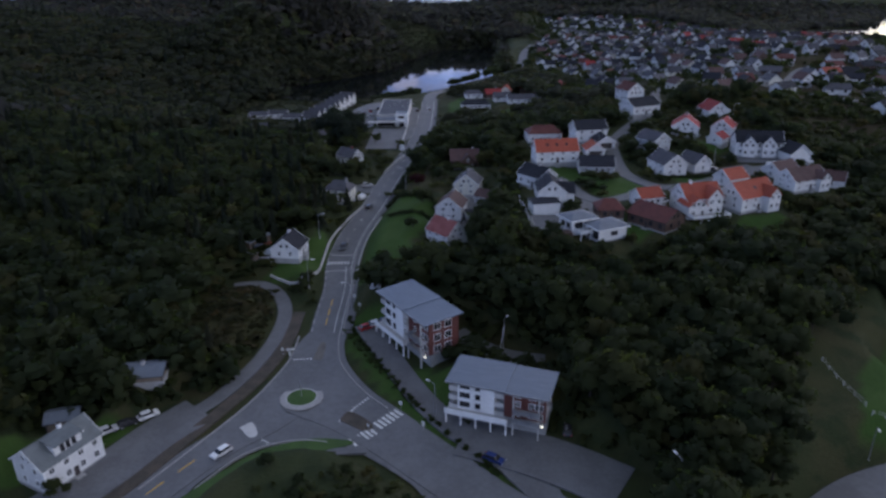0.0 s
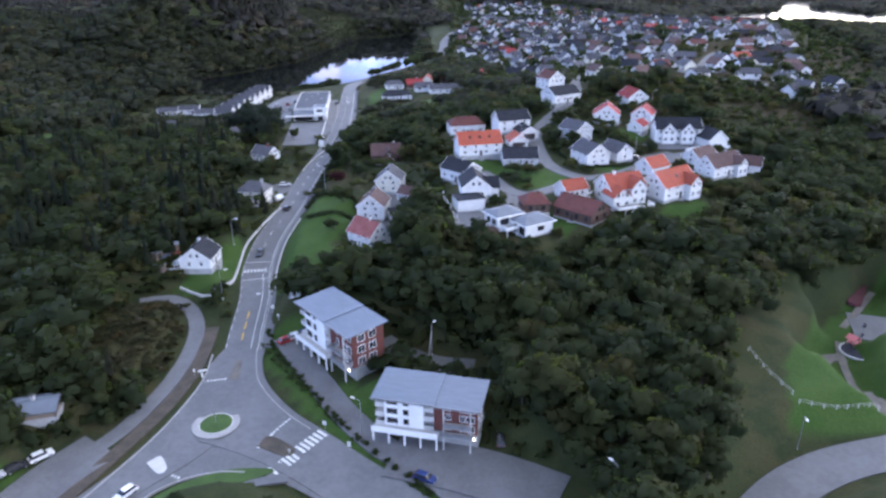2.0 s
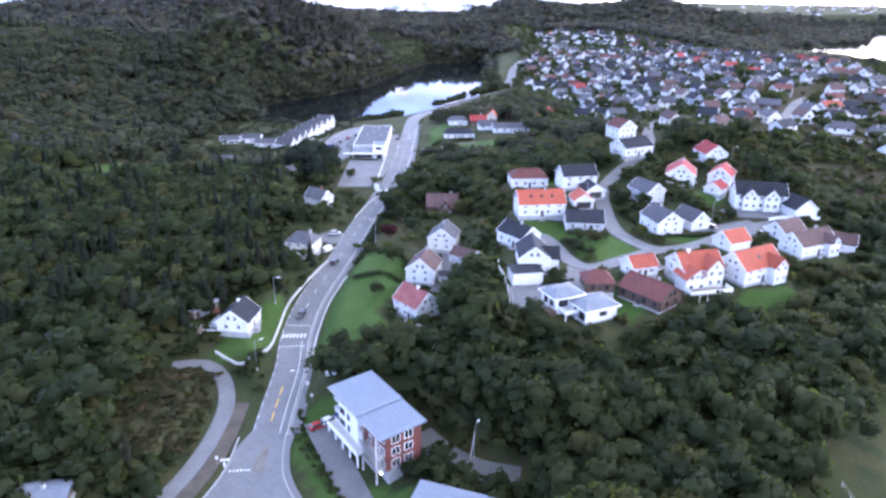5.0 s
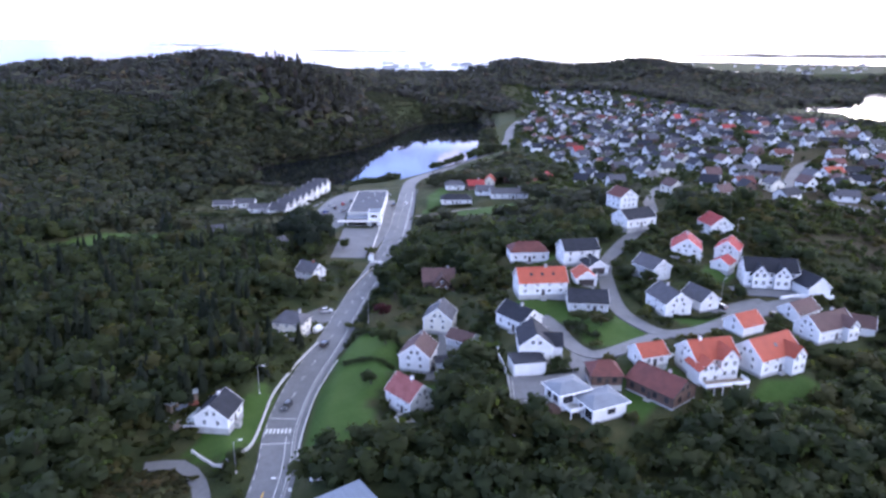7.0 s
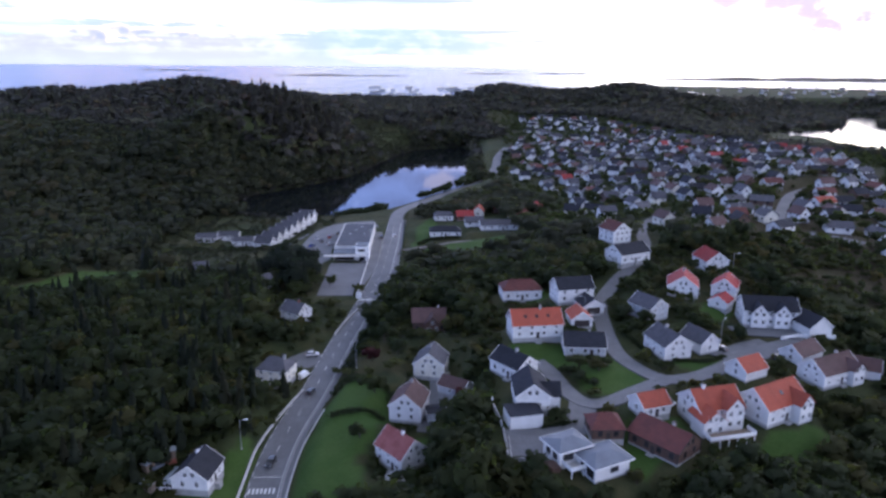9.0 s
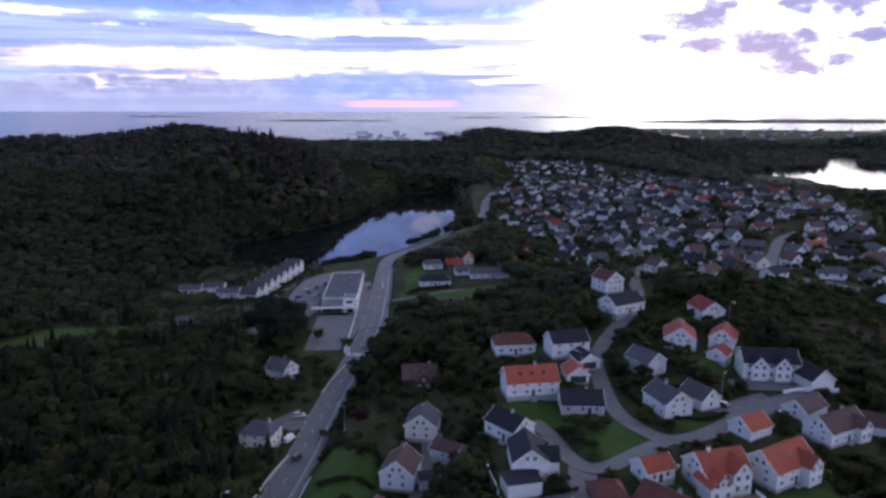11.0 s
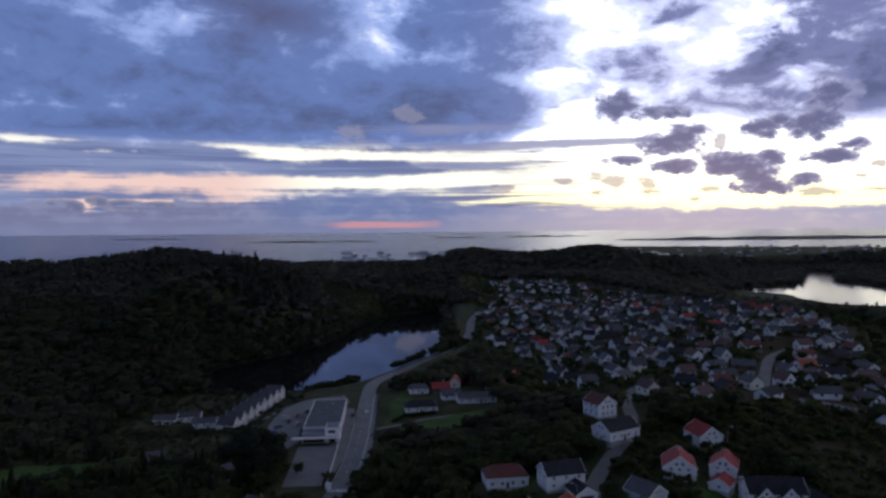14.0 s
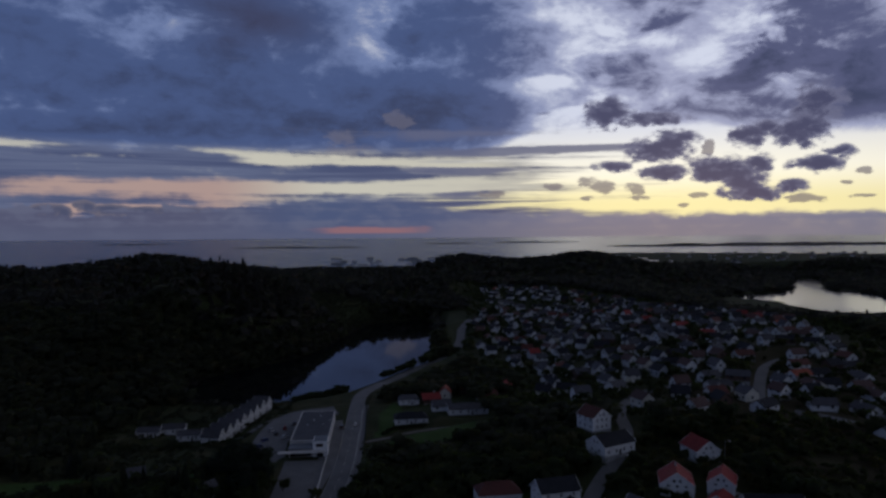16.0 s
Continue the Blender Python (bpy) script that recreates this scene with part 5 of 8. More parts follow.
cross_gable(ob, "villa_two", 4.0, 5.0, 2.4, 5.2, 2.4, WHITE, ORANGE, -1)
ob = house("brown_house", "long white house with a brown tiled roof", WHITE, BROWN_ROOF, 4.3, 3.2, 0.8, 4, 2, 2, (0.18, 0.1))
cross_gable(ob, "brown_house", 4.6, 4.6, 1.8, 4.6, 2.0, WHITE, BROWN_ROOF, -1)
house("brown_garage", "white garage with a brown tiled roof", WHITE, BROWN_ROOF, 2.8, 2.6, 0.2, 0, 1, 1, None, door=False, category="garage", name="garage")
house("brown_annex", "white outbuilding with a brown tiled roof", WHITE, BROWN_ROOF, 2.8, 2.4, 0.2, 1, 1, 1, None, door=False, category="outbuilding", name="outbuilding")
house("white_middle", "white gabled house with a dark grey roof", WHITE, GREY_ROOF, 4.6, 3.2, 0.5, 3, 2, 2, (0.1, 0))
house("white_middle_wing", "white gabled wing with a dark grey roof", WHITE, GREY_ROOF, 3.4, 2.8, 0.3, 1, 1, 1, None, door=False, category="outbuilding", name="outbuilding")
house("grey_house", "pale grey house with a dark tiled roof", GREY_WALL, GREY_ROOF, 4.6, 2.8, 0.5, 2, 2, 2, None)
ob = house("red_house", "white house with a dark red tiled roof", WHITE, RED, 4.6, 3.6, 0.6, 3, 3, 2, (0.1, 0))
house("red_back", "white house with a red tiled roof on a slope", WHITE, RED, 4.6, 3.2, 0.8, 3, 2, 2, None)
house("red_right", "white house with a red tiled roof and carport", WHITE, RED, 4.2, 3.0, 0.4, 2, 2, 2, None)
house("red_shed", "small white outbuilding with a red tiled roof", WHITE, RED, 2.4, 1.8, 0.2, 0, 1, 1, None, door=False, category="outbuilding", name="outbuilding")
ob = house("big_white", "large white house with two front gables and black roof", WHITE, DARK, 5.6, 3.4, 0.4, 5, 2, 2, None, skylights=2)
cross_gable(ob, "big_white", -4.0, 4.8, 1.4, 5.4, 2.6, WHITE, DARK, -1)
cross_gable(ob, "big_white", 3.2, 4.8, 1.4, 5.4, 2.6, WHITE, DARK, -1)
house("white_garage", "large white garage with a black tiled roof", WHITE, DARK, 3.2, 3.2, 0.2, 0, 0, 0, None, door=False, category="garage", name="garage")
house("maroon_far", "tall white house with a maroon tiled roof", WHITE, MAROON, 5.8, 3.2, 0.6, 3, 3, 2, None)
house("dark_far", "long white house with a black tiled roof", WHITE, DARK, 4.0, 3.0, 0.4, 4, 2, 1, None)
ob = house("pink_house", "white house with a faded red roof and dormer", WHITE, FADED_RED, 5.0, 3.4, 0.8, 3, 2, 2, (0.1, 0), chimney_mat=TRIM)
house("gable_house", "white gabled house with a brown roof", WHITE, BROWN_ROOF, 5.2, 3.4, 0.8, 2, 2, 2, (0.3, 0))
house("low_garage", "small white garage with a flat dark roof", WHITE, DARK, 2.5, 0.4, 0.2, 0, 0, 0, None, door=False, category="garage", name="garage")
house("cream_house", "cream house with a pale grey tiled roof", CREAM, GREY_ROOF, 5.0, 3.4, 0.8, 2, 2, 2, (0.2, 0.1))
ob = house("brown_low", "brown timber house with a brown tiled roof", BROWN_WALL, BROWN_ROOF, 4.0, 3.4, 0.4, 4, 3, 1, (0.3, 0.1), dark=True)
cross_gable(ob, "brown_low", 1.0, 5.4, 2.2, 3.8, 2.8, BROWN_WALL, BROWN_ROOF, -1)
house("low_house", "low dark outbuilding with a grey roof", GREY_WALL, BROWN_ROOF, 2.6, 1.8, 0.2, 1, 1, 1, None, category="outbuilding", name="outbuilding")
slope_home = house("slope_house", "white house with a black tiled roof by the road", WHITE, DARK, 4.6, 3.2, 1.6, 2, 2, 1, (0.2, 0.1), chimney_mat=TRIM)
lean_to(slope_home, -4.2, 2.6, 4.3, 7.2, 3.1, 2.4)
house("wayside_house", "pale house with a hipped grey roof by the road", CREAM, GREY_ROOF, 5.2, 2.6, 0.8, 3, 2, 2, (0.3, 0), hip=3.0)
house("small_white", "old white house among trees with a grey roof", WHITE, GREY_ROOF, 5.0, 3.0, 0.6, 3, 2, 2, (0.2, 0), chimney_mat=BRICK)
corner_home = house("corner_house", "white two-storey house with a grey roof and a wide dormer", WHITE, SLATE_GREY, 5.6, 3.0, 0.4, 4, 2, 2, (0.1, 0), chimney_mat=TRIM)
shed_dormer(corner_home, 12.0, 8.5, 5.6, 3.0, 5.6, SLATE_GREY)
house("bungalow_one", "white bungalow with a black hipped roof", WHITE, DARK, 3.0, 2.2, 0.3, 4, 2, 1, None, hip=3.0)
house("bungalow_two", "white bungalow with a grey roof near the lake", WHITE, GREY_ROOF, 3.0, 2.0, 0.3, 3, 2, 1, None, hip=2.0)
house("long_house", "long pale house with a grey roof", WHITE, GREY_ROOF, 3.0, 2.2, 0.3, 5, 2, 1, None)
house("shed", "low shed with a pale sheet roof", WOOD, PALE_ROOF, 2.4, 0.8, 0.2, 0, 0, 0, None, door=False, dark=True, category="shed", name="shed")
house("barn", "low barn with a pale metal sheet roof among trees", WOOD, PALE_ROOF, 1.6, 1.0, 0.2, 0, 0, 0, (0.0, 0.0), door=False, dark=True, category="barn", name="barn")


# ---- blocks of flats by the roundabout ----
def flats(key, height, label, name="apartment_building"):
    """White and red block: sheet roofs at two heights, open balconies on posts, garages below."""
    x, y, z, rot, L, W = PLOTS[key]
    ob = tagged(new(name), label, "apartment block")
    ob.matrix_basis = pose(x, y, z, 0, 0, rot)
    split_x, h = L * 0.06, height
    base = 2.6
    part("plinth", box(-L / 2 + 0.4, L / 2 - 0.4, -W / 2 + 1.4, W / 2 - 0.2, -2.0, base), PLINTH, ob)
    part("white_wall", box(-L / 2 + 1.6, split_x - 2.0, -W / 2 + 0.5, W / 2 - 0.3, base, h - 0.35), RENDER, ob, "white rendered half of the block")
    part("red_wall", box(split_x, L / 2 - 0.5, -W / 2 + 0.9, W / 2 - 0.3, base, h - 0.55), RED_WALL, ob, "rust-red panelled half of the block")
    part("recess_wall", box(split_x - 2.0, split_x, -W / 2 + 1.9, W / 2 - 0.35, base, h - 0.4), PLINTH, ob, "grey recessed wall behind balconies")
    # two roof sheets with a fall towards the front, the joint dropped
    for a, b, lift in ((-L / 2 - 0.7, split_x + 0.5, 0.0), (split_x + 0.3, L / 2 + 0.5, -0.22)):
        bm = bmesh.new()
        zf, zb = h - 0.25 + lift, h + 0.15 + lift
        lower = [(a, -W / 2 - 0.9, zf), (b, -W / 2 - 0.9, zf), (b, W / 2 + 0.5, zb), (a, W / 2 + 0.5, zb)]
        vs = [bm.verts.new(p) for p in lower]
        ws = [bm.verts.new((p[0], p[1], p[2] + 0.22)) for p in lower]
        bm.faces.new(vs[::-1])
        bm.faces.new(ws)
        for i in range(4):
            bm.faces.new((vs[i], vs[(i + 1) % 4], ws[(i + 1) % 4], ws[i]))
        roof = part("roof", bm, SHEET, ob)
        part("fascia", box(a, b, -W / 2 - 0.96, -W / 2 - 0.9, zf - 0.08, zf + 0.24), METAL, roof)
        for i in range(1, int((b - a) / 0.9)):
            seam = bmesh.new()
            xs_ = a + i * 0.9
            p = [(xs_ - 0.02, -W / 2 - 0.9, zf + 0.22), (xs_ + 0.02, -W / 2 - 0.9, zf + 0.22), (xs_ + 0.02, W / 2 + 0.5, zb + 0.22), (xs_ - 0.02, W / 2 + 0.5, zb + 0.22)]
            v0 = [seam.verts.new(q) for q in p]
            v1 = [seam.verts.new((q[0], q[1], q[2] + 0.05)) for q in p]
            seam.faces.new(v1)
            for k in range(4):
                seam.faces.new((v0[k], v0[(k + 1) % 4], v1[(k + 1) % 4], v1[k]))
            part("roof_seam", seam, SHEET, roof)
    storeys = max(2, round((h - base) / 2.75))
    rise = (h - 0.4 - base) / storeys
    for f in range(storeys):
        z0 = base + f * rise
        # recessed corner balconies on the white half, hung balconies on the red half
        for nm, a, b, y0 in (("balcony", -L / 2 - 0.2, -L / 2 + 1.6, -W / 2 + 0.3), ("balcony", split_x + 2.2, L / 2 - 1.4, -W / 2 - 0.9), ("balcony", split_x - 1.95, split_x - 0.05, -W / 2 + 0.55)):
            if a > split_x and f == storeys - 1:
                continue
            slab = part(nm, box(a, b, y0, y0 + (3.2 if a < 0 else 1.8), z0 - 0.16, z0), CONCRETE, ob)
            part("railing", box(a, b, y0 - 0.03, y0 + 0.03, z0, z0 + 1.0), METAL if a > 0 else CONCRETE, slab)
            part("side_rail", box(a - 0.03, a + 0.03, y0, y0 + (3.2 if a < 0 else 1.8), z0, z0 + 1.0), METAL if a > 0 else CONCRETE, slab)
        for xi, w in ((-L / 2 + 3.2, 2.0), (-L / 2 + 6.0, 0.9)):
            window_at(ob, xi, -W / 2 + 0.48, z0 + 0.8, 0, w, min(1.35, rise - 1.2), True)
        for xi, w in ((split_x + 2.9, 0.9), (L / 2 - 3.4, 0.9), (L / 2 - 1.8, 1.5)):
            window_at(ob, xi, -W / 2 + 0.88, z0 + 0.6, 0, w, min(1.6, rise - 0.9))
        for yi, w in ((-1.6, 1.8), (1.4, 1.8)):
            window_at(ob, L / 2 - 0.48, yi, z0 + 0.5, 90, w, min(1.7, rise - 0.8))
        for yi in (-1.0, 2.0):
            window_at(ob, -L / 2 + 1.58, yi, z0 + 0.8, -90, 1.1, 1.2, True)
        for xi in (-6, -2, 3, 7):
            window_at(ob, xi, W / 2 - 0.28, z0 + 0.8, 180, 1.2, 1.2)
    # terrace over the garages with its white parapet, on posts
    part("terrace", box(-L / 2 - 0.6, split_x + 1.2, -W / 2 - 1.6, -W / 2 + 0.5, base - 0.25, base), CONCRETE, ob)
    part("parapet", box(-L / 2 - 0.6, split_x + 1.2, -W / 2 - 1.68, -W / 2 - 1.56, base - 0.3, base + 0.95), RENDER, ob, "white terrace parapet")
    for xi in np.linspace(-L / 2 - 0.3, split_x + 1.0, 5):
        part("post", box(xi - 0.14, xi + 0.14, -W / 2 - 1.5, -W / 2 - 1.22, -0.6, base - 0.25), RENDER, ob)
    for xi in (split_x + 2.3, L / 2 - 1.5):
        part("post", box(xi - 0.13, xi + 0.13, -W / 2 - 0.9, -W / 2 - 0.64, -0.6, h - 0.5), CONCRETE, ob)
    for i in range(3):
        xi = -L / 2 + 2.6 + i * 2.7
        part("garage_door", box(xi - 1.15, xi + 1.15, -W / 2 + 1.34, -W / 2 + 1.4, 0.0, 2.15), DOOR, ob)
    lamp = part("wall_lamp", box(L / 2 - 1.1, L / 2 - 0.8, -W / 2 - 0.1, -W / 2 + 0.1, 2.2, 2.5), GLOW, ob, "lit wall lamp")
    return ob


flats("flats_south", 9.6, "three-storey white and rust-red block of flats with a grey sheet roof")
flats("flats_north", 11.6, "four-storey white and rust-red block of flats with a grey sheet roof")


# ---- flat-roofed house, garage and the shop ----
def flat_garage(key, label):
    x, y, z, rot, L, W = PLOTS[key]
    ob = tagged(new("garage"), label, "garage")
    ob.matrix_basis = pose(x, y, z, 0, 0, rot)
    part("wall", box(-L / 2, L / 2, -W / 2, W / 2, -2.0, 2.9), WHITE, ob)
    part("roof", box(-L / 2 - 0.2, L / 2 + 0.2, -W / 2 - 0.2, W / 2 + 0.2, 2.9, 3.15), DARK, ob)
    part("garage_door", box(-2.4, 2.4, W / 2, W / 2 + 0.05, 0.05, 2.2), DOOR, ob)
    return ob


flat_garage("garage_flat", "white garage with a flat black roof")


def modern_house(key):
    x, y, z, rot, L, W = PLOTS[key]
    ob = tagged(new("house"), "pale modern house with low grey roofs and large windows", "house")
    ob.matrix_basis = pose(x, y, z, 0, 0, rot)
    for nm, x0, x1, y0, y1, h in (("rear_wing", -6.8, 1.2, 0.2, 6.6, 4.9), ("front_wing", -2.4, 7.0, -6.6, 0.6, 3.7)):
        part("plinth", box(x0 + 0.05, x1 - 0.05, y0 + 0.05, y1 - 0.05, -4.0, 0.4), PLINTH, ob)
        wing = part(nm, box(x0, x1, y0, y1, 0.4, h), WHITE, ob)
        bm = bmesh.new()
        o = 0.75
        pts = [(x0 - o, y0 - o), (x1 + o, y0 - o), (x1 + o, y1 + o), (x0 - o, y1 + o)]
        under = [bm.verts.new((a, b, h)) for a, b in pts]
        rim = [bm.verts.new((a, b, h + 0.25)) for a, b in pts]
        cx, cy, q = (x0 + x1) / 2, (y0 + y1) / 2, (x1 - x0) * 0.2
        ra, rb = bm.verts.new((cx - q, cy, h + 1.35)), bm.verts.new((cx + q, cy, h + 1.35))
        for k in range(4):
            bm.faces.new((under[k], under[(k + 1) % 4], rim[(k + 1) % 4], rim[k]))
        bm.faces.new(under[::-1])
        bm.faces.new((rim[0], rim[1], rb, ra))
        bm.faces.new((rim[1], rim[2], rb))
        bm.faces.new((rim[2], rim[3], ra, rb))
        bm.faces.new((rim[3], rim[0], ra))
        roof = part("roof", bm, PALE_ROOF, wing)
        for a, b, c, d in ((x0 - o, x1 + o, y0 - o - 0.04, y0 - o + 0.02), (x0 - o, x1 + o, y1 + o - 0.02, y1 + o + 0.04), (x0 - o - 0.04, x0 - o + 0.02, y0 - o, y1 + o), (x1 + o - 0.02, x1 + o + 0.04, y0 - o, y1 + o)):
            part("fascia", box(a, b, c, d, h - 0.05, h + 0.28), TRIM, roof)
    for xi, yi, zi, rz, w, hh in ((2.8, -6.62, 1.7, 0, 2.0, 1.1), (-2.42, -5.0, 0.9, -90, 2.2, 2.2), (-2.42, -2.4, 0.9, -90, 1.4, 2.2), (-4.6, 0.18, 2.6, 0, 2.6, 1.7), (-6.82, 2.0, 2.6, -90, 1.4, 1.4), (-6.82, 4.6, 2.6, -90, 1.4, 1.4), (7.02, -3.4, 1.7, 90, 1.6, 1.1)):
        window_at(ob, xi, yi, zi, rz, w, hh, True)
    deck = part("balcony", box(-6.0, -2.4, -3.2, 0.2, 1.8, 2.0), CONCRETE, ob)
    part("railing", box(-6.0, -2.4, -3.26, -3.18, 2.0, 3.0), TRIM, deck)
    part("railing", box(-6.06, -5.98, -3.2, 0.2, 2.0, 3.0), TRIM, deck)
    for xi in (-5.8, -2.7):
        part("post", box(xi - 0.1, xi + 0.1, -3.1, -2.9, -3.0, 1.8), TRIM, deck)
    part("shed", box(-9.2, -6.9, -0.6, 2.6, -2.0, 2.0), BROWN_WALL, ob, "dark brown lean-to shed")
    return ob


modern_house("modern")

veranda = tagged(new("veranda"), "white wooden veranda on posts beside a villa", "veranda")
veranda.matrix_basis = pose(79.6, 189.2, 18.0, 0, 0, 12)
part("deck", box(-6.0, 6.2, -1.9, 1.4, 1.7, 1.95), WOOD, veranda)
for a in ((-6.0, 6.2, -1.95, -1.85), (-6.05, -5.95, -1.9, 1.4), (6.15, 6.25, -1.9, 1.4)):
    part("railing", box(a[0], a[1], a[2], a[3], 1.95, 2.95), TRIM, veranda)
for xi in (-5.8, -3.4, -1.0, 1.4, 3.8, 6.0):
    part("post", box(xi - 0.1, xi + 0.1, -1.85, -1.65, -4.0, 1.7), TRIM, veranda)


def shop():
    x, y, z, rot, L, W = PLOTS["store"]
    ob = tagged(new("shop_building"), "long low white shop with a flat grey roof", "shop")
    ob.matrix_basis = pose(x, y, z)
    # x across, y away from the entrance
    x0, x1, y0, y1 = -8.8, 8.4, -30, 31
    part("wall", box(x0, x1, y0 + 9, y1, -2.0, 5.0), CONCRETE, ob)
    part("roof", box(x0 + 0.3, x1 - 0.3, y0 + 9.3, y1 - 0.3, 5.0, 5.12), FELT, ob)
    for a in ((x0 - 0.15, x0 + 0.35, y0 + 9, y1), (x1 - 0.35, x1 + 0.15, y0 + 9, y1), (x0, x1, y1 - 0.35, y1 + 0.15), (x0, x1, y0 + 8.85, y0 + 9.35)):
        part("parapet", box(*a, 4.6, 5.3), CONCRETE, ob)
    front = part("front_wing", box(x0 + 0.3, x1 - 6.2, y0 + 1.5, y0 + 9, -2.0, 3.6), CONCRETE, ob)
    part("front_roof", box(x0, x1 - 6.2, y0 + 1.0, y0 + 9, 3.6, 3.95), PALE_ROOF, front)
    part("canopy", box(x0 - 4.0, x1 - 0.5, y0 - 2.6, y0 + 0.6, 2.9, 3.2), CONCRETE, ob)
    part("shop_window", box(x0 + 1, x1 - 7, y0 + 1.4, y0 + 1.5, 0.4, 2.8), GLASS, ob)
    tower = part("corner_tower", box(x1 - 6.2, x1 + 0.3, y0 + 0.8, y0 + 10, -2.0, 7.0), RENDER, ob, "white corner tower")
    part("tower_roof", box(x1 - 5.9, x1, y0 + 1.1, y0 + 9.7, 7.0, 7.1), PALE_ROOF, tower)
    part("sign_panel", box(x1 - 4.8, x1 - 1.6, y0 + 0.7, y0 + 0.8, 4.6, 6.0), DOOR, tower)
    part("sign_panel", box(x1 + 0.3, x1 + 0.38, y0 + 3.2, y0 + 6.4, 4.4, 6.0), DOOR, tower)
    part("entrance", box(x1 - 4.4, x1 - 1.6, y0 + 0.72, y0 + 0.8, 0.1, 2.5), GLASS, tower)
    for i in range(7):
        part("post", box(x0 - 0.6, x0 - 0.35, y0 + 12 + i * 7, y0 + 12.25 + i * 7, -0.5, 4.6), TRIM, ob)
    for i in range(5):
        part("roof_vent", box(-4 + i * 2.6, -3.2 + i * 2.6, 4 + (i % 3) * 8, 4.8 + (i % 3) * 8, 5.12, 5.7), METAL, ob)
    return ob


shop()

# ---- terraced houses by the lake ----
for k in range(8):
    house("row_%d" % k, "white terraced house with a steep gable and grey roof", WHITE, GREY_ROOF, 4.8, 3.6, 0.4, 1, 2, 2, None, category="terraced house", name="terraced_house")
for k in range(3):
    house("court_%d" % k, "low white lakeside house with a grey roof", WHITE, GREY_ROOF, 3.0, 2.0, 0.3, 3, 1, 1, None)


# ---- the village beyond: rows of houses along the contour ----
vill = random.Random(11)
VILLAGE_SPOTS = []
WALL_MESH, ROOF_MESH, PORCH_MESH = {}, {}, {}


def village_meshes(kind, wall, roof):
    L, W, h, r = ((8.8, 6.8, 3.8, 2.8), (10.2, 7.0, 2.7, 2.6), (8.0, 6.4, 4.2, 3.0), (11.4, 7.2, 2.8, 2.4))[kind]
    if (kind, wall.name) not in WALL_MESH:
        bm = gable_body(L, W, h, r)
        me = bpy.data.meshes.new("wall")
        bm.to_mesh(me)
        bm.free()
        me.materials.append(wall)
        WALL_MESH[kind, wall.name] = me
    if (kind, roof.name) not in ROOF_MESH:
        bm = bmesh.new()
        e, sl = W / 2 + 0.5, r / (W / 2)
        for s in (-1, 1):
            lower = [(-L / 2 - 0.5, s * e, h - 0.5 * sl), (L / 2 + 0.5, s * e, h - 0.5 * sl), (L / 2 + 0.5, 0, h + r), (-L / 2 - 0.5, 0, h + r)]
            vs, ws = [bm.verts.new((a, b, c + 0.02)) for a, b, c in lower], [bm.verts.new((a, b, c + 0.24)) for a, b, c in lower]
            bm.faces.new(vs)
            bm.faces.new(ws)
            for i in range(4):
                bm.faces.new((vs[i], vs[(i + 1) % 4], ws[(i + 1) % 4], ws[i]))
        bmesh.ops.recalc_face_normals(bm, faces=bm.faces)
        me = bpy.data.meshes.new("roof")
        bm.to_mesh(me)
        bm.free()
        me.materials.append(roof)
        ROOF_MESH[kind, roof.name] = me
    return WALL_MESH[kind, wall.name], ROOF_MESH[kind, roof.name], (L, W, h, r)


WALL_WORD = {WHITE.name: "white", CREAM.name: "cream", GREY_WALL.name: "grey", BROWN_WALL.name: "brown"}
ROOF_WORD = {DARK.name: "black", GREY_ROOF.name: "grey", MAROON.name: "maroon", BROWN_ROOF.name: "brown", RED.name: "red", ORANGE.name: "orange"}


FAR_HOUSES = []


def village_house(x, y, rot, kind, wall, roof, z=None, windows=True):
    if y > 560:
        wm, rm, (L, W, h, r) = village_meshes(kind, wall, roof)
        FAR_HOUSES.append((pose(x, y, ground(x, y) + 0.2, 0, 0, rot), wm, rm, wall, roof))
        VILLAGE_SPOTS.append((x, y, math.hypot(L, W) / 2))
        return None
    z = ground(x, y) if z is None else z
    wm, rm, (L, W, h, r) = village_meshes(kind, wall, roof)
    ob = tagged(new("house"), "%s village house with a %s pitched roof" % (WALL_WORD[wall.name], ROOF_WORD[roof.name]), "house", "houses of the village")
    ob.matrix_basis = pose(x, y, z + 0.3, 0, 0, rot)
    a = new("wall", wm)
    a.parent = ob
    b = new("roof", rm)
    b.parent = ob
    share(PLINTH_BLOCK, 0, 0, 0, parent=ob, scale=(L - 0.1, W - 0.1, 1))
    if windows:
        for s in (-1, 1):
            for xi in (-L * 0.27, L * 0.27):
                share(WIN_BLOCK, xi, s * (W / 2 + 0.02), 1.2 if h < 4 else 3.0, parent=ob)
            share(WIN_BLOCK, s * (L / 2 + 0.02), 0, 1.4 if h < 4 else 3.2, 0, 0, 90, parent=ob)
    if vill.random() < 0.4:
        share(CHIMNEY_BLOCK, L * 0.2, 0.4, h + r - 0.3, parent=ob)
    VILLAGE_SPOTS.append((x, y, math.hypot(L, W) / 2))
    return ob


def block(name, mat, *size):
    me = bpy.data.meshes.new(name)
    bm = box(*size)
    bm.to_mesh(me)
    bm.free()
    me.materials.append(mat)

    class Holder:
        data = me
    Holder.name = name
    return Holder


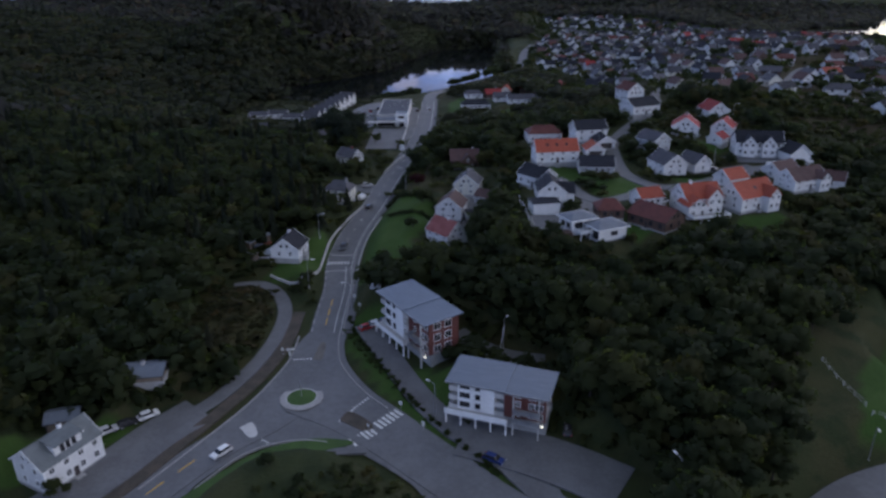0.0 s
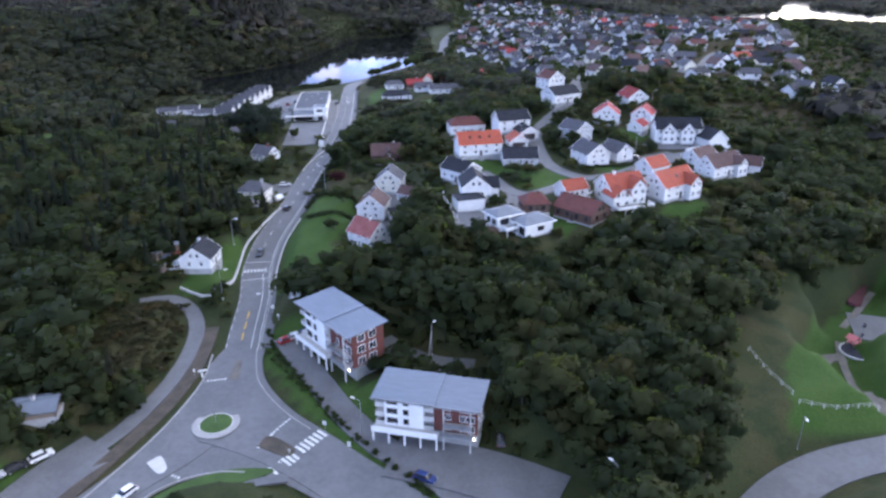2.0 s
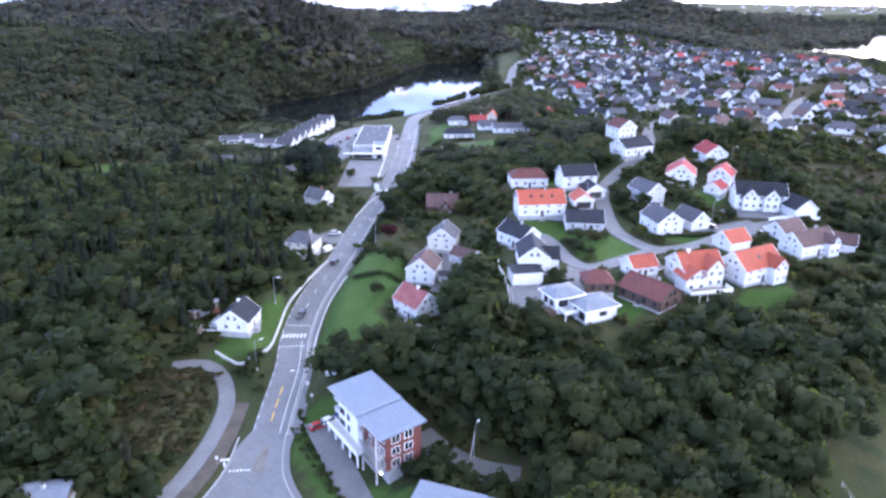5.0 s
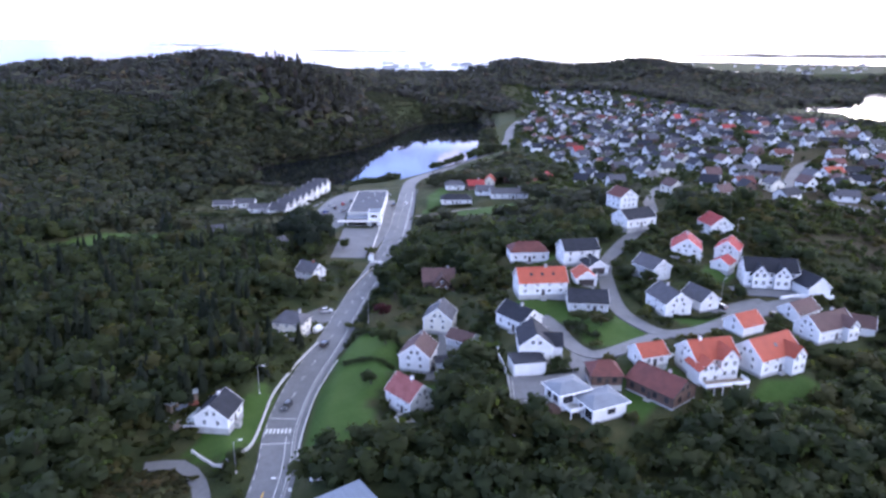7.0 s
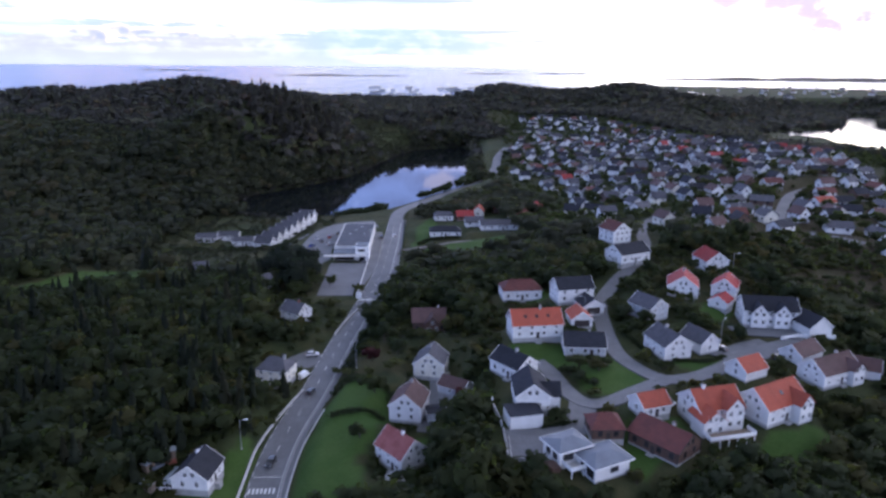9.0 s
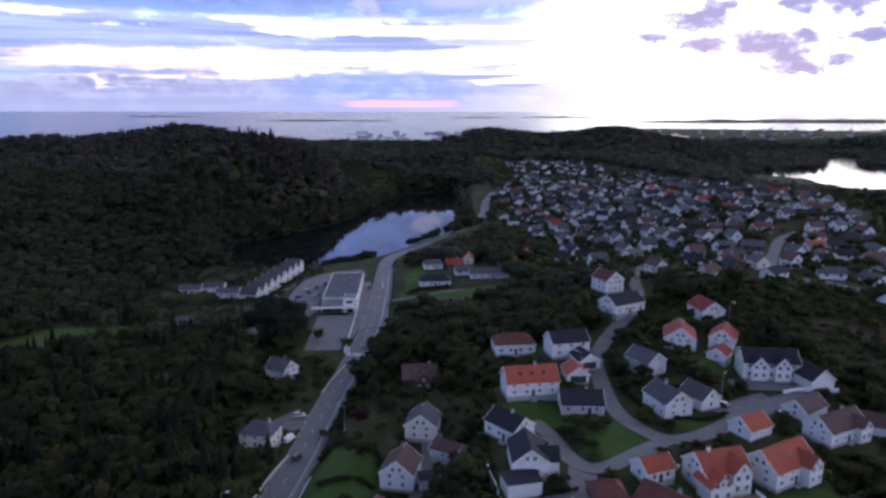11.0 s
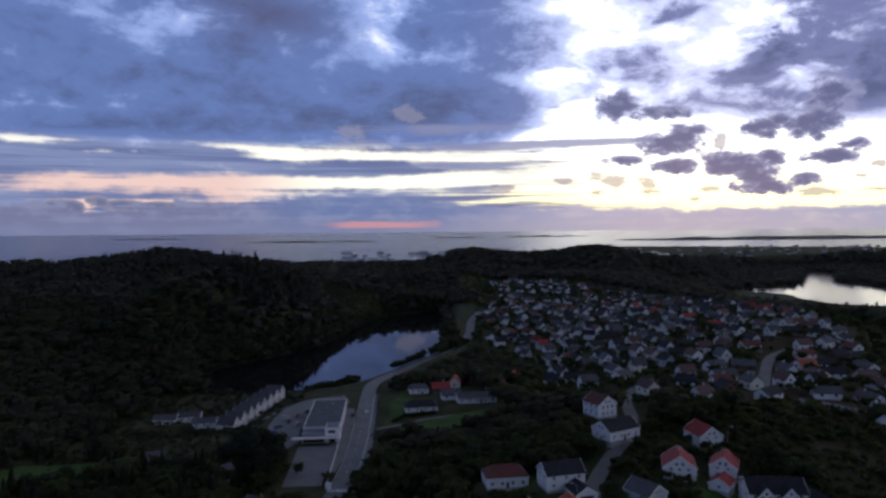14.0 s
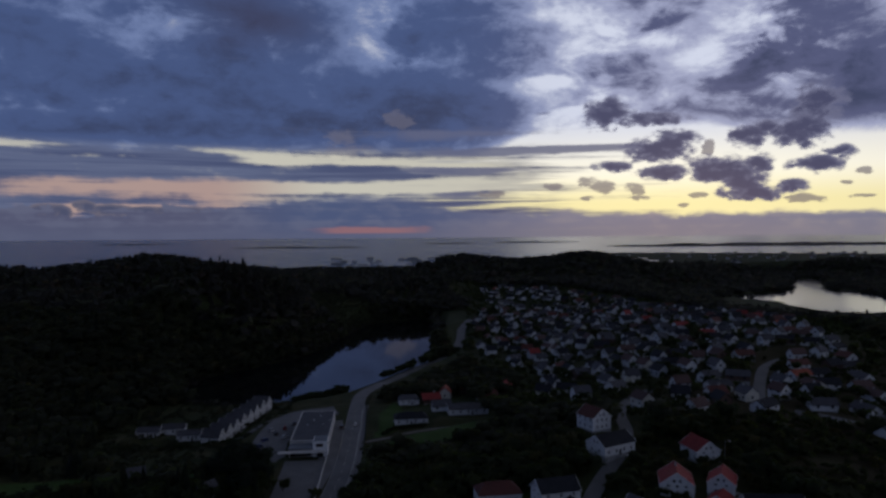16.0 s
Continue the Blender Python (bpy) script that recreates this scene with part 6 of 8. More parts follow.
PLINTH_BLOCK = block("plinth", PLINTH, -0.5, 0.5, -0.5, 0.5, -2.5, 0.25)
WIN_BLOCK = block("window", GLASS, -0.6, 0.6, -0.04, 0.04, 0, 1.2)
CHIMNEY_BLOCK = block("chimney", PLINTH, -0.35, 0.35, -0.35, 0.35, 0, 1.4)


def clear_of_things(x, y, gap):
    for a, b, r in VILLAGE_SPOTS:
        if math.hypot(a - x, b - y) < r + gap:
            return False
    for px, py, pz, rot, length, width in PLOTS.values():
        if math.hypot(px - x, py - y) < math.hypot(length, width) / 2 + gap + 2:
            return False
    for name, line, width, flat in RIBBONS:
        if np.hypot(line[:, 0] - x, line[:, 1] - y).min() < width / 2 + gap:
            return False
    return True


VILLAGE_CORE = np.array([(84, 600), (112, 480), (78, 446), (96, 385), (132, 345), (175, 330), (225, 345), (270, 400), (300, 470), (345, 560), (372, 660), (350, 790), (268, 930), (196, 1090), (150, 1080), (150, 960), (118, 860), (100, 760)], float)
yy = 335.0
while yy < 1090:
    xx = 70.0 + vill.uniform(0, 8)
    while xx < 390:
        x, y = xx + vill.uniform(-3, 3), yy + vill.uniform(-4, 4) + 0.05 * (xx - 200)
        xx += vill.uniform(13.5, 19.5) if yy < 800 else vill.uniform(15, 26)
        if inside_distance(np.array([x]), np.array([y]), VILLAGE_CORE)[0] > -2 or vill.random() < 0.08 or not clear_of_things(x, y, 5.5):
            continue
        wall = vill.choices([WHITE, CREAM, GREY_WALL, BROWN_WALL], [8.0, 1.4, 1.2, 1.4])[0]
        roof = vill.choices([DARK, GREY_ROOF, MAROON, BROWN_ROOF, RED, ORANGE], [5, 3.2, 0.7, 1.4, 0.16, 0.03])[0]
        rot = vill.choice([8, 8, 98, 98, 30, -20]) + vill.uniform(-8, 8)
        village_house(x, y, rot, vill.randrange(4), wall, roof, windows=yy < 620)
    yy += vill.uniform(17, 21) if yy < 800 else vill.uniform(20, 30)

# a few houses on their own by the lake road, on the right slope and across the valley
for x, y, rot, kind, wall, roof in ((34, 455, 10, 1, BROWN_WALL, RED), (44, 470, 80, 0, CREAM, ORANGE), (66, 450, 20, 1, BROWN_WALL, MAROON), (58, 478, 5, 0, BROWN_WALL, ORANGE), (80, 468, 70, 0, BROWN_WALL, RED), (38, 432, 5, 1, WHITE, GREY_ROOF),
                                    (208, 318, 30, 0, WHITE, DARK), (222, 330, 110, 0, WHITE, GREY_ROOF), (236, 322, 20, 2, WHITE, DARK), (246, 342, 100, 0, WHITE, DARK), (260, 330, 15, 1, WHITE, GREY_ROOF), (214, 300, 95, 2, WHITE, DARK),
                                    (-92, 340, 20, 2, WHITE, GREY_ROOF), (-60, 322, 60, 2, GREY_WALL, GREY_ROOF)):
    village_house(x, y, rot, kind, wall, roof)

# ---- far town on the plain, and islands at sea ----
for i in range(26):
    x = vill.uniform(-130, 250)
    y = 1760 + vill.uniform(0, 360)
    w, d, h = vill.uniform(10, 34), vill.uniform(10, 16), vill.uniform(2.5, 4.5)
    ob = tagged(new("warehouse"), "far pale warehouse with a flat roof", "warehouse", "far warehouses")
    ob.matrix_basis = pose(x, y, ground(x, y) + 4, 0, 0, vill.uniform(-12, 12))
    part("wall", box(-w / 2, w / 2, -d / 2, d / 2, -8, h), RENDER if i % 3 else GREY_WALL, ob)
    part("roof", box(-w / 2 - 0.5, w / 2 + 0.5, -d / 2 - 0.5, d / 2 + 0.5, h, h + 0.8), FELT, ob)
for i in range(60):
    x, y = vill.uniform(700, 1500), vill.uniform(1700, 2150)
    wall = vill.choice([WHITE, CREAM, WHITE])
    village_house(x, y, vill.uniform(0, 180), vill.randrange(4), wall, vill.choice([DARK, MAROON, GREY_ROOF]), windows=False)


def join_far_houses():
    """The distant houses, too small to pick apart, as one object of walls and roofs."""
    slots, verts, faces, index = [], [], [], []
    for m, wm, rm, wall, roof in FAR_HOUSES:
        for me, mat in ((wm, wall), (rm, roof)):
            if mat not in slots:
                slots.append(mat)
            n = len(verts)
            verts += [tuple(m @ v.co) for v in me.vertices]
            for f in me.polygons:
                faces.append([n + k for k in f.vertices])
                index.append(slots.index(mat))
    me = bpy.data.meshes.new("far_houses")
    me.from_pydata(verts, [], faces)
    for mat in slots:
        me.materials.append(mat)
    me.polygons.foreach_set("material_index", np.array(index, dtype=np.int32))
    me.update()
    tagged(new("far_houses", me), "many small white houses with dark roofs on far slopes", "houses", kind="stuff")


join_far_houses()


def island(x, y, length, width, height):
    n, m = 26, 7
    verts, faces = [], []
    z0 = 46 + (y - 2450) * 38 / 2450
    for i in range(n):
        t = i / (n - 1) * 2 - 1
        for j in range(m):
            s = j / (m - 1) * 2 - 1
            w = width * math.sqrt(max(0, 1 - t * t)) * 0.5
            z = height * (1 - t * t) ** 0.6 * (1 - s * s) * (0.6 + 0.5 * noise.noise(Vector((x * 0.01 + t * 5, s, y * 0.01))))
            verts.append((x + t * length / 2, y + s * w, z0 + z - 1))
    for i in range(n - 1):
        for j in range(m - 1):
            a = i * m + j
            faces.append((a, a + m, a + m + 1, a + 1))
    tagged(link_mesh("island", verts, faces, BANK, None, True), "low dark island far out at sea", "island", kind="structure")


island(-330, 3050, 640, 120, 7)
island(360, 3500, 330, 90, 7)
island(830, 3560, 480, 110, 11)
island(-1250, 3700, 420, 100, 7)
island(1700, 2900, 1500, 260, 20)


# ---- road markings, kerbs, walls ----
def line_point(line, s):
    """Point, direction and right-hand side of a line at s metres along it."""
    seg = np.hypot(*np.diff(line[:, :2], axis=0).T)
    cum = np.concatenate([[0], np.cumsum(seg)])
    s = min(max(s, 0), cum[-1] - 1e-3)
    i = int(np.searchsorted(cum, s, "right") - 1)
    t = (s - cum[i]) / seg[i]
    p = line[i] + (line[i + 1] - line[i]) * t
    d = (line[i + 1] - line[i])[:2] / seg[i]
    return p, d


def stripe(parent_name, label, line, s0, s1, offset, width, mat, lift=0.035, dash=None):
    """A painted line along a road; dash: (length, gap) makes one part a dash."""
    ob = tagged(new(parent_name), label, "road marking", kind="structure")
    s = s0
    while s < s1:
        e = min(s1, s + (dash[0] if dash else s1 - s0))
        n = max(2, int((e - s) / 2.5) + 1)
        left, right = [], []
        for q in np.linspace(s, e, n):
            p, d = line_point(line, q)
            r = np.array([d[1], -d[0]])
            for side, store in ((-0.5, left), (0.5, right)):
                a = p[:2] + r * (offset + side * width)
                store.append((a[0], a[1], p[2] + lift))
        verts = left + right
        faces = [(i, n + i, n + i + 1, i + 1) for i in range(n - 1)]
        link_mesh("dash" if dash else "line", verts, faces, mat, ob)
        s = e + (dash[1] if dash else 1)
    return ob


MAIN_LEN = float(np.hypot(*np.diff(MAIN[:, :2], axis=0).T).sum())
stripe("centre_line", "broken white centre line, worn", MAIN, 82, 330, -0.2, 0.14, PAINT, dash=(3.0, 6.0))
stripe("edge_line", "thin white edge line along the road", MAIN, 26, 330, 3.7, 0.14, PAINT)
stripe("edge_line", "thin white edge line along the road", MAIN, 28, 330, -3.9, 0.12, PAINT, dash=(2.0, 2.0))
stripe("lane_line", "curved white line beside the kerb", MAIN, 27, 64, 2.0, 0.16, PAINT)
stripe("warning_line", "worn yellow centre line before the roundabout", MAIN, 31, 45, -0.6, 0.35, YELLOW, dash=(3.4, 1.4))
stripe("warning_line", "worn yellow centre line", ARM_WEST, 26, 38, 0.0, 0.3, YELLOW, dash=(4.0, 3.0))


def zebra(line, s, across, depth, label, start=-3.0):
    ob = tagged(new("zebra_crossing"), label, "zebra crossing", kind="structure")
    p, d = line_point(line, s)
    r = np.array([d[1], -d[0]])
    for k in range(across):
        o = start + k * 0.98
        c = [p[:2] + r * (o + a) + d * b for a, b in ((-0.25, -depth / 2), (0.25, -depth / 2), (0.25, depth / 2), (-0.25, depth / 2))]
        link_mesh("stripe", [(q[0], q[1], p[2] + 0.045) for q in c], [(0, 1, 2, 3)], PAINT, ob)
    return ob


def teeth(line, s, n, start, step=0.62, label="row of small white teeth across the lane"):
    ob = tagged(new("give_way_marking"), label, "road marking", kind="structure")
    p, d = line_point(line, s)
    r = np.array([d[1], -d[0]])
    for k in range(n):
        o = start + k * step
        c = [p[:2] + r * (o + a) + d * b for a, b in ((-0.22, -0.3), (0.22, -0.3), (0.0, 0.35))]
        link_mesh("tooth", [(q[0], q[1], p[2] + 0.045) for q in c], [(0, 1, 2)], PAINT, ob)
    return ob


zebra(MAIN, 67.0, 7, 3.0, "worn white zebra crossing over the main road", -3.4)
teeth(MAIN, 61.5, 11, -3.4)
teeth(MAIN, 72.0, 11, -3.2)


def zebra_between(a, b, n, depth, label):
    """Bars set side by side from a to b, each as long as depth across that line."""
    ob = tagged(new("zebra_crossing"), label, "zebra crossing", kind="structure")
    a, b = np.array(a, float), np.array(b, float)
    u = (b - a) / np.hypot(*(b - a))
    v = np.array([u[1], -u[0]])
    gap = np.hypot(*(b - a)) / n
    for k in range(n):
        c = a + u * gap * (k + 0.5)
        q = [c + u * s * gap * 0.27 + v * t * depth / 2 for s, t in ((-1, -1), (1, -1), (1, 1), (-1, 1))]
        link_mesh("stripe", [(p[0], p[1], apron_height(p[1]) + 0.085) for p in q], [(0, 1, 2, 3)], PAINT, ob)


def teeth_between(a, b, n, label="row of small white teeth across the lane"):
    ob = tagged(new("give_way_marking"), label, "road marking", kind="structure")
    a, b = np.array(a, float), np.array(b, float)
    u = (b - a) / np.hypot(*(b - a))
    v = np.array([u[1], -u[0]])
    for k in range(n):
        c = a + (b - a) * (k + 0.5) / n
        q = [c - u * 0.3 - v * 0.3, c + u * 0.3 - v * 0.3, c + v * 0.4]
        link_mesh("tooth", [(p[0], p[1], apron_height(p[1]) + 0.085) for p in q], [(0, 1, 2)], PAINT, ob)


zebra_between((-18.8, 109.4), (-14.4, 113.6), 6, 2.7, "white zebra crossing at the roundabout")
zebra_between((-14.2, 114.6), (-9.4, 119.6), 6, 2.7, "white zebra crossing at the roundabout")
teeth_between((-19.6, 120.4), (-16.0, 125.2), 7)
teeth_between((-38.6, 111.6), (-35.4, 109.8), 5)
teeth_between((-36.4, 139.4), (-31.8, 139.8), 6)
zebra(MAIN, 190.0, 8, 3.0, "pale raised crossing near the shop", -3.6)

# roundabout: asphalt disc, ring kerb, grass mound with a mast
RB = (-31.5, 124.5)


def ring_mesh(r0, r1, z0, z1, mat, name, parent=None, sides=48, cx=0.0, cy=0.0):
    bm = bmesh.new()
    rows = []
    for r, z in ((r0, z1), (r1, z1), (r1, z0)):
        rows.append([bm.verts.new((cx + r * math.cos(k * 2 * math.pi / sides), cy + r * math.sin(k * 2 * math.pi / sides), z)) for k in range(sides)])
    for a, b in zip(rows[:-1], rows[1:]):
        for k in range(sides):
            bm.faces.new((a[k], b[k], b[(k + 1) % sides], a[(k + 1) % sides]))
    bmesh.ops.recalc_face_normals(bm, faces=bm.faces)
    return part(name, bm, mat, parent)


isle = tagged(new("traffic_island"), "round grass island ringed by pale kerb stones", "traffic island")
isle.matrix_basis = pose(*RB, 0.57)
ring_mesh(3.35, 4.75, 0.0, 0.14, KERB, "apron", isle)
for k in range(36):
    a = k * 10
    stone = part("kerb_stone", box(3.2, 3.5, -0.28, 0.28, 0.0, 0.26, bevel=0.03), CONCRETE, isle) if k == 0 else share(stone, 0, 0, 0, 0, 0, a, parent=isle)
bm = bmesh.new()
n = 24
centre = bm.verts.new((0, 0, 0.55))
rings = []
for r, z in ((1.2, 0.5), (2.3, 0.36), (3.25, 0.2)):
    rings.append([bm.verts.new((r * math.cos(k * 2 * math.pi / n), r * math.sin(k * 2 * math.pi / n), z)) for k in range(n)])
for k in range(n):
    bm.faces.new((centre, rings[0][k], rings[0][(k + 1) % n]))
    for a, b in zip(rings[:-1], rings[1:]):
        bm.faces.new((a[k], b[k], b[(k + 1) % n], a[(k + 1) % n]))
part("grass_mound", bm, LAWN, isle, shaded=True)
# splitter islands
for pts, mat, label in (([(-22.2, 116.8), (-20.2, 119.6), (-14.9, 115.2), (-16.6, 113.4)], BANK, "dark paved splitter island"), ([(-42.6, 114.6), (-40.4, 116.2), (-38.4, 112.6), (-39.6, 111.4)], CONCRETE, "pale concrete splitter island"), ([(-31.6, 139.6), (-29.4, 139.6), (-29.6, 146.4), (-30.8, 146.4)], GRAVEL, "grey paved splitter island")):
    outline = spline([*pts, pts[0]], 0.7)[:-1]
    sp = sheet_from_outline("splitter_island", outline, 0.0, mat, 0.12)
    for v in sp.data.vertices:
        v.co.z += apron_height(v.co.y) + 0.05
    tagged(sp, label, "traffic island")
tagged(link_mesh("bar_marking", [(p[0], p[1], apron_height(p[1]) + 0.085) for p in ((-22.3, 116.6), (-21.9, 116.2), (-19.4, 120.2), (-19.8, 120.5))], [(0, 1, 2, 3)], PAINT), "white stop bar beside the splitter island", "road marking", kind="structure")


def kerb_line(line, s0, s1, offset, label, w=0.28, h=0.16, mat=KERB, name="kerb", category="kerb"):
    """A row of kerb stones or a low wall along a line: one mesh."""
    n = max(3, int((s1 - s0) / 2.0))
    pts = []
    for q in np.linspace(s0, s1, n):
        p, d = line_point(line, q)
        c = p[:2] + np.array([d[1], -d[0]]) * offset
        pts.append((c[0], c[1], p[2]))
    pts = np.array(pts)
    return ribbon_mesh(name, pts, w, mat, h, h + 0.5, label=label, category=category)


def wall_line(points, w, h, mat, name, label, category, base=None):
    pts = spline([(x, y, ground(x, y)) for x, y in points], 2.0)
    pts[:, 2] = ground(pts[:, 0], pts[:, 1])
    return ribbon_mesh(name, pts, w, mat, h, h + 0.8, label=label, category=category, kind="")


# footway along the right side, raised behind its kerb
p_main = MAIN[:, :2]
foot = []
for q in np.linspace(27, 340, 126):
    p, d = line_point(MAIN, q)
    off = 5.6
    c = p[:2] + np.array([d[1], -d[0]]) * off
    foot.append((c[0], c[1], p[2]))
ribbon_mesh("footway", np.array(foot), 2.3, PAVING, 0.12, 0.6, label="grey asphalt footway beside the road", category="footway")
kerb_line(MAIN, 26, 340, 4.32, "pale kerb between road and footway")
edge = spline([(-36.9, 150, 0), (-37.3, 139.2, 0), (-40.5, 128.2, 0), (-44, 120, 0), (-48.4, 112, 0), (-52.6, 104.6, 0), (-56.8, 97.4, 0)], 1.5)
edge[:, 2] = apron_height(edge[:, 1])
ribbon_mesh("kerb", edge, 0.3, KERB, 0.2, 0.5, label="pale kerb stones along the bank", category="kerb")
edge = spline([(-25.2, 152, 0), (-24.6, 146, 0), (-23.2, 139, 0), (-19.8, 132.4, 0), (-15.2, 126, 0), (-10.6, 121.2, 0)], 1.5)
edge[:, 2] = apron_height(edge[:, 1])
ribbon_mesh("kerb", edge + np.array([-1.6, -0.6, 0]), 0.26, KERB, 0.16, 0.5, label="pale kerb between road and footway", category="kerb")
edge = spline([(-46.4, 97.4, 0), (-41, 105.2, 0), (-35.4, 109.2, 0), (-28, 110.6, 0), (-20.4, 109.2, 0)], 1.5)
edge[:, 2] = apron_height(edge[:, 1])
ribbon_mesh("kerb", edge, 0.3, KERB, 0.2, 0.5, label="pale kerb round a grass island", category="kerb")
# white retaining walls by the road
wall_line([(-51.5, 182.5), (-46.5, 178.6), (-42.2, 175.6), (-39.6, 179), (-37.6, 185), (-37.4, 196), (-37.2, 208), (-34.6, 222), (-31.4, 233), (-29.6, 238)], 0.4, 0.75, CONCRETE, "retaining_wall", "low white concrete wall along the road", "retaining wall")
wall_line([(-20.6, 178.2), (-24.2, 178.8), (-25.6, 181), (-25.9, 192), (-25.0, 208), (-21.6, 225)], 0.35, 0.6, CONCRETE, "retaining_wall", "low pale wall along a lawn", "retaining wall")
wall_line([(-24.8, 278), (-22.6, 288), (-20.0, 297), (-17.6, 305)], 0.35, 0.8, CONCRETE, "retaining_wall", "low pale wall on a bend of the road", "retaining wall")
wall_line([(-20.2, 320), (-19.6, 345), (-19.2, 368)], 0.5, 0.9, CONCRETE, "retaining_wall", "white wall along the shop forecourt", "retaining wall")
wall_line([(-3.2, 372), (-2.6, 400), (-2.4, 440), (-2.6, 470), (-1.0, 490)], 0.5, 1.1, HEDGE, "hedge", "narrow dark hedge beside the road", "hedge")
wall_line([(121, 243.8), (127, 245.0), (133, 243.4), (138, 243.2)], 0.5, 1.2, RENDER, "garden_wall", "long white garden wall", "garden wall")
wall_line([(-14, 371.5), (-14, 395), (-14.5, 420)], 0.25, 0.5, KERB, "kerb", "dark kerb of the shop yard", "kerb")
wall_line([(26.2, 194), (26.1, 186), (26.2, 181.6), (30.5, 180.6), (34.8, 181.4)], 0.35, 0.9, PLINTH, "retaining_wall", "dark grey wall holding a paved terrace", "retaining wall")
# grass island and paths south of the roundabout
tagged(sheet_from_outline("grass_island", spline([(-48, 94), (-42, 101.6), (-36, 107.6), (-27, 111), (-18.6, 110.2), (-20, 108.6), (-28, 105.8), (-36, 101.6), (-44, 95), (-46, 92), (-48, 94)], 1.0)[:-1, :2], -0.55, LAWN, 0.45), "lens of mown grass between two road arms", "grass island", kind="structure")
mid_path = spline([(-48, 90.5, -1.1), (-41.3, 96.6, -0.75), (-35.6, 100.2, -0.6), (-28.2, 104.2, -0.4), (-21.3, 107, -0.25), (-15.5, 107.6, -0.25)], 2.0)
ribbon_mesh("footway", mid_path, 2.2, PAVING, 0.1, 0.5, label="pale asphalt footpath between grass and shrubs", category="footway")


# ---- street furniture ----
def street_lamp(x, y, rot, height=8.0, name="street_lamp", lit=False):
    z = ground(x, y)
    ob = tagged(new(name), "galvanised street lamp with a pale head", "street lamp", "street lamps")
    ob.matrix_basis = pose(x, y, z, 0, 0, rot)
    bm = bmesh.new()
    add_tube(bm, (0, 0, -0.3), (0, 0, height), 0.11, 0.06)
    pole = part("pole", bm, METAL, ob)
    bm = bmesh.new()
    add_tube(bm, (0, 0, height), (1.4, 0, height + 0.35), 0.05, 0.04)
    part("arm", bm, METAL, ob)
    head = part("lamp_head", box(1.2, 2.1, -0.17, 0.17, height + 0.28, height + 0.45, bevel=0.05), TRIM, ob)
    part("base", box(-0.2, 0.2, -0.2, 0.2, -0.3, 0.25, bevel=0.04), CONCRETE, ob)
    return ob


def sign_post(x, y, rot, w=0.9, h=0.9, mat=PAINT, height=2.4, label="small white road sign on a post", double=False):
    z = ground(x, y)
    ob = tagged(new("road_sign"), label, "road sign")
    ob.matrix_basis = pose(x, y, z, 0, 0, rot)
    bm = bmesh.new()
    add_tube(bm, (0, 0, -0.2), (0, 0, height), 0.04)
    part("post", bm, METAL, ob)
    part("panel", box(-w / 2, w / 2, -0.04, 0.0, height - h, height, bevel=0.02), mat, ob)
    return ob


for x, y, rot in ((-25.3, 163.0, 180), (-1.9, 118.6, 150), (42.0, 94.3, 120), (84.2, 106.4, 250), (14.8, 143.6, 60), (-40.3, 205.0, 0), (-13.8, 243.0, 180), (-38.4, 173.8, 20), (-15.2, 300.0, 180), (-18.8, 352.0, 0)):
    street_lamp(x, y, rot)
for x, y in ((130, 300), (96, 352), (150, 420), (210, 430), (250, 520), (180, 560), (120, 640), (62, 262), (101, 243), (180, 500), (230, 600), (300, 640), (140, 700)):
    street_lamp(x, y, vill.uniform(0, 360), 6.5)
sign_post(-36.8, 139.5, 10, 1.9, 0.55, label="white cross-shaped direction sign", height=3.4)
sign_post(-37.0, 139.5, 10, 0.5, 1.2, label="narrow white sign below a direction sign", height=2.6)
sign_post(-9.3, 120.2, -30)
sign_post(-15.6, 112.9, -30, 0.6, 0.6)
sign_post(-4.3, 113.6, -20, 0.7, 1.2, label="pale notice board on the bank")
sign_post(-24.6, 167.2, 0, 0.8, 1.0)
sign_post(-22.6, 161.8, 0, 0.6, 0.8)
sign_post(-19.0, 313.5, 0, 2.2, 2.6, RENDER, 3.4, "white advertising pylon before the shop")
sign_post(-39.2, 141.5, 20, 0.5, 0.9)
mast = tagged(new("flag_mast"), "thin pale mast on the grass island", "mast")
mast.matrix_basis = pose(*RB, 0.95)
bm = bmesh.new()
add_tube(bm, (0, 0, 0), (0, 0, 4.2), 0.07, 0.05)
part("pole", bm, METAL, mast)

pole = tagged(new("leaning_pole"), "pale wooden pole leaning behind the flats", "pole")
pole.matrix_basis = pose(14.0, 143.2, ground(14.0, 143.2), 0, 8, 20)
bm = bmesh.new()
add_tube(bm, (0, 0, -0.3), (0, 0, 6.5), 0.14, 0.11)
part("shaft", bm, CONCRETE, pole)


def fence(points, h, label, gap=2.4, mat=CONCRETE):
    ob = tagged(new("fence"), label, "fence")
    pts = spline([(x, y, 0) for x, y in points], gap)
    pts[:, 2] = ground(pts[:, 0], pts[:, 1])
    first = None
    for a in pts:
        if first is None:
            bm = box(-0.06, 0.06, -0.06, 0.06, -0.3, h)
            first = part("post", bm, mat, ob)
            first.matrix_basis = pose(*a)
        else:
            share(first, *a, parent=ob)
    for a, b in zip(pts[:-1], pts[1:]):
        for zz in (h * 0.45, h * 0.92):
            bm = bmesh.new()
            add_tube(bm, (a[0], a[1], a[2] + zz), (b[0], b[1], b[2] + zz), 0.03, sides=5)
            part("rail", bm, mat, ob)
    return ob


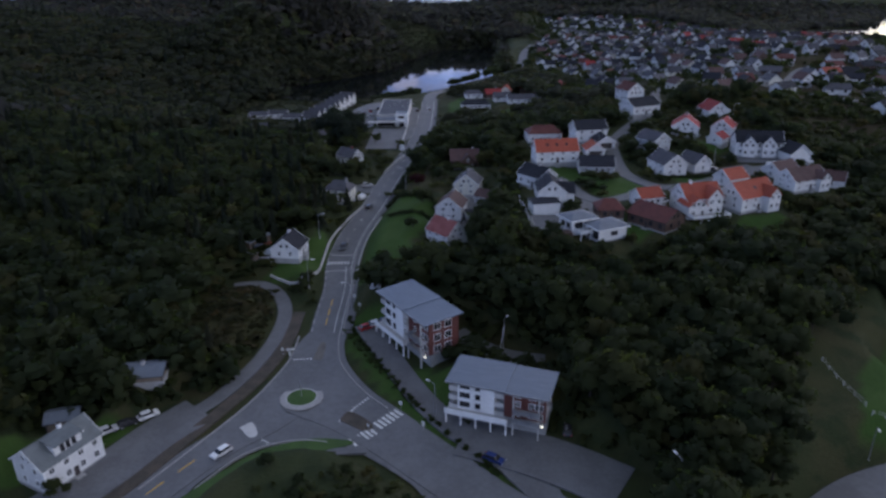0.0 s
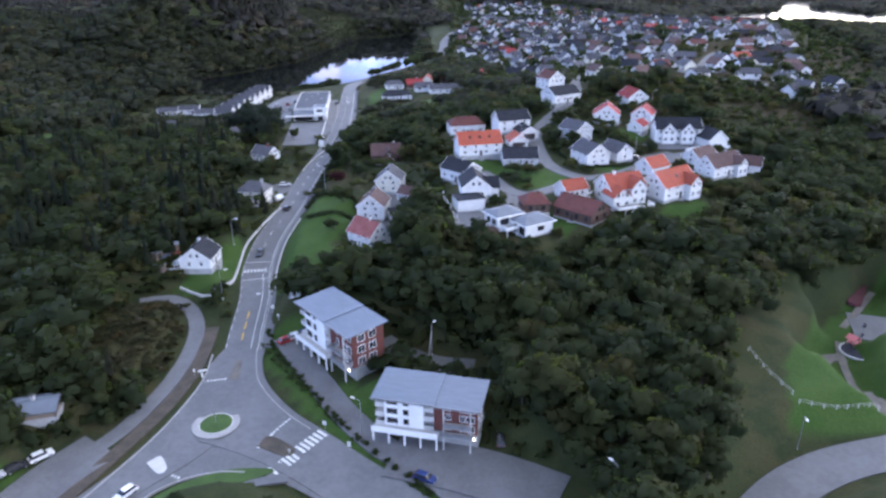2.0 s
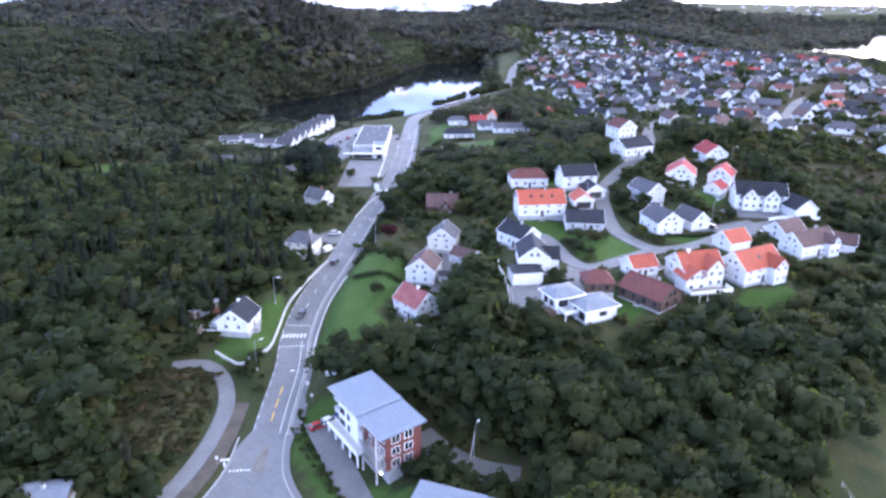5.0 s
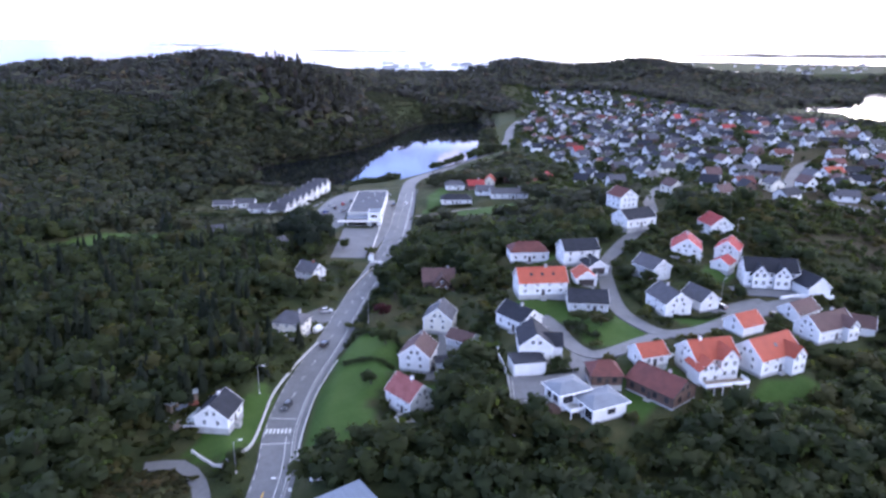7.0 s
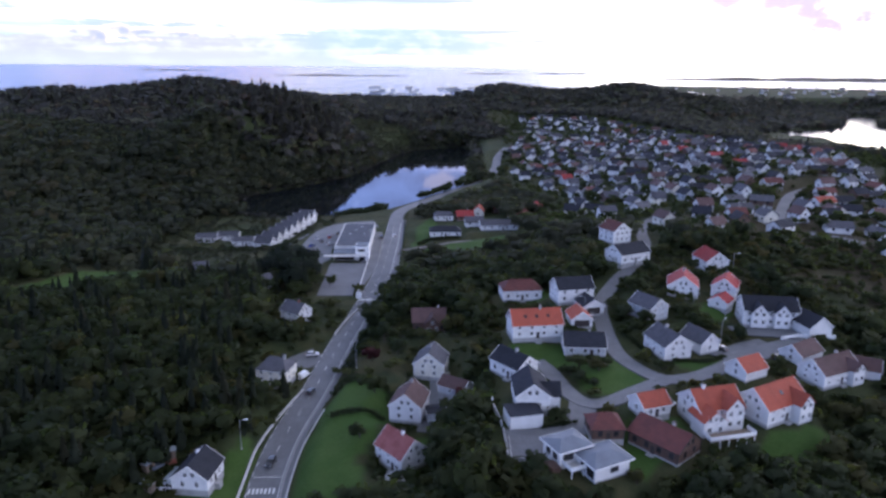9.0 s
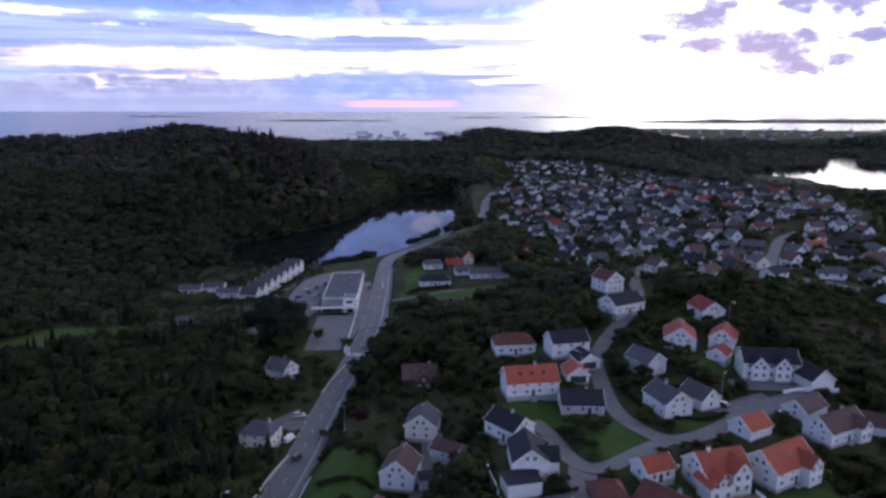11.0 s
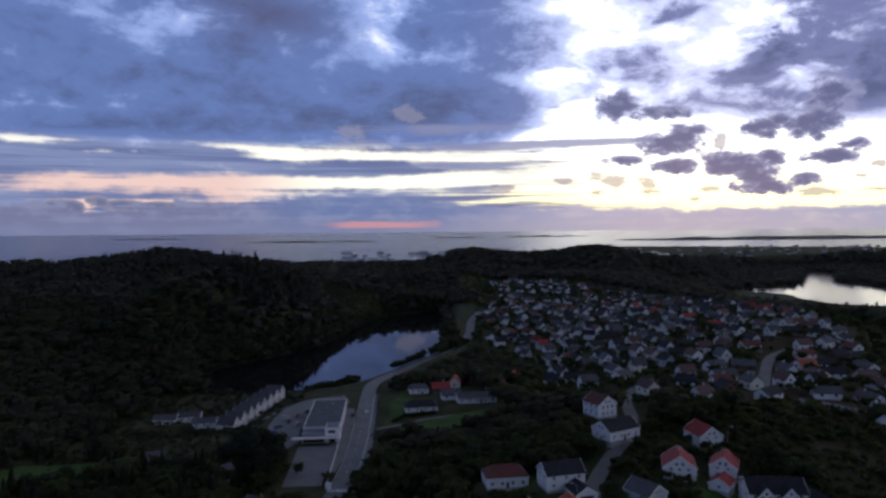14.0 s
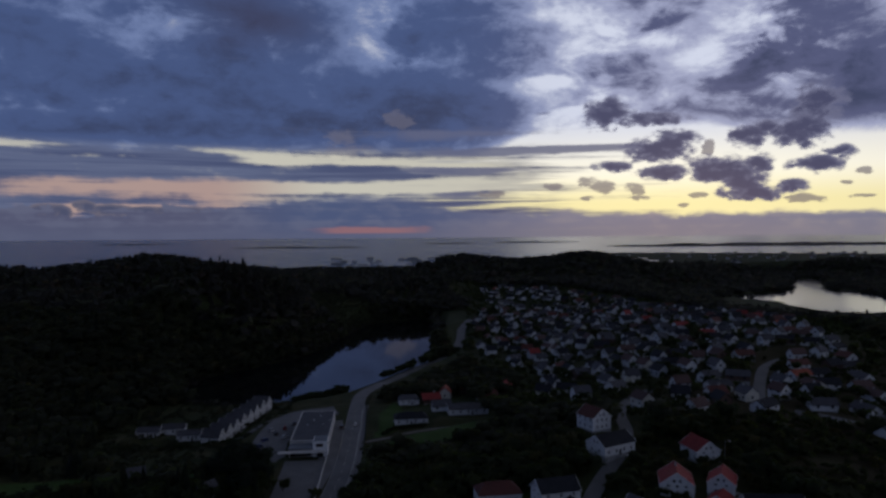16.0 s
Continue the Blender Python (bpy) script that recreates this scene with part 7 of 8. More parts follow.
fence([(85.6, 130), (86.4, 122), (87.2, 115)], 1.1, "pale wooden rail fence at the edge of a meadow")
fence([(87.4, 112.8), (96, 112.6), (106.4, 113.4)], 1.1, "pale rail fence along a meadow")
fence([(25.6, 172), (26.4, 180), (27.0, 190)], 1.2, "thin garden fence below a driveway")
wall_line([(26.0, 196), (24.8, 206), (25.8, 212)], 0.2, 1.6, TRIM, "screen_fence", "white board fence beside a garden", "fence")


# ---- vehicles ----
CAR_PAINT = {}


def car_paint(name, colour):
    if name not in CAR_PAINT:
        CAR_PAINT[name] = material("car_paint_" + name, colour, tuple(c * 0.9 for c in colour), 0.5, 0.25, specular=0.6)
    return CAR_PAINT[name]


def car(x, y, rot, colour, paint, label, z=None, van=False):
    z = (ground(x, y) + 0.2) if z is None else z
    ob = tagged(new("van" if van else "car"), label, "van" if van else "car")
    ob.matrix_basis = pose(x, y, z, 0, 0, rot)
    mat = car_paint(colour, paint)
    h = 1.15 if van else 0.82
    bm = bmesh.new()
    add_prism(bm, [(-2.15, 0.32), (2.1, 0.30), (2.2, 0.55), (2.05, 0.80), (1.1, 0.94), (-2.05, 0.98), (-2.2, 0.7)], -0.88, 0.88)
    bmesh.ops.bevel(bm, geom=list(bm.edges), offset=0.06, segments=2, affect="EDGES")
    part("body", bm, mat, ob, shaded=False)
    bm = bmesh.new()
    top = 1.95 if van else 1.46
    front = 1.25 if van else 0.45
    vs = []
    for px_, pz_, half in ((front + 0.65, 0.93, 0.80), (front, top, 0.64), (-1.55 if not van else -2.0, top, 0.64), (-2.0 if not van else -2.12, 0.96, 0.80)):
        vs.append([bm.verts.new((px_, -half, pz_)), bm.verts.new((px_, half, pz_))])
    for a, b in zip(vs, vs[1:] + vs[:1]):
        bm.faces.new((a[0], a[1], b[1], b[0]))
    bm.faces.new([v[0] for v in vs])
    bm.faces.new([v[1] for v in vs][::-1])
    bmesh.ops.recalc_face_normals(bm, faces=bm.faces)
    cabin = part("cabin", bm, GLASS if not van else mat, ob)
    part("roof_panel", box((-1.5 if not van else -1.95), front, -0.64, 0.64, top, top + 0.05, bevel=0.02), mat, ob)
    for sx in (-1.35, 1.35):
        for sy in (-0.86, 0.86):
            bm = bmesh.new()
            add_tube(bm, (sx, sy - 0.11, 0.32), (sx, sy + 0.11, 0.32), 0.32, sides=14)
            wheel = part("wheel", bm, RUBBER, ob)
            bm = bmesh.new()
            add_tube(bm, (sx, sy - 0.115, 0.32), (sx, sy + 0.115, 0.32), 0.19, sides=10)
            part("rim", bm, METAL, wheel)
    for sy in (-0.65, 0.65):
        part("headlight", box(2.08, 2.18, sy - 0.16, sy + 0.16, 0.6, 0.74), TRIM, ob)
        part("tail_light", box(-2.22, -2.12, sy - 0.16, sy + 0.16, 0.7, 0.88), RED, ob)
    if van:
        part("windscreen", box(1.5, 1.62, -0.7, 0.7, 1.15, 1.7), GLASS, ob)
    return ob


car(-32.2, 201.5, 262, "black", (0.02, 0.02, 0.022), "black hatchback driving on the main road", 5.72)
car(-27.2, 236.2, 75, "dark", (0.03, 0.03, 0.035), "dark car driving on the main road", 7.75)
car(-30.4, 261.5, 10, "silver", (0.5, 0.5, 0.52), "silver car parked in a roadside yard")
car(-31.0, 246.4, 60, "white", (0.78, 0.78, 0.78), "white van parked beside a house", van=True)
car(-19.8, 153.0, 35, "red", (0.32, 0.02, 0.02), "red car parked before the flats")
car(-17.6, 154.6, 35, "white", (0.78, 0.78, 0.78), "white car parked before the flats")
car(-15.2, 156.0, 35, "blue", (0.02, 0.04, 0.16), "dark blue car parked before the flats")
car(25.4, 112.6, 80, "black", (0.02, 0.02, 0.022), "black car parked at the end of the flats")
car(-44.0, 106.6, 232, "white", (0.78, 0.78, 0.78), "white car on the road into the roundabout", -0.35)
car(-63.2, 118.8, 40, "white", (0.78, 0.78, 0.78), "white car parked at the edge of a yard")
car(-66.4, 115.8, 40, "dark", (0.03, 0.03, 0.035), "dark car parked at the edge of a yard")
car(-69.4, 113.0, 40, "silver", (0.5, 0.5, 0.52), "grey car parked at the edge of a yard")
car(-8.0, 418.0, 88, "white", (0.78, 0.78, 0.78), "white car on the road by the shop", 11.05)
car(-14.8, 415.0, 85, "dark", (0.03, 0.03, 0.035), "dark car parked beside the shop")
car(98.0, 236.5, 125, "dark", (0.03, 0.03, 0.035), "dark car parked on the estate street")
car(97.0, 240.0, 125, "silver", (0.5, 0.5, 0.52), "silver car parked on the estate street")
car(70.8, 204.6, 40, "white", (0.78, 0.78, 0.78), "white car parked beside a small red-roofed house")
car(96.5, 309.0, 60, "white", (0.78, 0.78, 0.78), "white car parked on a drive")
car(64.4, 262.8, 80, "white", (0.78, 0.78, 0.78), "white car on the estate street")
car(112.5, 229.5, 30, "dark", (0.03, 0.03, 0.035), "dark car parked before a garage")
for i, (x, y) in enumerate(((-42, 402), (-47, 408), (-51, 398), (-44, 418), (-50, 414), (-40, 426), (-52, 388), (-47, 380))):
    c, v = (("silver", (0.5, 0.5, 0.52)), ("dark", (0.03, 0.03, 0.035)), ("blue", (0.02, 0.04, 0.16)), ("red", (0.32, 0.02, 0.02)))[i % 4]
    car(x, y, 60 + 30 * (i % 2), c, v, "%s car in the shop car park" % {"silver": "silver", "dark": "dark grey", "blue": "dark blue", "red": "red"}[c])
car(9.6, 104.3, -32, "blue", (0.02, 0.04, 0.16), "dark blue car by the entrance of the flats")


# ---- playground ----
PINK = material("pink_plastic", (0.55, 0.16, 0.17), (0.48, 0.13, 0.14), 1.0, 0.5)
NAVY = material("dark_play_mat", (0.035, 0.035, 0.055), (0.025, 0.025, 0.04), 1.0, 0.9)
WINE = material("wine_red_shrub_bed", (0.10, 0.03, 0.035), (0.07, 0.025, 0.03), 0.8, 0.95, 0.5)
pad = tagged(new("play_mat"), "round dark rubber mat on the playground", "play mat")
pad.matrix_basis = pose(121.6, 139.6, -3.5)
bm = bmesh.new()
bmesh.ops.create_cone(bm, cap_ends=True, segments=20, radius1=4.2, radius2=4.1, depth=0.3)
part("mat", bm, NAVY, pad)
ring_mesh(4.1, 4.5, -0.1, 0.28, CONCRETE, "edging", pad)
slide = tagged(new("play_slide"), "small pink play hut with a dark roof", "play hut")
slide.matrix_basis = pose(121.6, 142.4, -3.3, 0, 0, 20)
for a in ((-1.0, -1.0), (1.0, -1.0), (1.0, 1.0), (-1.0, 1.0)):
    part("post", box(a[0] - 0.08, a[0] + 0.08, a[1] - 0.08, a[1] + 0.08, -0.2, 2.2), WOOD, slide)
part("platform", box(-1.1, 1.1, -1.1, 1.1, 1.0, 1.12), PINK, slide)
bm = bmesh.new()
add_prism(bm, [(-1.4, 2.1), (1.4, 2.1), (0, 3.0)], -1.3, 1.3)
part("roof", bm, PINK, slide)
part("chute", box(1.1, 3.4, -0.35, 0.35, 0.25, 0.4), PINK, slide)
for x, y, w in ((131, 150.5, 1.6), (139, 149, 2.6), (136, 141, 1.2), (142, 146, 1.8), (127, 146, 1.2)):
    bench = tagged(new("play_bench"), "low dark and pale play bench on paving", "bench")
    bench.matrix_basis = pose(x, y, -2.95, 0, 0, vill.uniform(0, 90))
    part("seat", box(-w / 2, w / 2, -0.35, 0.35, 0.4, 0.5), NAVY, bench)
    for s in (-1, 1):
        part("leg", box(s * w * 0.35 - 0.06, s * w * 0.35 + 0.06, -0.3, 0.3, -0.1, 0.4), METAL, bench)
bed = tagged(sheet_from_outline("shrub_bed", spline([(134, 162), (137, 160.5), (147, 172), (150, 178), (146, 178), (134, 162)], 2.0)[:-1, :2], -2.6, WINE, 1.0), "wine-red shrub bed at the edge of the meadow", "shrub bed")
sand = tagged(sheet_from_outline("sand_pit", spline([(103, 119), (108, 123), (116, 123), (122, 119), (118, 115), (108, 115.4), (103, 119)], 2.0)[:-1, :2], -3.75, GRAVEL, 0.3), "grey gravel play area on the lawn", "play area", kind="structure")
hut = tagged(new("utility_hut"), "small white utility hut with a dark flat roof", "hut")
hut.matrix_basis = pose(-18.6, 167.6, ground(-18.6, 167.6), 0, 0, -4)
part("wall", box(-1.4, 1.4, -1.2, 1.2, -0.6, 2.4), WHITE, hut)
part("roof", box(-1.6, 1.6, -1.4, 1.4, 2.4, 2.62), FELT, hut)
part("door", box(-0.45, 0.45, -1.25, -1.2, 0, 2.0), DOOR, hut)
terrace = tagged(new("stone_terrace"), "pale paved terrace below a white house", "terrace")
terrace.matrix_basis = pose(-0.2, 187.8, 8.4, 0, 0, -48)
part("slab", box(-6.5, 5.0, -2.4, 1.6, -2.0, 0.1), CONCRETE, terrace)
part("edge_wall", box(-6.5, 5.0, -2.5, -2.2, 0.1, 0.5), CONCRETE, terrace)
trailer = tagged(new("parasol_heap"), "folded pale tarpaulin and garden clutter beside a house", "garden clutter")
trailer.matrix_basis = pose(-58.0, 195.5, ground(-58.0, 195.5), 0, 0, 30)
part("tarpaulin", box(-1.6, 1.6, -1.2, 1.2, 0.0, 0.7, bevel=0.25), PALE_ROOF, trailer)
part("timber_stack", box(1.9, 4.2, -1.0, 0.8, 0.0, 0.8, bevel=0.1), BRICK, trailer)
boat = tagged(new("upturned_boat"), "white upturned boat lying in the grass", "boat")
boat.matrix_basis = pose(-70.5, 187.0, ground(-70.5, 187.0) + 0.1, 0, 0, 40)
bm = bmesh.new()
for i in range(9):
    t = i / 8
    w = 0.9 * math.sin(math.pi * (0.12 + 0.76 * t)) ** 0.7
    row = [bm.verts.new((t * 4.6 - 2.3, w * math.cos(a), 0.75 * w * math.sin(a))) for a in np.linspace(0, math.pi, 7)]
    if i:
        for k in range(6):
            bm.faces.new((last[k], last[k + 1], row[k + 1], row[k]))
    last = row
bmesh.ops.recalc_face_normals(bm, faces=bm.faces)
part("hull", bm, TRIM, boat)


def wooden_deck(x, y, rot, label):
    """A terrace deck on short posts with white rails, boards side by side."""
    ob = tagged(new("garden_deck"), label, "deck")
    ob.matrix_basis = pose(x, y, ground(x, y) + 0.5, 0, 0, rot)
    for k in range(14):
        part("board", box(-2.6, 2.6, -2.8 + k * 0.4, -2.42 + k * 0.4, 0.0, 0.06), CONCRETE, ob)
    for sx in (-2.5, 0.0, 2.5):
        for sy in (-2.6, 2.5):
            part("post", box(sx - 0.06, sx + 0.06, sy - 0.06, sy + 0.06, -1.4, 1.0), TRIM, ob)
    part("railing", box(-2.6, 2.6, -2.72, -2.66, 0.75, 1.0), TRIM, ob)
    part("railing", box(-2.63, -2.57, -2.7, 2.6, 0.75, 1.0), TRIM, ob)
    return ob


wooden_deck(-54.4, 191.0, 82, "pale wooden deck with white rails beside a small house")
wooden_deck(1.5, 187.6, -48, "pale wooden deck with white rails below a house")
for x, y, rot in ((-56.5, 199.5, 20), (-60.0, 194.5, 60), (-57.6, 188.0, -10)):
    ob = tagged(new("garden_shed"), "small weathered garden shed with a pale sheet roof", "shed")
    ob.matrix_basis = pose(x, y, ground(x, y), 0, 0, rot)
    part("wall", box(-1.3, 1.3, -1.0, 1.0, -0.5, 1.9), WOOD, ob)
    part("roof", box(-1.55, 1.55, -1.25, 1.25, 1.9, 2.02), LIGHT_ROOF, ob)
    part("door", box(-0.4, 0.4, -1.04, -1.0, 0.0, 1.7), DOOR, ob)


# ---- trees ----
rng = np.random.default_rng(7)


def leaf_quads(centres, normals, sizes):
    """Small leaf clumps: bent quads, one island each."""
    n = len(centres)
    a = np.cross(normals, rng.normal(size=(n, 3)))
    a /= np.linalg.norm(a, axis=1)[:, None] + 1e-9
    b = np.cross(normals, a)
    s = sizes[:, None]
    corners = np.stack([centres - a * s - b * s * 0.7, centres + a * s - b * s * 0.7, centres + a * s * 0.8 + b * s * 0.8, centres - a * s * 0.8 + b * s * 0.8], 1)
    corners += rng.normal(size=corners.shape) * (s * 0.22)[:, None]
    return corners.reshape(-1, 3)


SOFT = {}


def soft_normals(points, spruce, level):
    """Directions out of the crown's middle, so that a crown shades as one rounded body; level: how far they turn up, for closed canopies."""
    c = points
    if spruce:
        out = np.column_stack([c[:, 0], c[:, 1], np.full(len(c), 0.16)])
    else:
        out = c - np.array([0, 0, 0.25])
    out = out / (np.linalg.norm(out, axis=1)[:, None] + 1e-9)
    q = points.reshape(-1, 4, 3)
    leaf = np.cross(q[:, 1] - q[:, 0], q[:, 3] - q[:, 0])
    leaf /= np.linalg.norm(leaf, axis=1)[:, None] + 1e-9
    n = out * (0.68 - 0.34 * level) + np.repeat(leaf, 4, 0) * 0.10 + np.array([0, 0, 0.26 + 0.34 * level])
    return n / (np.linalg.norm(n, axis=1)[:, None] + 1e-9)


def crown_template(kind, count, leaf, inner=None, level=0.0):
    """Corner points of the leaf clumps of a crown about 1 wide and 1 high, standing on z = 0."""
    body = []
    if kind == "spruce":
        t = np.sort(rng.random(count)) ** 0.85
        tiers = 9
        t_local = (t * tiers) % 1.0
        radius = (1 - t) * 0.42 * (0.72 + 0.38 * (1 - t_local)) + 0.015
        ang = rng.random(count) * 2 * math.pi
        radius *= 0.85 + 0.3 * np.sin(ang * 3 + t * 40) * 0.5
        rr = radius * rng.uniform(0.75, 1.05, count)
        centres = np.column_stack([rr * np.cos(ang), rr * np.sin(ang), t])
        normals = np.column_stack([np.cos(ang), np.sin(ang), np.full(count, 0.9)]) + rng.normal(size=(count, 3)) * 0.3
        sizes = leaf * (0.5 + 0.8 * (1 - t))
    else:
        lobes = 8 if count > 80 else 5
        lc = np.column_stack([rng.normal(0, 0.22, lobes), rng.normal(0, 0.22, lobes), rng.uniform(0.28, 0.76, lobes)])
        lc[0] = (0, 0, 0.70)
        lr = rng.uniform(0.17, 0.30, lobes) * (1.15 if lobes < 8 else 1.0)
        pick = rng.integers(0, lobes, count)
        d = rng.normal(size=(count, 3))
        d[:, 2] = d[:, 2] * 0.9 + 0.25
        d /= np.linalg.norm(d, axis=1)[:, None]
        centres = lc[pick] + d * lr[pick][:, None] * rng.uniform(0.80, 1.24, count)[:, None] * np.array([1, 1, 0.9])
        normals = d + rng.normal(size=(count, 3)) * 0.5
        sizes = leaf * rng.uniform(0.6, 1.25, count)
        if inner:
            # rounded bodies of dense foliage under the outer leaves
            ring = np.linspace(0, 2 * math.pi, inner + 1)
            for c, r in zip(lc, lr):
                for z0, z1 in (((-0.9, -0.25), (-0.25, 0.45), (0.45, 0.98)) if inner > 5 else ((-0.7, 0.3), (0.3, 0.97))):
                    r0, r1 = math.sqrt(1 - z0 * z0), math.sqrt(1 - z1 * z1)
                    for a0, a1 in zip(ring[:-1], ring[1:]):
                        quad = np.array([(r0 * math.cos(a0), r0 * math.sin(a0), z0), (r0 * math.cos(a1), r0 * math.sin(a1), z0), (r1 * math.cos(a1), r1 * math.sin(a1), z1), (r1 * math.cos(a0), r1 * math.sin(a0), z1)])
                        body.append(c + quad * r * 0.86 * np.array([1, 1, 0.9]) + rng.normal(size=(4, 3)) * 0.012)
    normals /= np.linalg.norm(normals, axis=1)[:, None]
    pts = leaf_quads(centres, normals, sizes)
    if body:
        pts = np.vstack([pts] + body)
    SOFT[pts.tobytes()[:240]] = soft_normals(pts, kind == "spruce", level)
    return pts


def quad_mesh(name, points, mat, tint=None, soft=None):
    """A mesh of loose quads from corner points, four after four."""
    n = len(points) // 4
    me = bpy.data.meshes.new(name)
    me.vertices.add(n * 4)
    me.vertices.foreach_set("co", points.astype(np.float32).ravel())
    me.loops.add(n * 4)
    me.loops.foreach_set("vertex_index", np.arange(n * 4, dtype=np.int32))
    me.polygons.add(n)
    me.polygons.foreach_set("loop_start", np.arange(0, n * 4, 4, dtype=np.int32))
    me.update()
    if tint is not None:
        me.attributes.new("tint", "FLOAT", "POINT").data.foreach_set("value", np.repeat(tint, 4).astype(np.float32))
    me.materials.append(mat)
    if soft is not None:
        me.normals_split_custom_set_from_vertices(soft.astype(np.float32))
    return me


def forest_mesh(name, xy, heights, widths, templates, mat, label, base_lift=0.12):
    """One object of kind stuff: many trees, each a turned and scaled crown."""
    if len(xy) == 0:
        return
    z = ground(xy[:, 0], xy[:, 1])
    which = rng.integers(0, len(templates), len(xy))
    turn = rng.random(len(xy)) * 2 * math.pi
    tint = rng.random(len(xy)) ** 1.3
    blocks, tints, softs = [], [], []
    for k, tpl in enumerate(templates):
        m = which == k
        c, s = np.cos(turn[m])[:, None], np.sin(turn[m])[:, None]
        x = tpl[None, :, 0] * c - tpl[None, :, 1] * s
        y = tpl[None, :, 0] * s + tpl[None, :, 1] * c
        w, h = widths[m][:, None], heights[m][:, None]
        pts = np.stack([xy[m][:, :1] + x * w, xy[m][:, 1:] + y * w, z[m][:, None] + (tpl[None, :, 2] * (1 - base_lift) + base_lift * 0.4) * h], -1)
        blocks.append(pts.reshape(-1, 3))
        sn = SOFT[tpl.tobytes()[:240]]
        softs.append(np.stack([sn[None, :, 0] * c - sn[None, :, 1] * s, sn[None, :, 0] * s + sn[None, :, 1] * c, np.broadcast_to(sn[None, :, 2], x.shape)], -1).reshape(-1, 3))
        tints.append(np.repeat(tint[m], len(tpl) // 4))
    me = quad_mesh(name, np.vstack(blocks), mat, np.concatenate(tints), np.vstack(softs))
    return tagged(new(name, me), label, "forest", kind="stuff")


def open_ground(x, y, road_gap=4.5, house_gap=3.0):
    """Where no tree stands: roads, buildings, lakes, lawns."""
    m = np.zeros(x.shape, bool)
    for name, line, width, flat in RIBBONS:
        d, _ = near_line(x, y, line)
        m |= d < width / 2 + road_gap
    for px, py, pz, rot, length, width in PLOTS.values():
        m |= np.hypot(x - px, y - py) < 0.5 * math.hypot(length, width) + house_gap
    for outline, z, bank in PONDS:
        k = (np.abs(x - outline[:, 0].mean()) < 450) & (np.abs(y - outline[:, 1].mean()) < 450)
        if k.any():
            m[k] |= inside_distance(x[k], y[k], outline) < 1.5
    return m | on_lawn(x, y, 2.5)


def scatter(x0, x1, y0, y1, gap):
    nx, ny = int((x1 - x0) / gap), int((y1 - y0) / gap)
    gx, gy = np.meshgrid(np.linspace(x0, x1, nx), np.linspace(y0, y1, ny))
    p = np.column_stack([gx.ravel(), gy.ravel()])
    return p + rng.uniform(-0.46, 0.46, p.shape) * gap


# outlines of built-up and open land
VILLAGE = np.array([(62, 640), (90, 480), (60, 440), (70, 395), (118, 350), (140, 310), (190, 300), (260, 330), (330, 420), (380, 560), (400, 640), (372, 800), (300, 960), (170, 1130), (110, 1080), (120, 960), (100, 800)], float)
ESTATE = np.array([(22, 232), (22, 170), (40, 160), (60, 172), (84, 186), (110, 192), (142, 216), (146, 256), (132, 262), (126, 310), (110, 318), (80, 318), (74, 282), (52, 284), (34, 292), (30, 262)], float)
BROWN_HEATH = np.array([(-43, 172), (-49, 177), (-58, 177), (-65, 166), (-67, 154), (-66, 143), (-60, 137), (-53, 138), (-47, 144), (-43, 152)], float)
CLEARING = np.array([(-34, 800), (-60, 830), (-84, 880), (-70, 930), (-20, 945), (4, 915), (-14, 866)], float)
HEATH = np.array([(138, 262), (180, 250), (215, 290), (205, 330), (170, 345), (130, 318)], float)


def in_view(p, margin=60):
    """Keeps what lies in the wide wedge before the path's start."""
    return np.abs(p[:, 0] - 0.06 * p[:, 1]) < 0.86 * (p[:, 1] + 10) + margin


def shore_strip(p):
    """The open bank between the near lake and the road."""
    line = np.interp(p[:, 0], [-150, -50, -26, -4, 22, 56, 66, 76, 80], [516, 507, 514, 546, 590, 648, 735, 830, 900])
    return (inside_distance(p[:, 0], p[:, 1], LAKE_NEAR) < 46) & (p[:, 0] > -110) & (p[:, 1] < line + 4)


NEAR_T = [crown_template("leafy", 150, 0.062, 5, 0.75) for _ in range(6)]
SHRUB_T = [crown_template("leafy", 40, 0.12, 4, 0.7) for _ in range(5)]
MID_T = [crown_template("leafy", 44, 0.105, 4, 0.9) for _ in range(5)]
GARDEN_T = [crown_template("leafy", 40, 0.14, None, 0.6) for _ in range(5)]
FAR_T = [crown_template("leafy", 15, 0.26, None, 1.0) for _ in range(5)]
SPRUCE_NEAR = [crown_template("spruce", 170, 0.10, None, 0.5) for _ in range(3)]
SPRUCE_FAR = [crown_template("spruce", 26, 0.17, None, 1.0) for _ in range(3)]

def single_tree(xy, height, width, crown, leaf, label, kind="tree", trunk_h=0.35, group=""):
    """A tree of its own: tapered trunk with limbs, and its crown."""
    x, y = xy
    ob = tagged(new(kind), label, "tree", group)
    ob.matrix_basis = pose(x, y, ground(x, y), 0, 0, vill.uniform(0, 360)) @ Matrix.Diagonal((width, width, height, 1))
    share(TRUNK, 0, 0, 0, parent=ob)
    c = new("crown", crown_mesh(crown, leaf))
    c.parent = ob
    return ob


CROWN_DATA = {}


def crown_mesh(k, leaf):
    if (k, leaf.name) not in CROWN_DATA:
        pts = (SINGLE_T + SPRUCE_SINGLE)[k].copy()
        soft = SOFT[pts.tobytes()[:240]]
        if k < len(SINGLE_T):
            pts[:, 2] = pts[:, 2] * 0.9 + 0.08
        CROWN_DATA[k, leaf.name] = quad_mesh("crown", pts, leaf, None, soft)
    return CROWN_DATA[k, leaf.name]


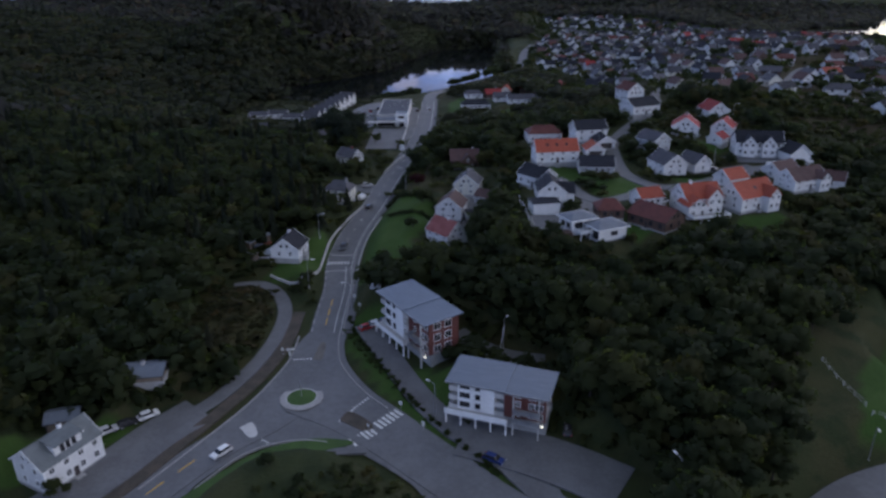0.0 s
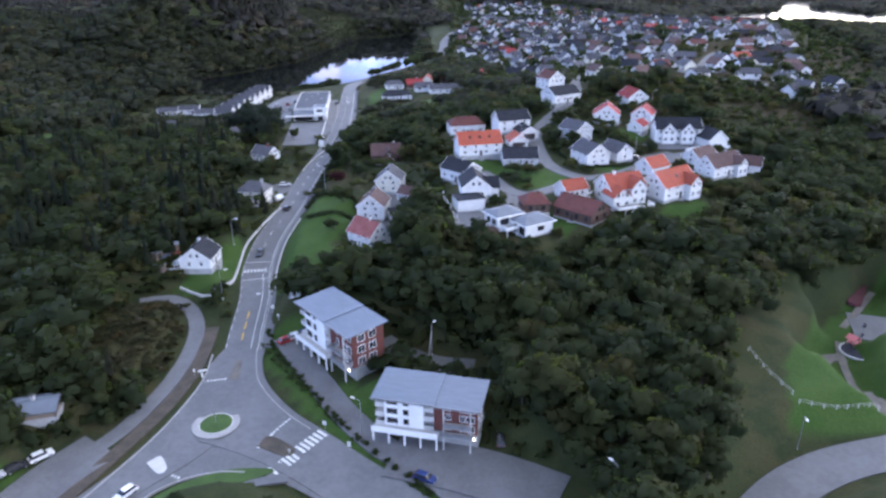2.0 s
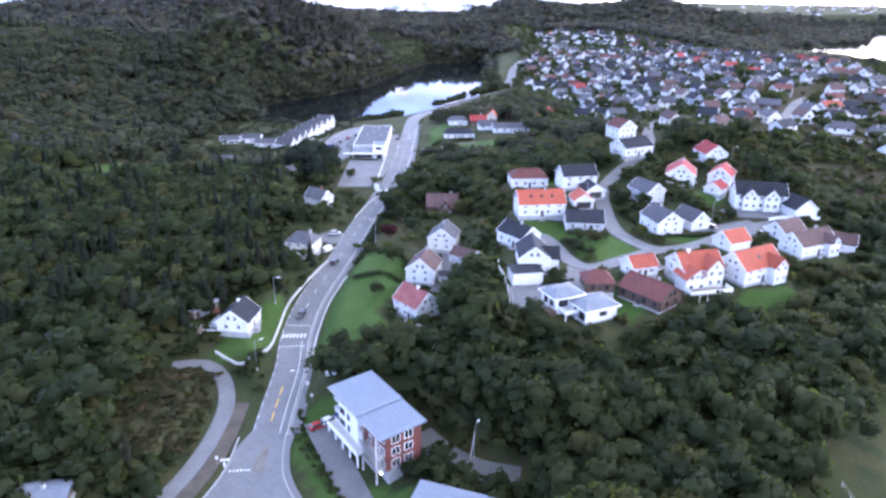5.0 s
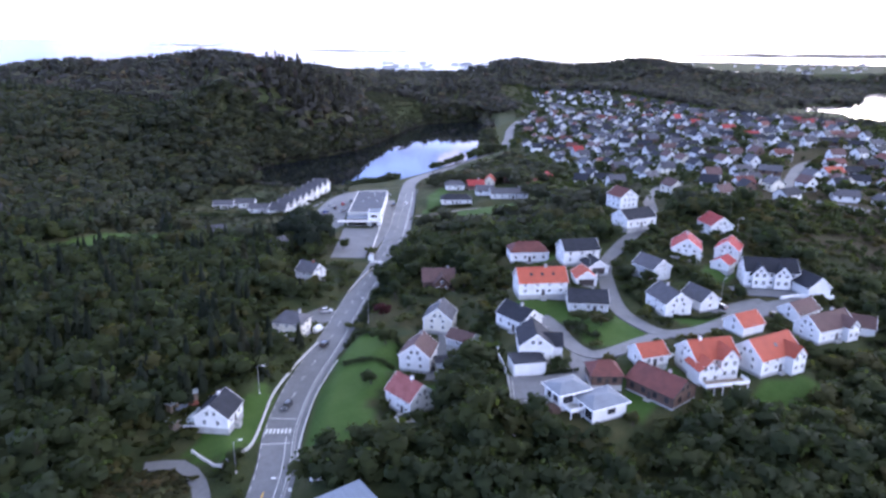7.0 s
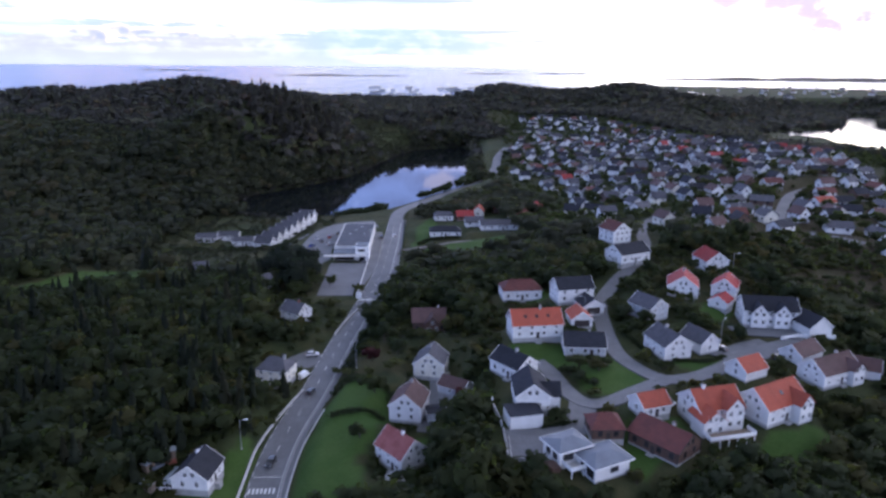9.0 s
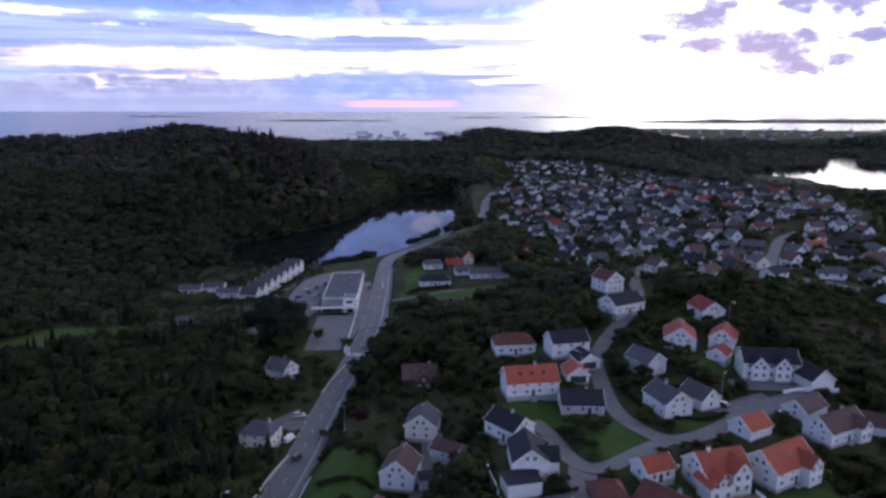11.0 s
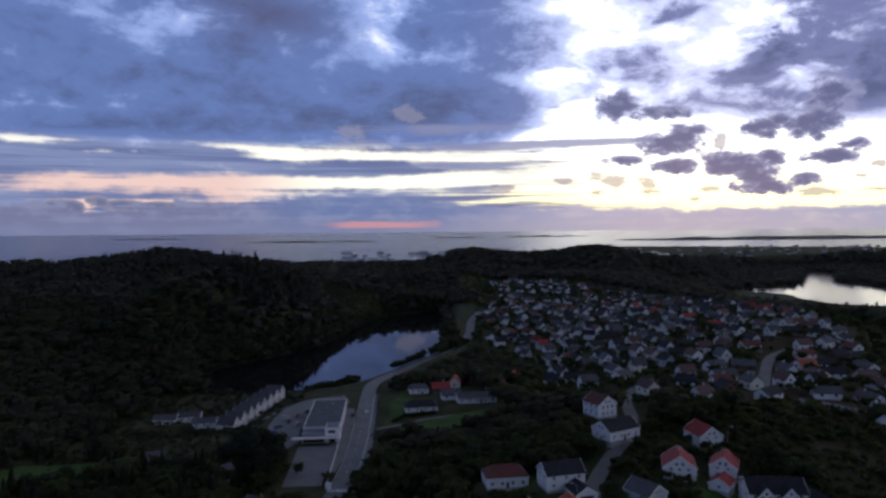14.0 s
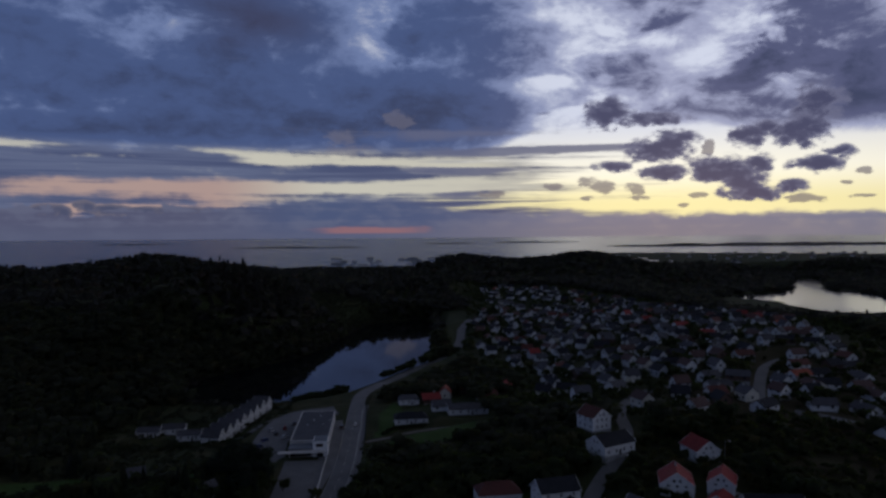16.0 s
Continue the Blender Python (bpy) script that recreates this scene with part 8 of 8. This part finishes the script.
def trunk_block():
    bm = bmesh.new()
    add_tube(bm, (0, 0, -0.05), (0.01, 0, 0.3), 0.035, 0.026, 7)
    add_tube(bm, (0.01, 0, 0.3), (0, 0.01, 0.75), 0.026, 0.01, 6)
    for k in range(5):
        a = k * 2.3
        add_tube(bm, (0, 0, 0.25 + 0.08 * k), (0.26 * math.cos(a), 0.26 * math.sin(a), 0.48 + 0.07 * k), 0.012, 0.004, 5)
    me = bpy.data.meshes.new("trunk")
    bm.to_mesh(me)
    bm.free()
    me.materials.append(BARK)

    class Holder:
        data = me
        name = "trunk"
    return Holder


TRUNK = trunk_block()
SINGLE_T = [crown_template("leafy", 320, 0.050, 6, 0.6) for _ in range(6)]
SPRUCE_SINGLE = [crown_template("spruce", 420, 0.075) for _ in range(3)]

p = scatter(-190, 210, 62, 330, 4.3)
p = p[in_view(p, 10)]
keep = ~open_ground(p[:, 0], p[:, 1], 4.5, 5.0) & (inside_distance(p[:, 0], p[:, 1], ESTATE) > 1) & (inside_distance(p[:, 0], p[:, 1], HEATH) > 0)
keep &= ~((p[:, 0] > -70) & (p[:, 0] < 32) & (p[:, 1] < 104)) & ~((p[:, 0] > -52) & (p[:, 0] < 18) & (p[:, 1] < 150))
keep &= p[:, 0] < np.where(p[:, 1] < 160, np.interp(p[:, 1], [80, 92, 99, 122, 159], [52, 60, 64, 74, 108]), 999)
lane_gap, _ = near_line(p[:, 0], p[:, 1], LANE)
keep &= (lane_gap > 4.5) & (inside_distance(p[:, 0], p[:, 1], BROWN_HEATH) > 1.0)
for x0, x1, y0, y1 in ((-8, 13, 174, 192), (-20, 24, 228, 277), (-54, -24, 226, 264), (-54, -22, 274, 320), (24, 60, 158, 180)):
    keep &= ~((p[:, 0] > x0) & (p[:, 0] < x1) & (p[:, 1] > y0) & (p[:, 1] < y1))
p = p[keep]
# the wood reaches right up to the yard of the flats
q = scatter(24, 80, 84, 134, 4.2)
wood = np.array([(30.5, 124), (31.5, 112), (36.5, 100), (40, 91), (46, 87), (58, 92), (64, 101), (70, 114), (64, 128), (44, 130)], float)
off_road, _ = near_line(q[:, 0], q[:, 1], ROAD_EAST)
off_yard, _ = near_line(q[:, 0], q[:, 1], YARD_FLATS)
q = q[(inside_distance(q[:, 0], q[:, 1], wood) < 0) & (off_road > 6.5) & (off_yard > 8.0)]
free = np.hypot(q[:, None, 0] - p[None, :, 0], q[:, None, 1] - p[None, :, 1]).min(1) > 3.2
p = np.vstack([p, q[free]])
tall = np.clip(rng.normal(7.6, 1.6, len(p)), 3.6, 12.5)
# the wood's front edge, nearest the road and the flats: trees of their own
near = (p[:, 0] > 16) & (p[:, 0] < 104) & (p[:, 1] > 80) & (p[:, 1] < 150)
near_ids = np.flatnonzero(near)[:300]
for i in near_ids:
    single_tree(p[i], float(tall[i]), float(tall[i]) * 0.95, int(rng.integers(0, 6)), LEAF_ONE, "dark green broadleaf tree at the wood's edge", group="trees of the wood's edge")
keep = np.ones(len(p), bool)
keep[near_ids] = False
p, tall = p[keep], tall[keep]
is_spruce = (rng.random(len(p)) < np.where(p[:, 1] > 185, 0.30, 0.06)) & (p[:, 0] < -30)
forest_mesh("broadleaf_forest", p[~is_spruce], tall[~is_spruce], tall[~is_spruce] * 1.06, NEAR_T, LEAF, "dense dark green broadleaf wood on the slopes")
forest_mesh("spruce_forest", p[is_spruce], tall[is_spruce] * 1.45, tall[is_spruce] * 0.62, SPRUCE_NEAR, NEEDLE, "dark spruces standing among the broadleaf wood")

p = scatter(-420, 420, 330, 660, 6.6)
p = p[in_view(p)]
shore = shore_strip(p)
shop_view = (p[:, 0] > -58) & (p[:, 0] < 2) & (p[:, 1] > 300) & (p[:, 1] < 470)
row_view = (p[:, 0] > -140) & (p[:, 0] < -52) & (p[:, 1] > 352 + 8 * np.sin(p[:, 0] * 0.21)) & (p[:, 1] < 510)
field = (p[:, 0] > 0) & (p[:, 0] < 60) & (p[:, 1] > 372) & (p[:, 1] < 470)
keep = ~shore & ~shop_view & ~row_view & ~field
p = p[keep]
keep = ~open_ground(p[:, 0], p[:, 1]) & (inside_distance(p[:, 0], p[:, 1], VILLAGE) > 0)
p = p[keep]
tall = np.clip(rng.normal(8.5, 1.1, len(p)), 5, 12)
is_spruce = (rng.random(len(p)) < 0.22) & (p[:, 0] < 0)
forest_mesh("broadleaf_forest", p[~is_spruce], tall[~is_spruce], tall[~is_spruce] * 1.35, MID_T, LEAF_MID, "dense broadleaf wood across the valley")
forest_mesh("spruce_forest", p[is_spruce], tall[is_spruce] * 1.4, tall[is_spruce] * 0.7, SPRUCE_NEAR[:1] + SPRUCE_FAR, NEEDLE, "dark spruce wood across the valley")

p = np.vstack([scatter(-700, 900, 660, 1200, 9.5), scatter(-1100, 1300, 1200, 1720, 15.0), scatter(-620, -190, 120, 330, 8.0), scatter(210, 520, 120, 330, 8.0), scatter(-640, -420, 330, 660, 9.0), scatter(420, 640, 330, 660, 9.0)])
p = p[in_view(p)]
keep = ~open_ground(p[:, 0], p[:, 1]) & (inside_distance(p[:, 0], p[:, 1], VILLAGE) > 0)
bearing = np.degrees(np.arctan2(p[:, 0] - 5, p[:, 1] - 50))
lee = (inside_distance(p[:, 0], p[:, 1], LAKE_FAR) < 170) & (bearing > 26.5) & (p[:, 1] < 1150)
keep &= ~lee & ~shore_strip(p) & (inside_distance(p[:, 0], p[:, 1], CLEARING) > 0)
p = p[keep]
tall = np.clip(rng.normal(9.5, 1.3, len(p)), 5, 13)
is_spruce = rng.random(len(p)) < np.where(p[:, 0] < 60, 0.5, 0.3)
# the far crowns carry their haze in the leaf colour
forest_mesh("far_broadleaf_forest", p[~is_spruce], tall[~is_spruce], tall[~is_spruce] * np.where(p[~is_spruce][:, 1] > 1200, 1.5, 1.25), FAR_T, LEAF_HAZED, "far wooded hills, grey haze painted into the leaves")
forest_mesh("far_spruce_forest", p[is_spruce], tall[is_spruce] * 1.2, tall[is_spruce] * np.where(p[is_spruce][:, 1] > 1200, 1.1, 0.75), SPRUCE_FAR, NEEDLE_HAZED, "far dark spruces along the ridges, haze painted into the needles")

# the wood hangs over the lake's far shores; scrub fills the ground round the terraced houses
p = scatter(-190, 110, 500, 980, 4.2)
d = inside_distance(p[:, 0], p[:, 1], LAKE_NEAR)
keep = (d > -0.5) & (d < 22) & ((p[:, 0] < -88) | (p[:, 1] > 640)) & (p[:, 0] < 66) & ~((p[:, 0] > -124) & (p[:, 1] < 522)) & (inside_distance(p[:, 0], p[:, 1], CLEARING) > -4)
p = p[keep]
tall = np.clip(rng.normal(6.5, 2.0, len(p)), 3, 11)
forest_mesh("shore_trees", p, tall, tall * 1.05, MID_T, LEAF_MID, "dark trees leaning over the lake shore", 0.0)
crest = np.array([(-150, 690), (-112, 690), (-78, 740), (-72, 800), (-96, 850), (-150, 850), (-165, 760)], float)
p = scatter(-170, -60, 680, 860, 7.0)
p = p[inside_distance(p[:, 0], p[:, 1], crest) < 0]
tall = np.clip(rng.normal(17.0, 2.5, len(p)), 12, 23)
forest_mesh("far_spruce_forest", p, tall, tall * 0.55, SPRUCE_FAR, NEEDLE_HAZED, "tall dark spruces on the slope above the lake, haze painted in")
p = scatter(-190, 110, 500, 980, 2.2)
d = inside_distance(p[:, 0], p[:, 1], LAKE_NEAR)
p = p[(d > -0.8) & (d < 5.5) & ((p[:, 0] < -88) | (p[:, 1] > 640)) & (p[:, 0] < 66)]
tall = np.clip(rng.normal(2.2, 0.6, len(p)), 1.0, 4.0)
forest_mesh("shore_shrubs", p, tall, tall * 1.5, FAR_T, NEEDLE_HAZED, "dark low growth at the water's edge, haze painted in", 0.0)
p = scatter(-90, 10, 790, 950, 3.6)
p = p[(inside_distance(p[:, 0], p[:, 1], CLEARING) < 2) & (inside_distance(p[:, 0], p[:, 1], LAKE_NEAR) > 1)]
tall = np.clip(rng.normal(1.8, 0.7, len(p)), 0.7, 4.0)
forest_mesh("scrub", p, tall, tall * 1.7, SHRUB_T, LEAF_MID, "brown-green scrub in a clearing above the lake", 0.02)
p = scatter(-200, -50, 345, 510, 4.0)
keep = ~open_ground(p[:, 0], p[:, 1], 1.5, 2.0) & (rng.random(len(p)) < 0.75)
p = p[keep]
tall = np.clip(rng.normal(1.6, 0.6, len(p)), 0.7, 3.0)
forest_mesh("scrub", p, tall, tall * 1.6, SHRUB_T, LEAF_MID, "dark scrub round the terraced houses", 0.02)

# gardens and hedgerows of the village: scattered trees and shrubs between the houses
p = np.vstack([scatter(60, 420, 300, 1150, 6.2)])
keep = ~open_ground(p[:, 0], p[:, 1], 1.5, 2.0) & (inside_distance(p[:, 0], p[:, 1], VILLAGE) <= 0) & (rng.random(len(p)) < np.where(p[:, 1] > 480, 0.55, 0.8))
VILLAGE_TREES = p[keep]
z_gap = np.ones(len(VILLAGE_TREES), bool)
for a, b, r in VILLAGE_SPOTS:
    z_gap &= np.hypot(VILLAGE_TREES[:, 0] - a, VILLAGE_TREES[:, 1] - b) > r - 0.3
p = VILLAGE_TREES[z_gap]
tall = np.clip(rng.normal(4.6, 1.5, len(p)), 2, 9)
forest_mesh("garden_trees", p, tall, tall * 1.05, GARDEN_T, LEAF, "garden trees and shrubs between the village houses")

# low growth: estate gardens, heath, banks
p = np.vstack([scatter(20, 150, 160, 320, 2.9), scatter(130, 235, 240, 350, 3.6)])
keep = ~open_ground(p[:, 0], p[:, 1], 1.2, 2.2) & ((inside_distance(p[:, 0], p[:, 1], ESTATE) <= 1) | (inside_distance(p[:, 0], p[:, 1], HEATH) <= 0))
keep &= rng.random(len(p)) < 0.45 + 0.5 * (np.sin(p[:, 0] * 0.31 + np.sin(p[:, 1] * 0.19) * 2) * np.sin(p[:, 1] * 0.27) > -0.1)
p = p[keep]
tall = np.clip(rng.normal(2.1, 0.9, len(p)), 0.7, 5.0)
forest_mesh("garden_shrubs", p, tall, tall * 1.4, SHRUB_T, OLIVE, "low shrubs in the gardens and on the heath", 0.02)
# garden trees between the houses of the estate
p = scatter(24, 140, 168, 316, 9.0)
keep = ~open_ground(p[:, 0], p[:, 1], 1.6, 2.2) & (inside_distance(p[:, 0], p[:, 1], ESTATE) < -2)
for q in p[keep][:60]:
    h = float(np.clip(rng.normal(4.2, 0.9), 2.6, 6.0))
    single_tree(q, h, h * 1.05, int(rng.integers(0, 6)), LEAF_ONE, "small green garden tree between houses", group="garden trees of the estate")
# scrub on the slopes between wood, lanes and houses
p = np.vstack([scatter(-130, -34, 100, 215, 2.7), scatter(22, 80, 84, 165, 2.7), scatter(-60, 24, 172, 325, 3.2)])
keep = (inside_distance(p[:, 0], p[:, 1], APRON) > 7.5) & ~open_ground(p[:, 0], p[:, 1], 1.3, -0.8) & ~((p[:, 0] > -40) & (p[:, 0] < 20) & (p[:, 1] < 152))
keep &= p[:, 0] < np.where(p[:, 1] < 160, np.interp(p[:, 1], [80, 92, 99, 122, 159], [54, 62, 66, 77, 111]), 999)
keep &= inside_distance(p[:, 0], p[:, 1], BROWN_HEATH) > 0
keep &= rng.random(len(p)) < np.where(p[:, 1] > 215, 0.5, np.where(p[:, 0] < -60, 0.75, 0.55))
p = p[keep]
tall = np.clip(rng.normal(2.0, 0.8, len(p)), 0.7, 4.5)
forest_mesh("scrub", p, tall, tall * 1.6, SHRUB_T, OLIVE, "olive-green scrub between wood, lanes and houses", 0.02)
p = scatter(-100, -40, 104, 160, 2.5)
lane_gap, _ = near_line(p[:, 0], p[:, 1], LANE)
yard_gap, _ = near_line(p[:, 0], p[:, 1], YARD_WEST)
bank_side = p[:, 0] < np.interp(p[:, 1], [100, 115, 125.5, 136, 152, 162], [-66, -57.5, -50, -45.6, -42.6, -42.9])
p = p[bank_side & (lane_gap > 3.2) & (yard_gap > 7.5) & ~open_ground(p[:, 0], p[:, 1], -3.0, -0.6) & (inside_distance(p[:, 0], p[:, 1], BROWN_HEATH) > 0)]
tall = np.clip(rng.normal(3.6, 1.0, len(p)), 1.6, 6.0)
forest_mesh("bank_shrubs", p, tall, tall * 1.25, SHRUB_T, LEAF, "dense green shrubs on the bank beside the lane", 0.02)
p = scatter(-2, 46, 112, 176, 2.8)
keep = ~open_ground(p[:, 0], p[:, 1], 1.4, 0.5) & (p[:, 1] > 128 - 0.3 * p[:, 0]) & (np.hypot(p[:, 0] + 6, p[:, 1] - 146) > 11)
p = p[keep]
tall = np.clip(rng.normal(3.4, 1.2, len(p)), 1.4, 6.5)
forest_mesh("bank_shrubs", p, tall, tall * 1.25, SHRUB_T, LEAF, "dense green shrubs behind the flats", 0.02)
p = scatter(-72, -40, 132, 182, 1.9)
lane_gap, _ = near_line(p[:, 0], p[:, 1], LANE)
p = p[(inside_distance(p[:, 0], p[:, 1], BROWN_HEATH) < 1.5) & (lane_gap > 3.0)]
tall = np.clip(rng.normal(0.9, 0.35, len(p)), 0.4, 2.0)
forest_mesh("heather", p, tall, tall * 2.4, SHRUB_T, HEATHER, "low brown-green heather on a bank", 0.0)
p = np.vstack([scatter(-58, 20, 60, 104, 2.6)])
south = (inside_distance(p[:, 0], p[:, 1], np.array([(-34, 93), (-24, 97.6), (-15, 99.6), (-8, 95), (2, 88), (16, 66), (-8, 60), (-50, 70), (-46, 82)], float)) < -1)
p = p[south]
tall = np.clip(rng.normal(1.5, 0.5, len(p)), 0.6, 2.8)
forest_mesh("mound_shrubs", p, tall, tall * 1.5, SHRUB_T, OLIVE, "low brown-green shrubs on a mound by the road", 0.02)


def hedge_row(points, height, gap, label, leaf=HEDGE):
    line = spline([(x, y, 0) for x, y in points], gap * 0.6)
    blocks, softs = [], []
    for q in line:
        tpl = MID_T[int(rng.integers(0, 5))]
        s = height * rng.uniform(0.85, 1.15)
        softs.append(SOFT[tpl.tobytes()[:240]])
        blocks.append(np.column_stack([q[0] + tpl[:, 0] * s * 1.5, q[1] + tpl[:, 1] * s * 1.5, ground(q[0], q[1]) + tpl[:, 2] * s - 0.1]))
    me = quad_mesh("hedge", np.vstack(blocks), leaf, None, np.vstack(softs))
    return tagged(new("hedge", me), label, "hedge")


hedge_row([(-24.5, 158), (-22.5, 150), (-17, 140), (-10.5, 129), (-4.5, 119.5), (2.5, 109.8), (10, 101)], 1.25, 4.0, "scattered green shrubs between road and flats", BANK_LEAF)
hedge_row([(-25.5, 152), (-20.5, 143), (-13, 131.5), (-7, 122.6)], 0.9, 4.5, "low shrubs on the bank above the road", BANK_LEAF)
hedge_row([(70.8, 252), (72, 244), (76, 236), (82, 229.5)], 1.3, 1.3, "clipped dark hedge along a street bend")
hedge_row([(82, 229.5), (90, 228), (97, 231.5)], 1.0, 1.4, "clipped green hedge before a white house")
hedge_row([(36, 194.6), (40, 195.8), (44, 196.4)], 1.0, 1.2, "short dark hedge by a driveway")
hedge_row([(-16.6, 244), (-14.6, 258), (-12.4, 274), (-10.0, 290)], 2.4, 2.2, "tall dark roadside hedge")
hedge_row([(-19.6, 231), (-13, 234), (-6, 230), (-2, 224)], 1.6, 1.6, "garden hedge around a lawn")
hedge_row([(-18, 214), (-10, 215), (-4, 213)], 1.3, 1.6, "dark hedge across a lawn")
hedge_row([(-22, 177), (-16, 174), (-10, 175), (-6, 179)], 1.4, 1.6, "dark hedge below a lawn")
hedge_row([(-50, 503), (-40, 504), (-31, 507), (-24, 512), (-18, 520)], 7.5, 4.0, "tall bushes on the lake shore")
hedge_row([(8, 559), (13, 568)], 6.0, 6.0, "round dark bush on the lake shore")
hedge_row([(20, 580), (27, 592), (31, 600)], 6.5, 6.0, "round dark bushes by the lake road")
hedge_row([(39, 612), (46, 628), (52, 644)], 7.0, 6.0, "tall dark bushes where the lake bends")
hedge_row([(6, 399), (16, 404), (28, 408)], 2.0, 1.8, "dark garden hedge before a bungalow")
hedge_row([(-128, 406), (-104, 402), (-86, 403), (-70, 406)], 2.4, 3.6, "row of dark bushes below the terraces")

for x, y, h, w, k in ((17.5, 176, 13.5, 10.5, 0), (9.5, 188.5, 7.5, 6.5, 1), (-9.5, 203, 3.5, 4.5, 2), (-7.0, 225, 5.5, 6.0, 3), (12, 199, 6.5, 6.0, 4), (20, 206, 7.5, 7.0, 5), (18, 262, 8.0, 7.0, 0), (52, 225.5, 3.6, 6.0, 1), (56.5, 221.0, 3.3, 5.2, 2), (50.5, 218.5, 2.8, 4.800000000000001, 3), (60, 225.0, 2.8, 4.4, 4), (48.6, 222.5, 2.6, 4.6, 0), (53.5, 214.0, 2.2, 4.0, 5), (56.0, 228.5, 2.6, 4.2, 2), (77, 262, 4.0, 6.5, 5), (74, 268, 4.5, 6.0, 0), (-33, 330, 5.5, 4.5, 2), (24, 416, 6.0, 6.0, 4), (-6, 262, 8.0, 6.5, 5), (4, 292, 9.0, 7.5, 0), (-1, 250, 6.0, 5.5, 1), (58.5, 192, 4.5, 3.2, 2), (46, 158, 9.0, 8.0, 3), (-32.5, 99.0, 3.0, 3.4, 4), (-72, 96.2, 4.0, 4.2, 5)):
    single_tree((x, y), h, w, k, LEAF_ONE, "round-crowned green garden tree")
single_tree((17.2, 219.5), 5.0, 5.5, 1, COPPER, "copper-leaved garden tree by a white house")
single_tree((-9, 246), 5.0, 4.5, 3, COPPER, "dark copper-leaved tree by the road")
for x, y, h, w in ((-47, 326, 12, 12), (-51, 332, 14, 13), (-46, 338, 13, 12), (-53, 342, 15, 13), (-59, 336, 13, 13), (-49, 350, 15, 13), (-57, 352, 16, 14), (-51, 360, 12, 12), (-60, 358, 10, 11)):
    single_tree((x, y), h, w, int(rng.integers(0, 6)), NEEDLE_ONE, "broad dark pine beside the shop forecourt", "pine_tree")
for x, y, h, w in ((-34.8, 234.4, 8.5, 5.0), (-45, 238.0, 8.0, 4.6)):
    single_tree((x, y), h, w, 6 + int(rng.integers(0, 3)), NEEDLE_ONE, "tall dark spruce with drooping branches", "spruce_tree")
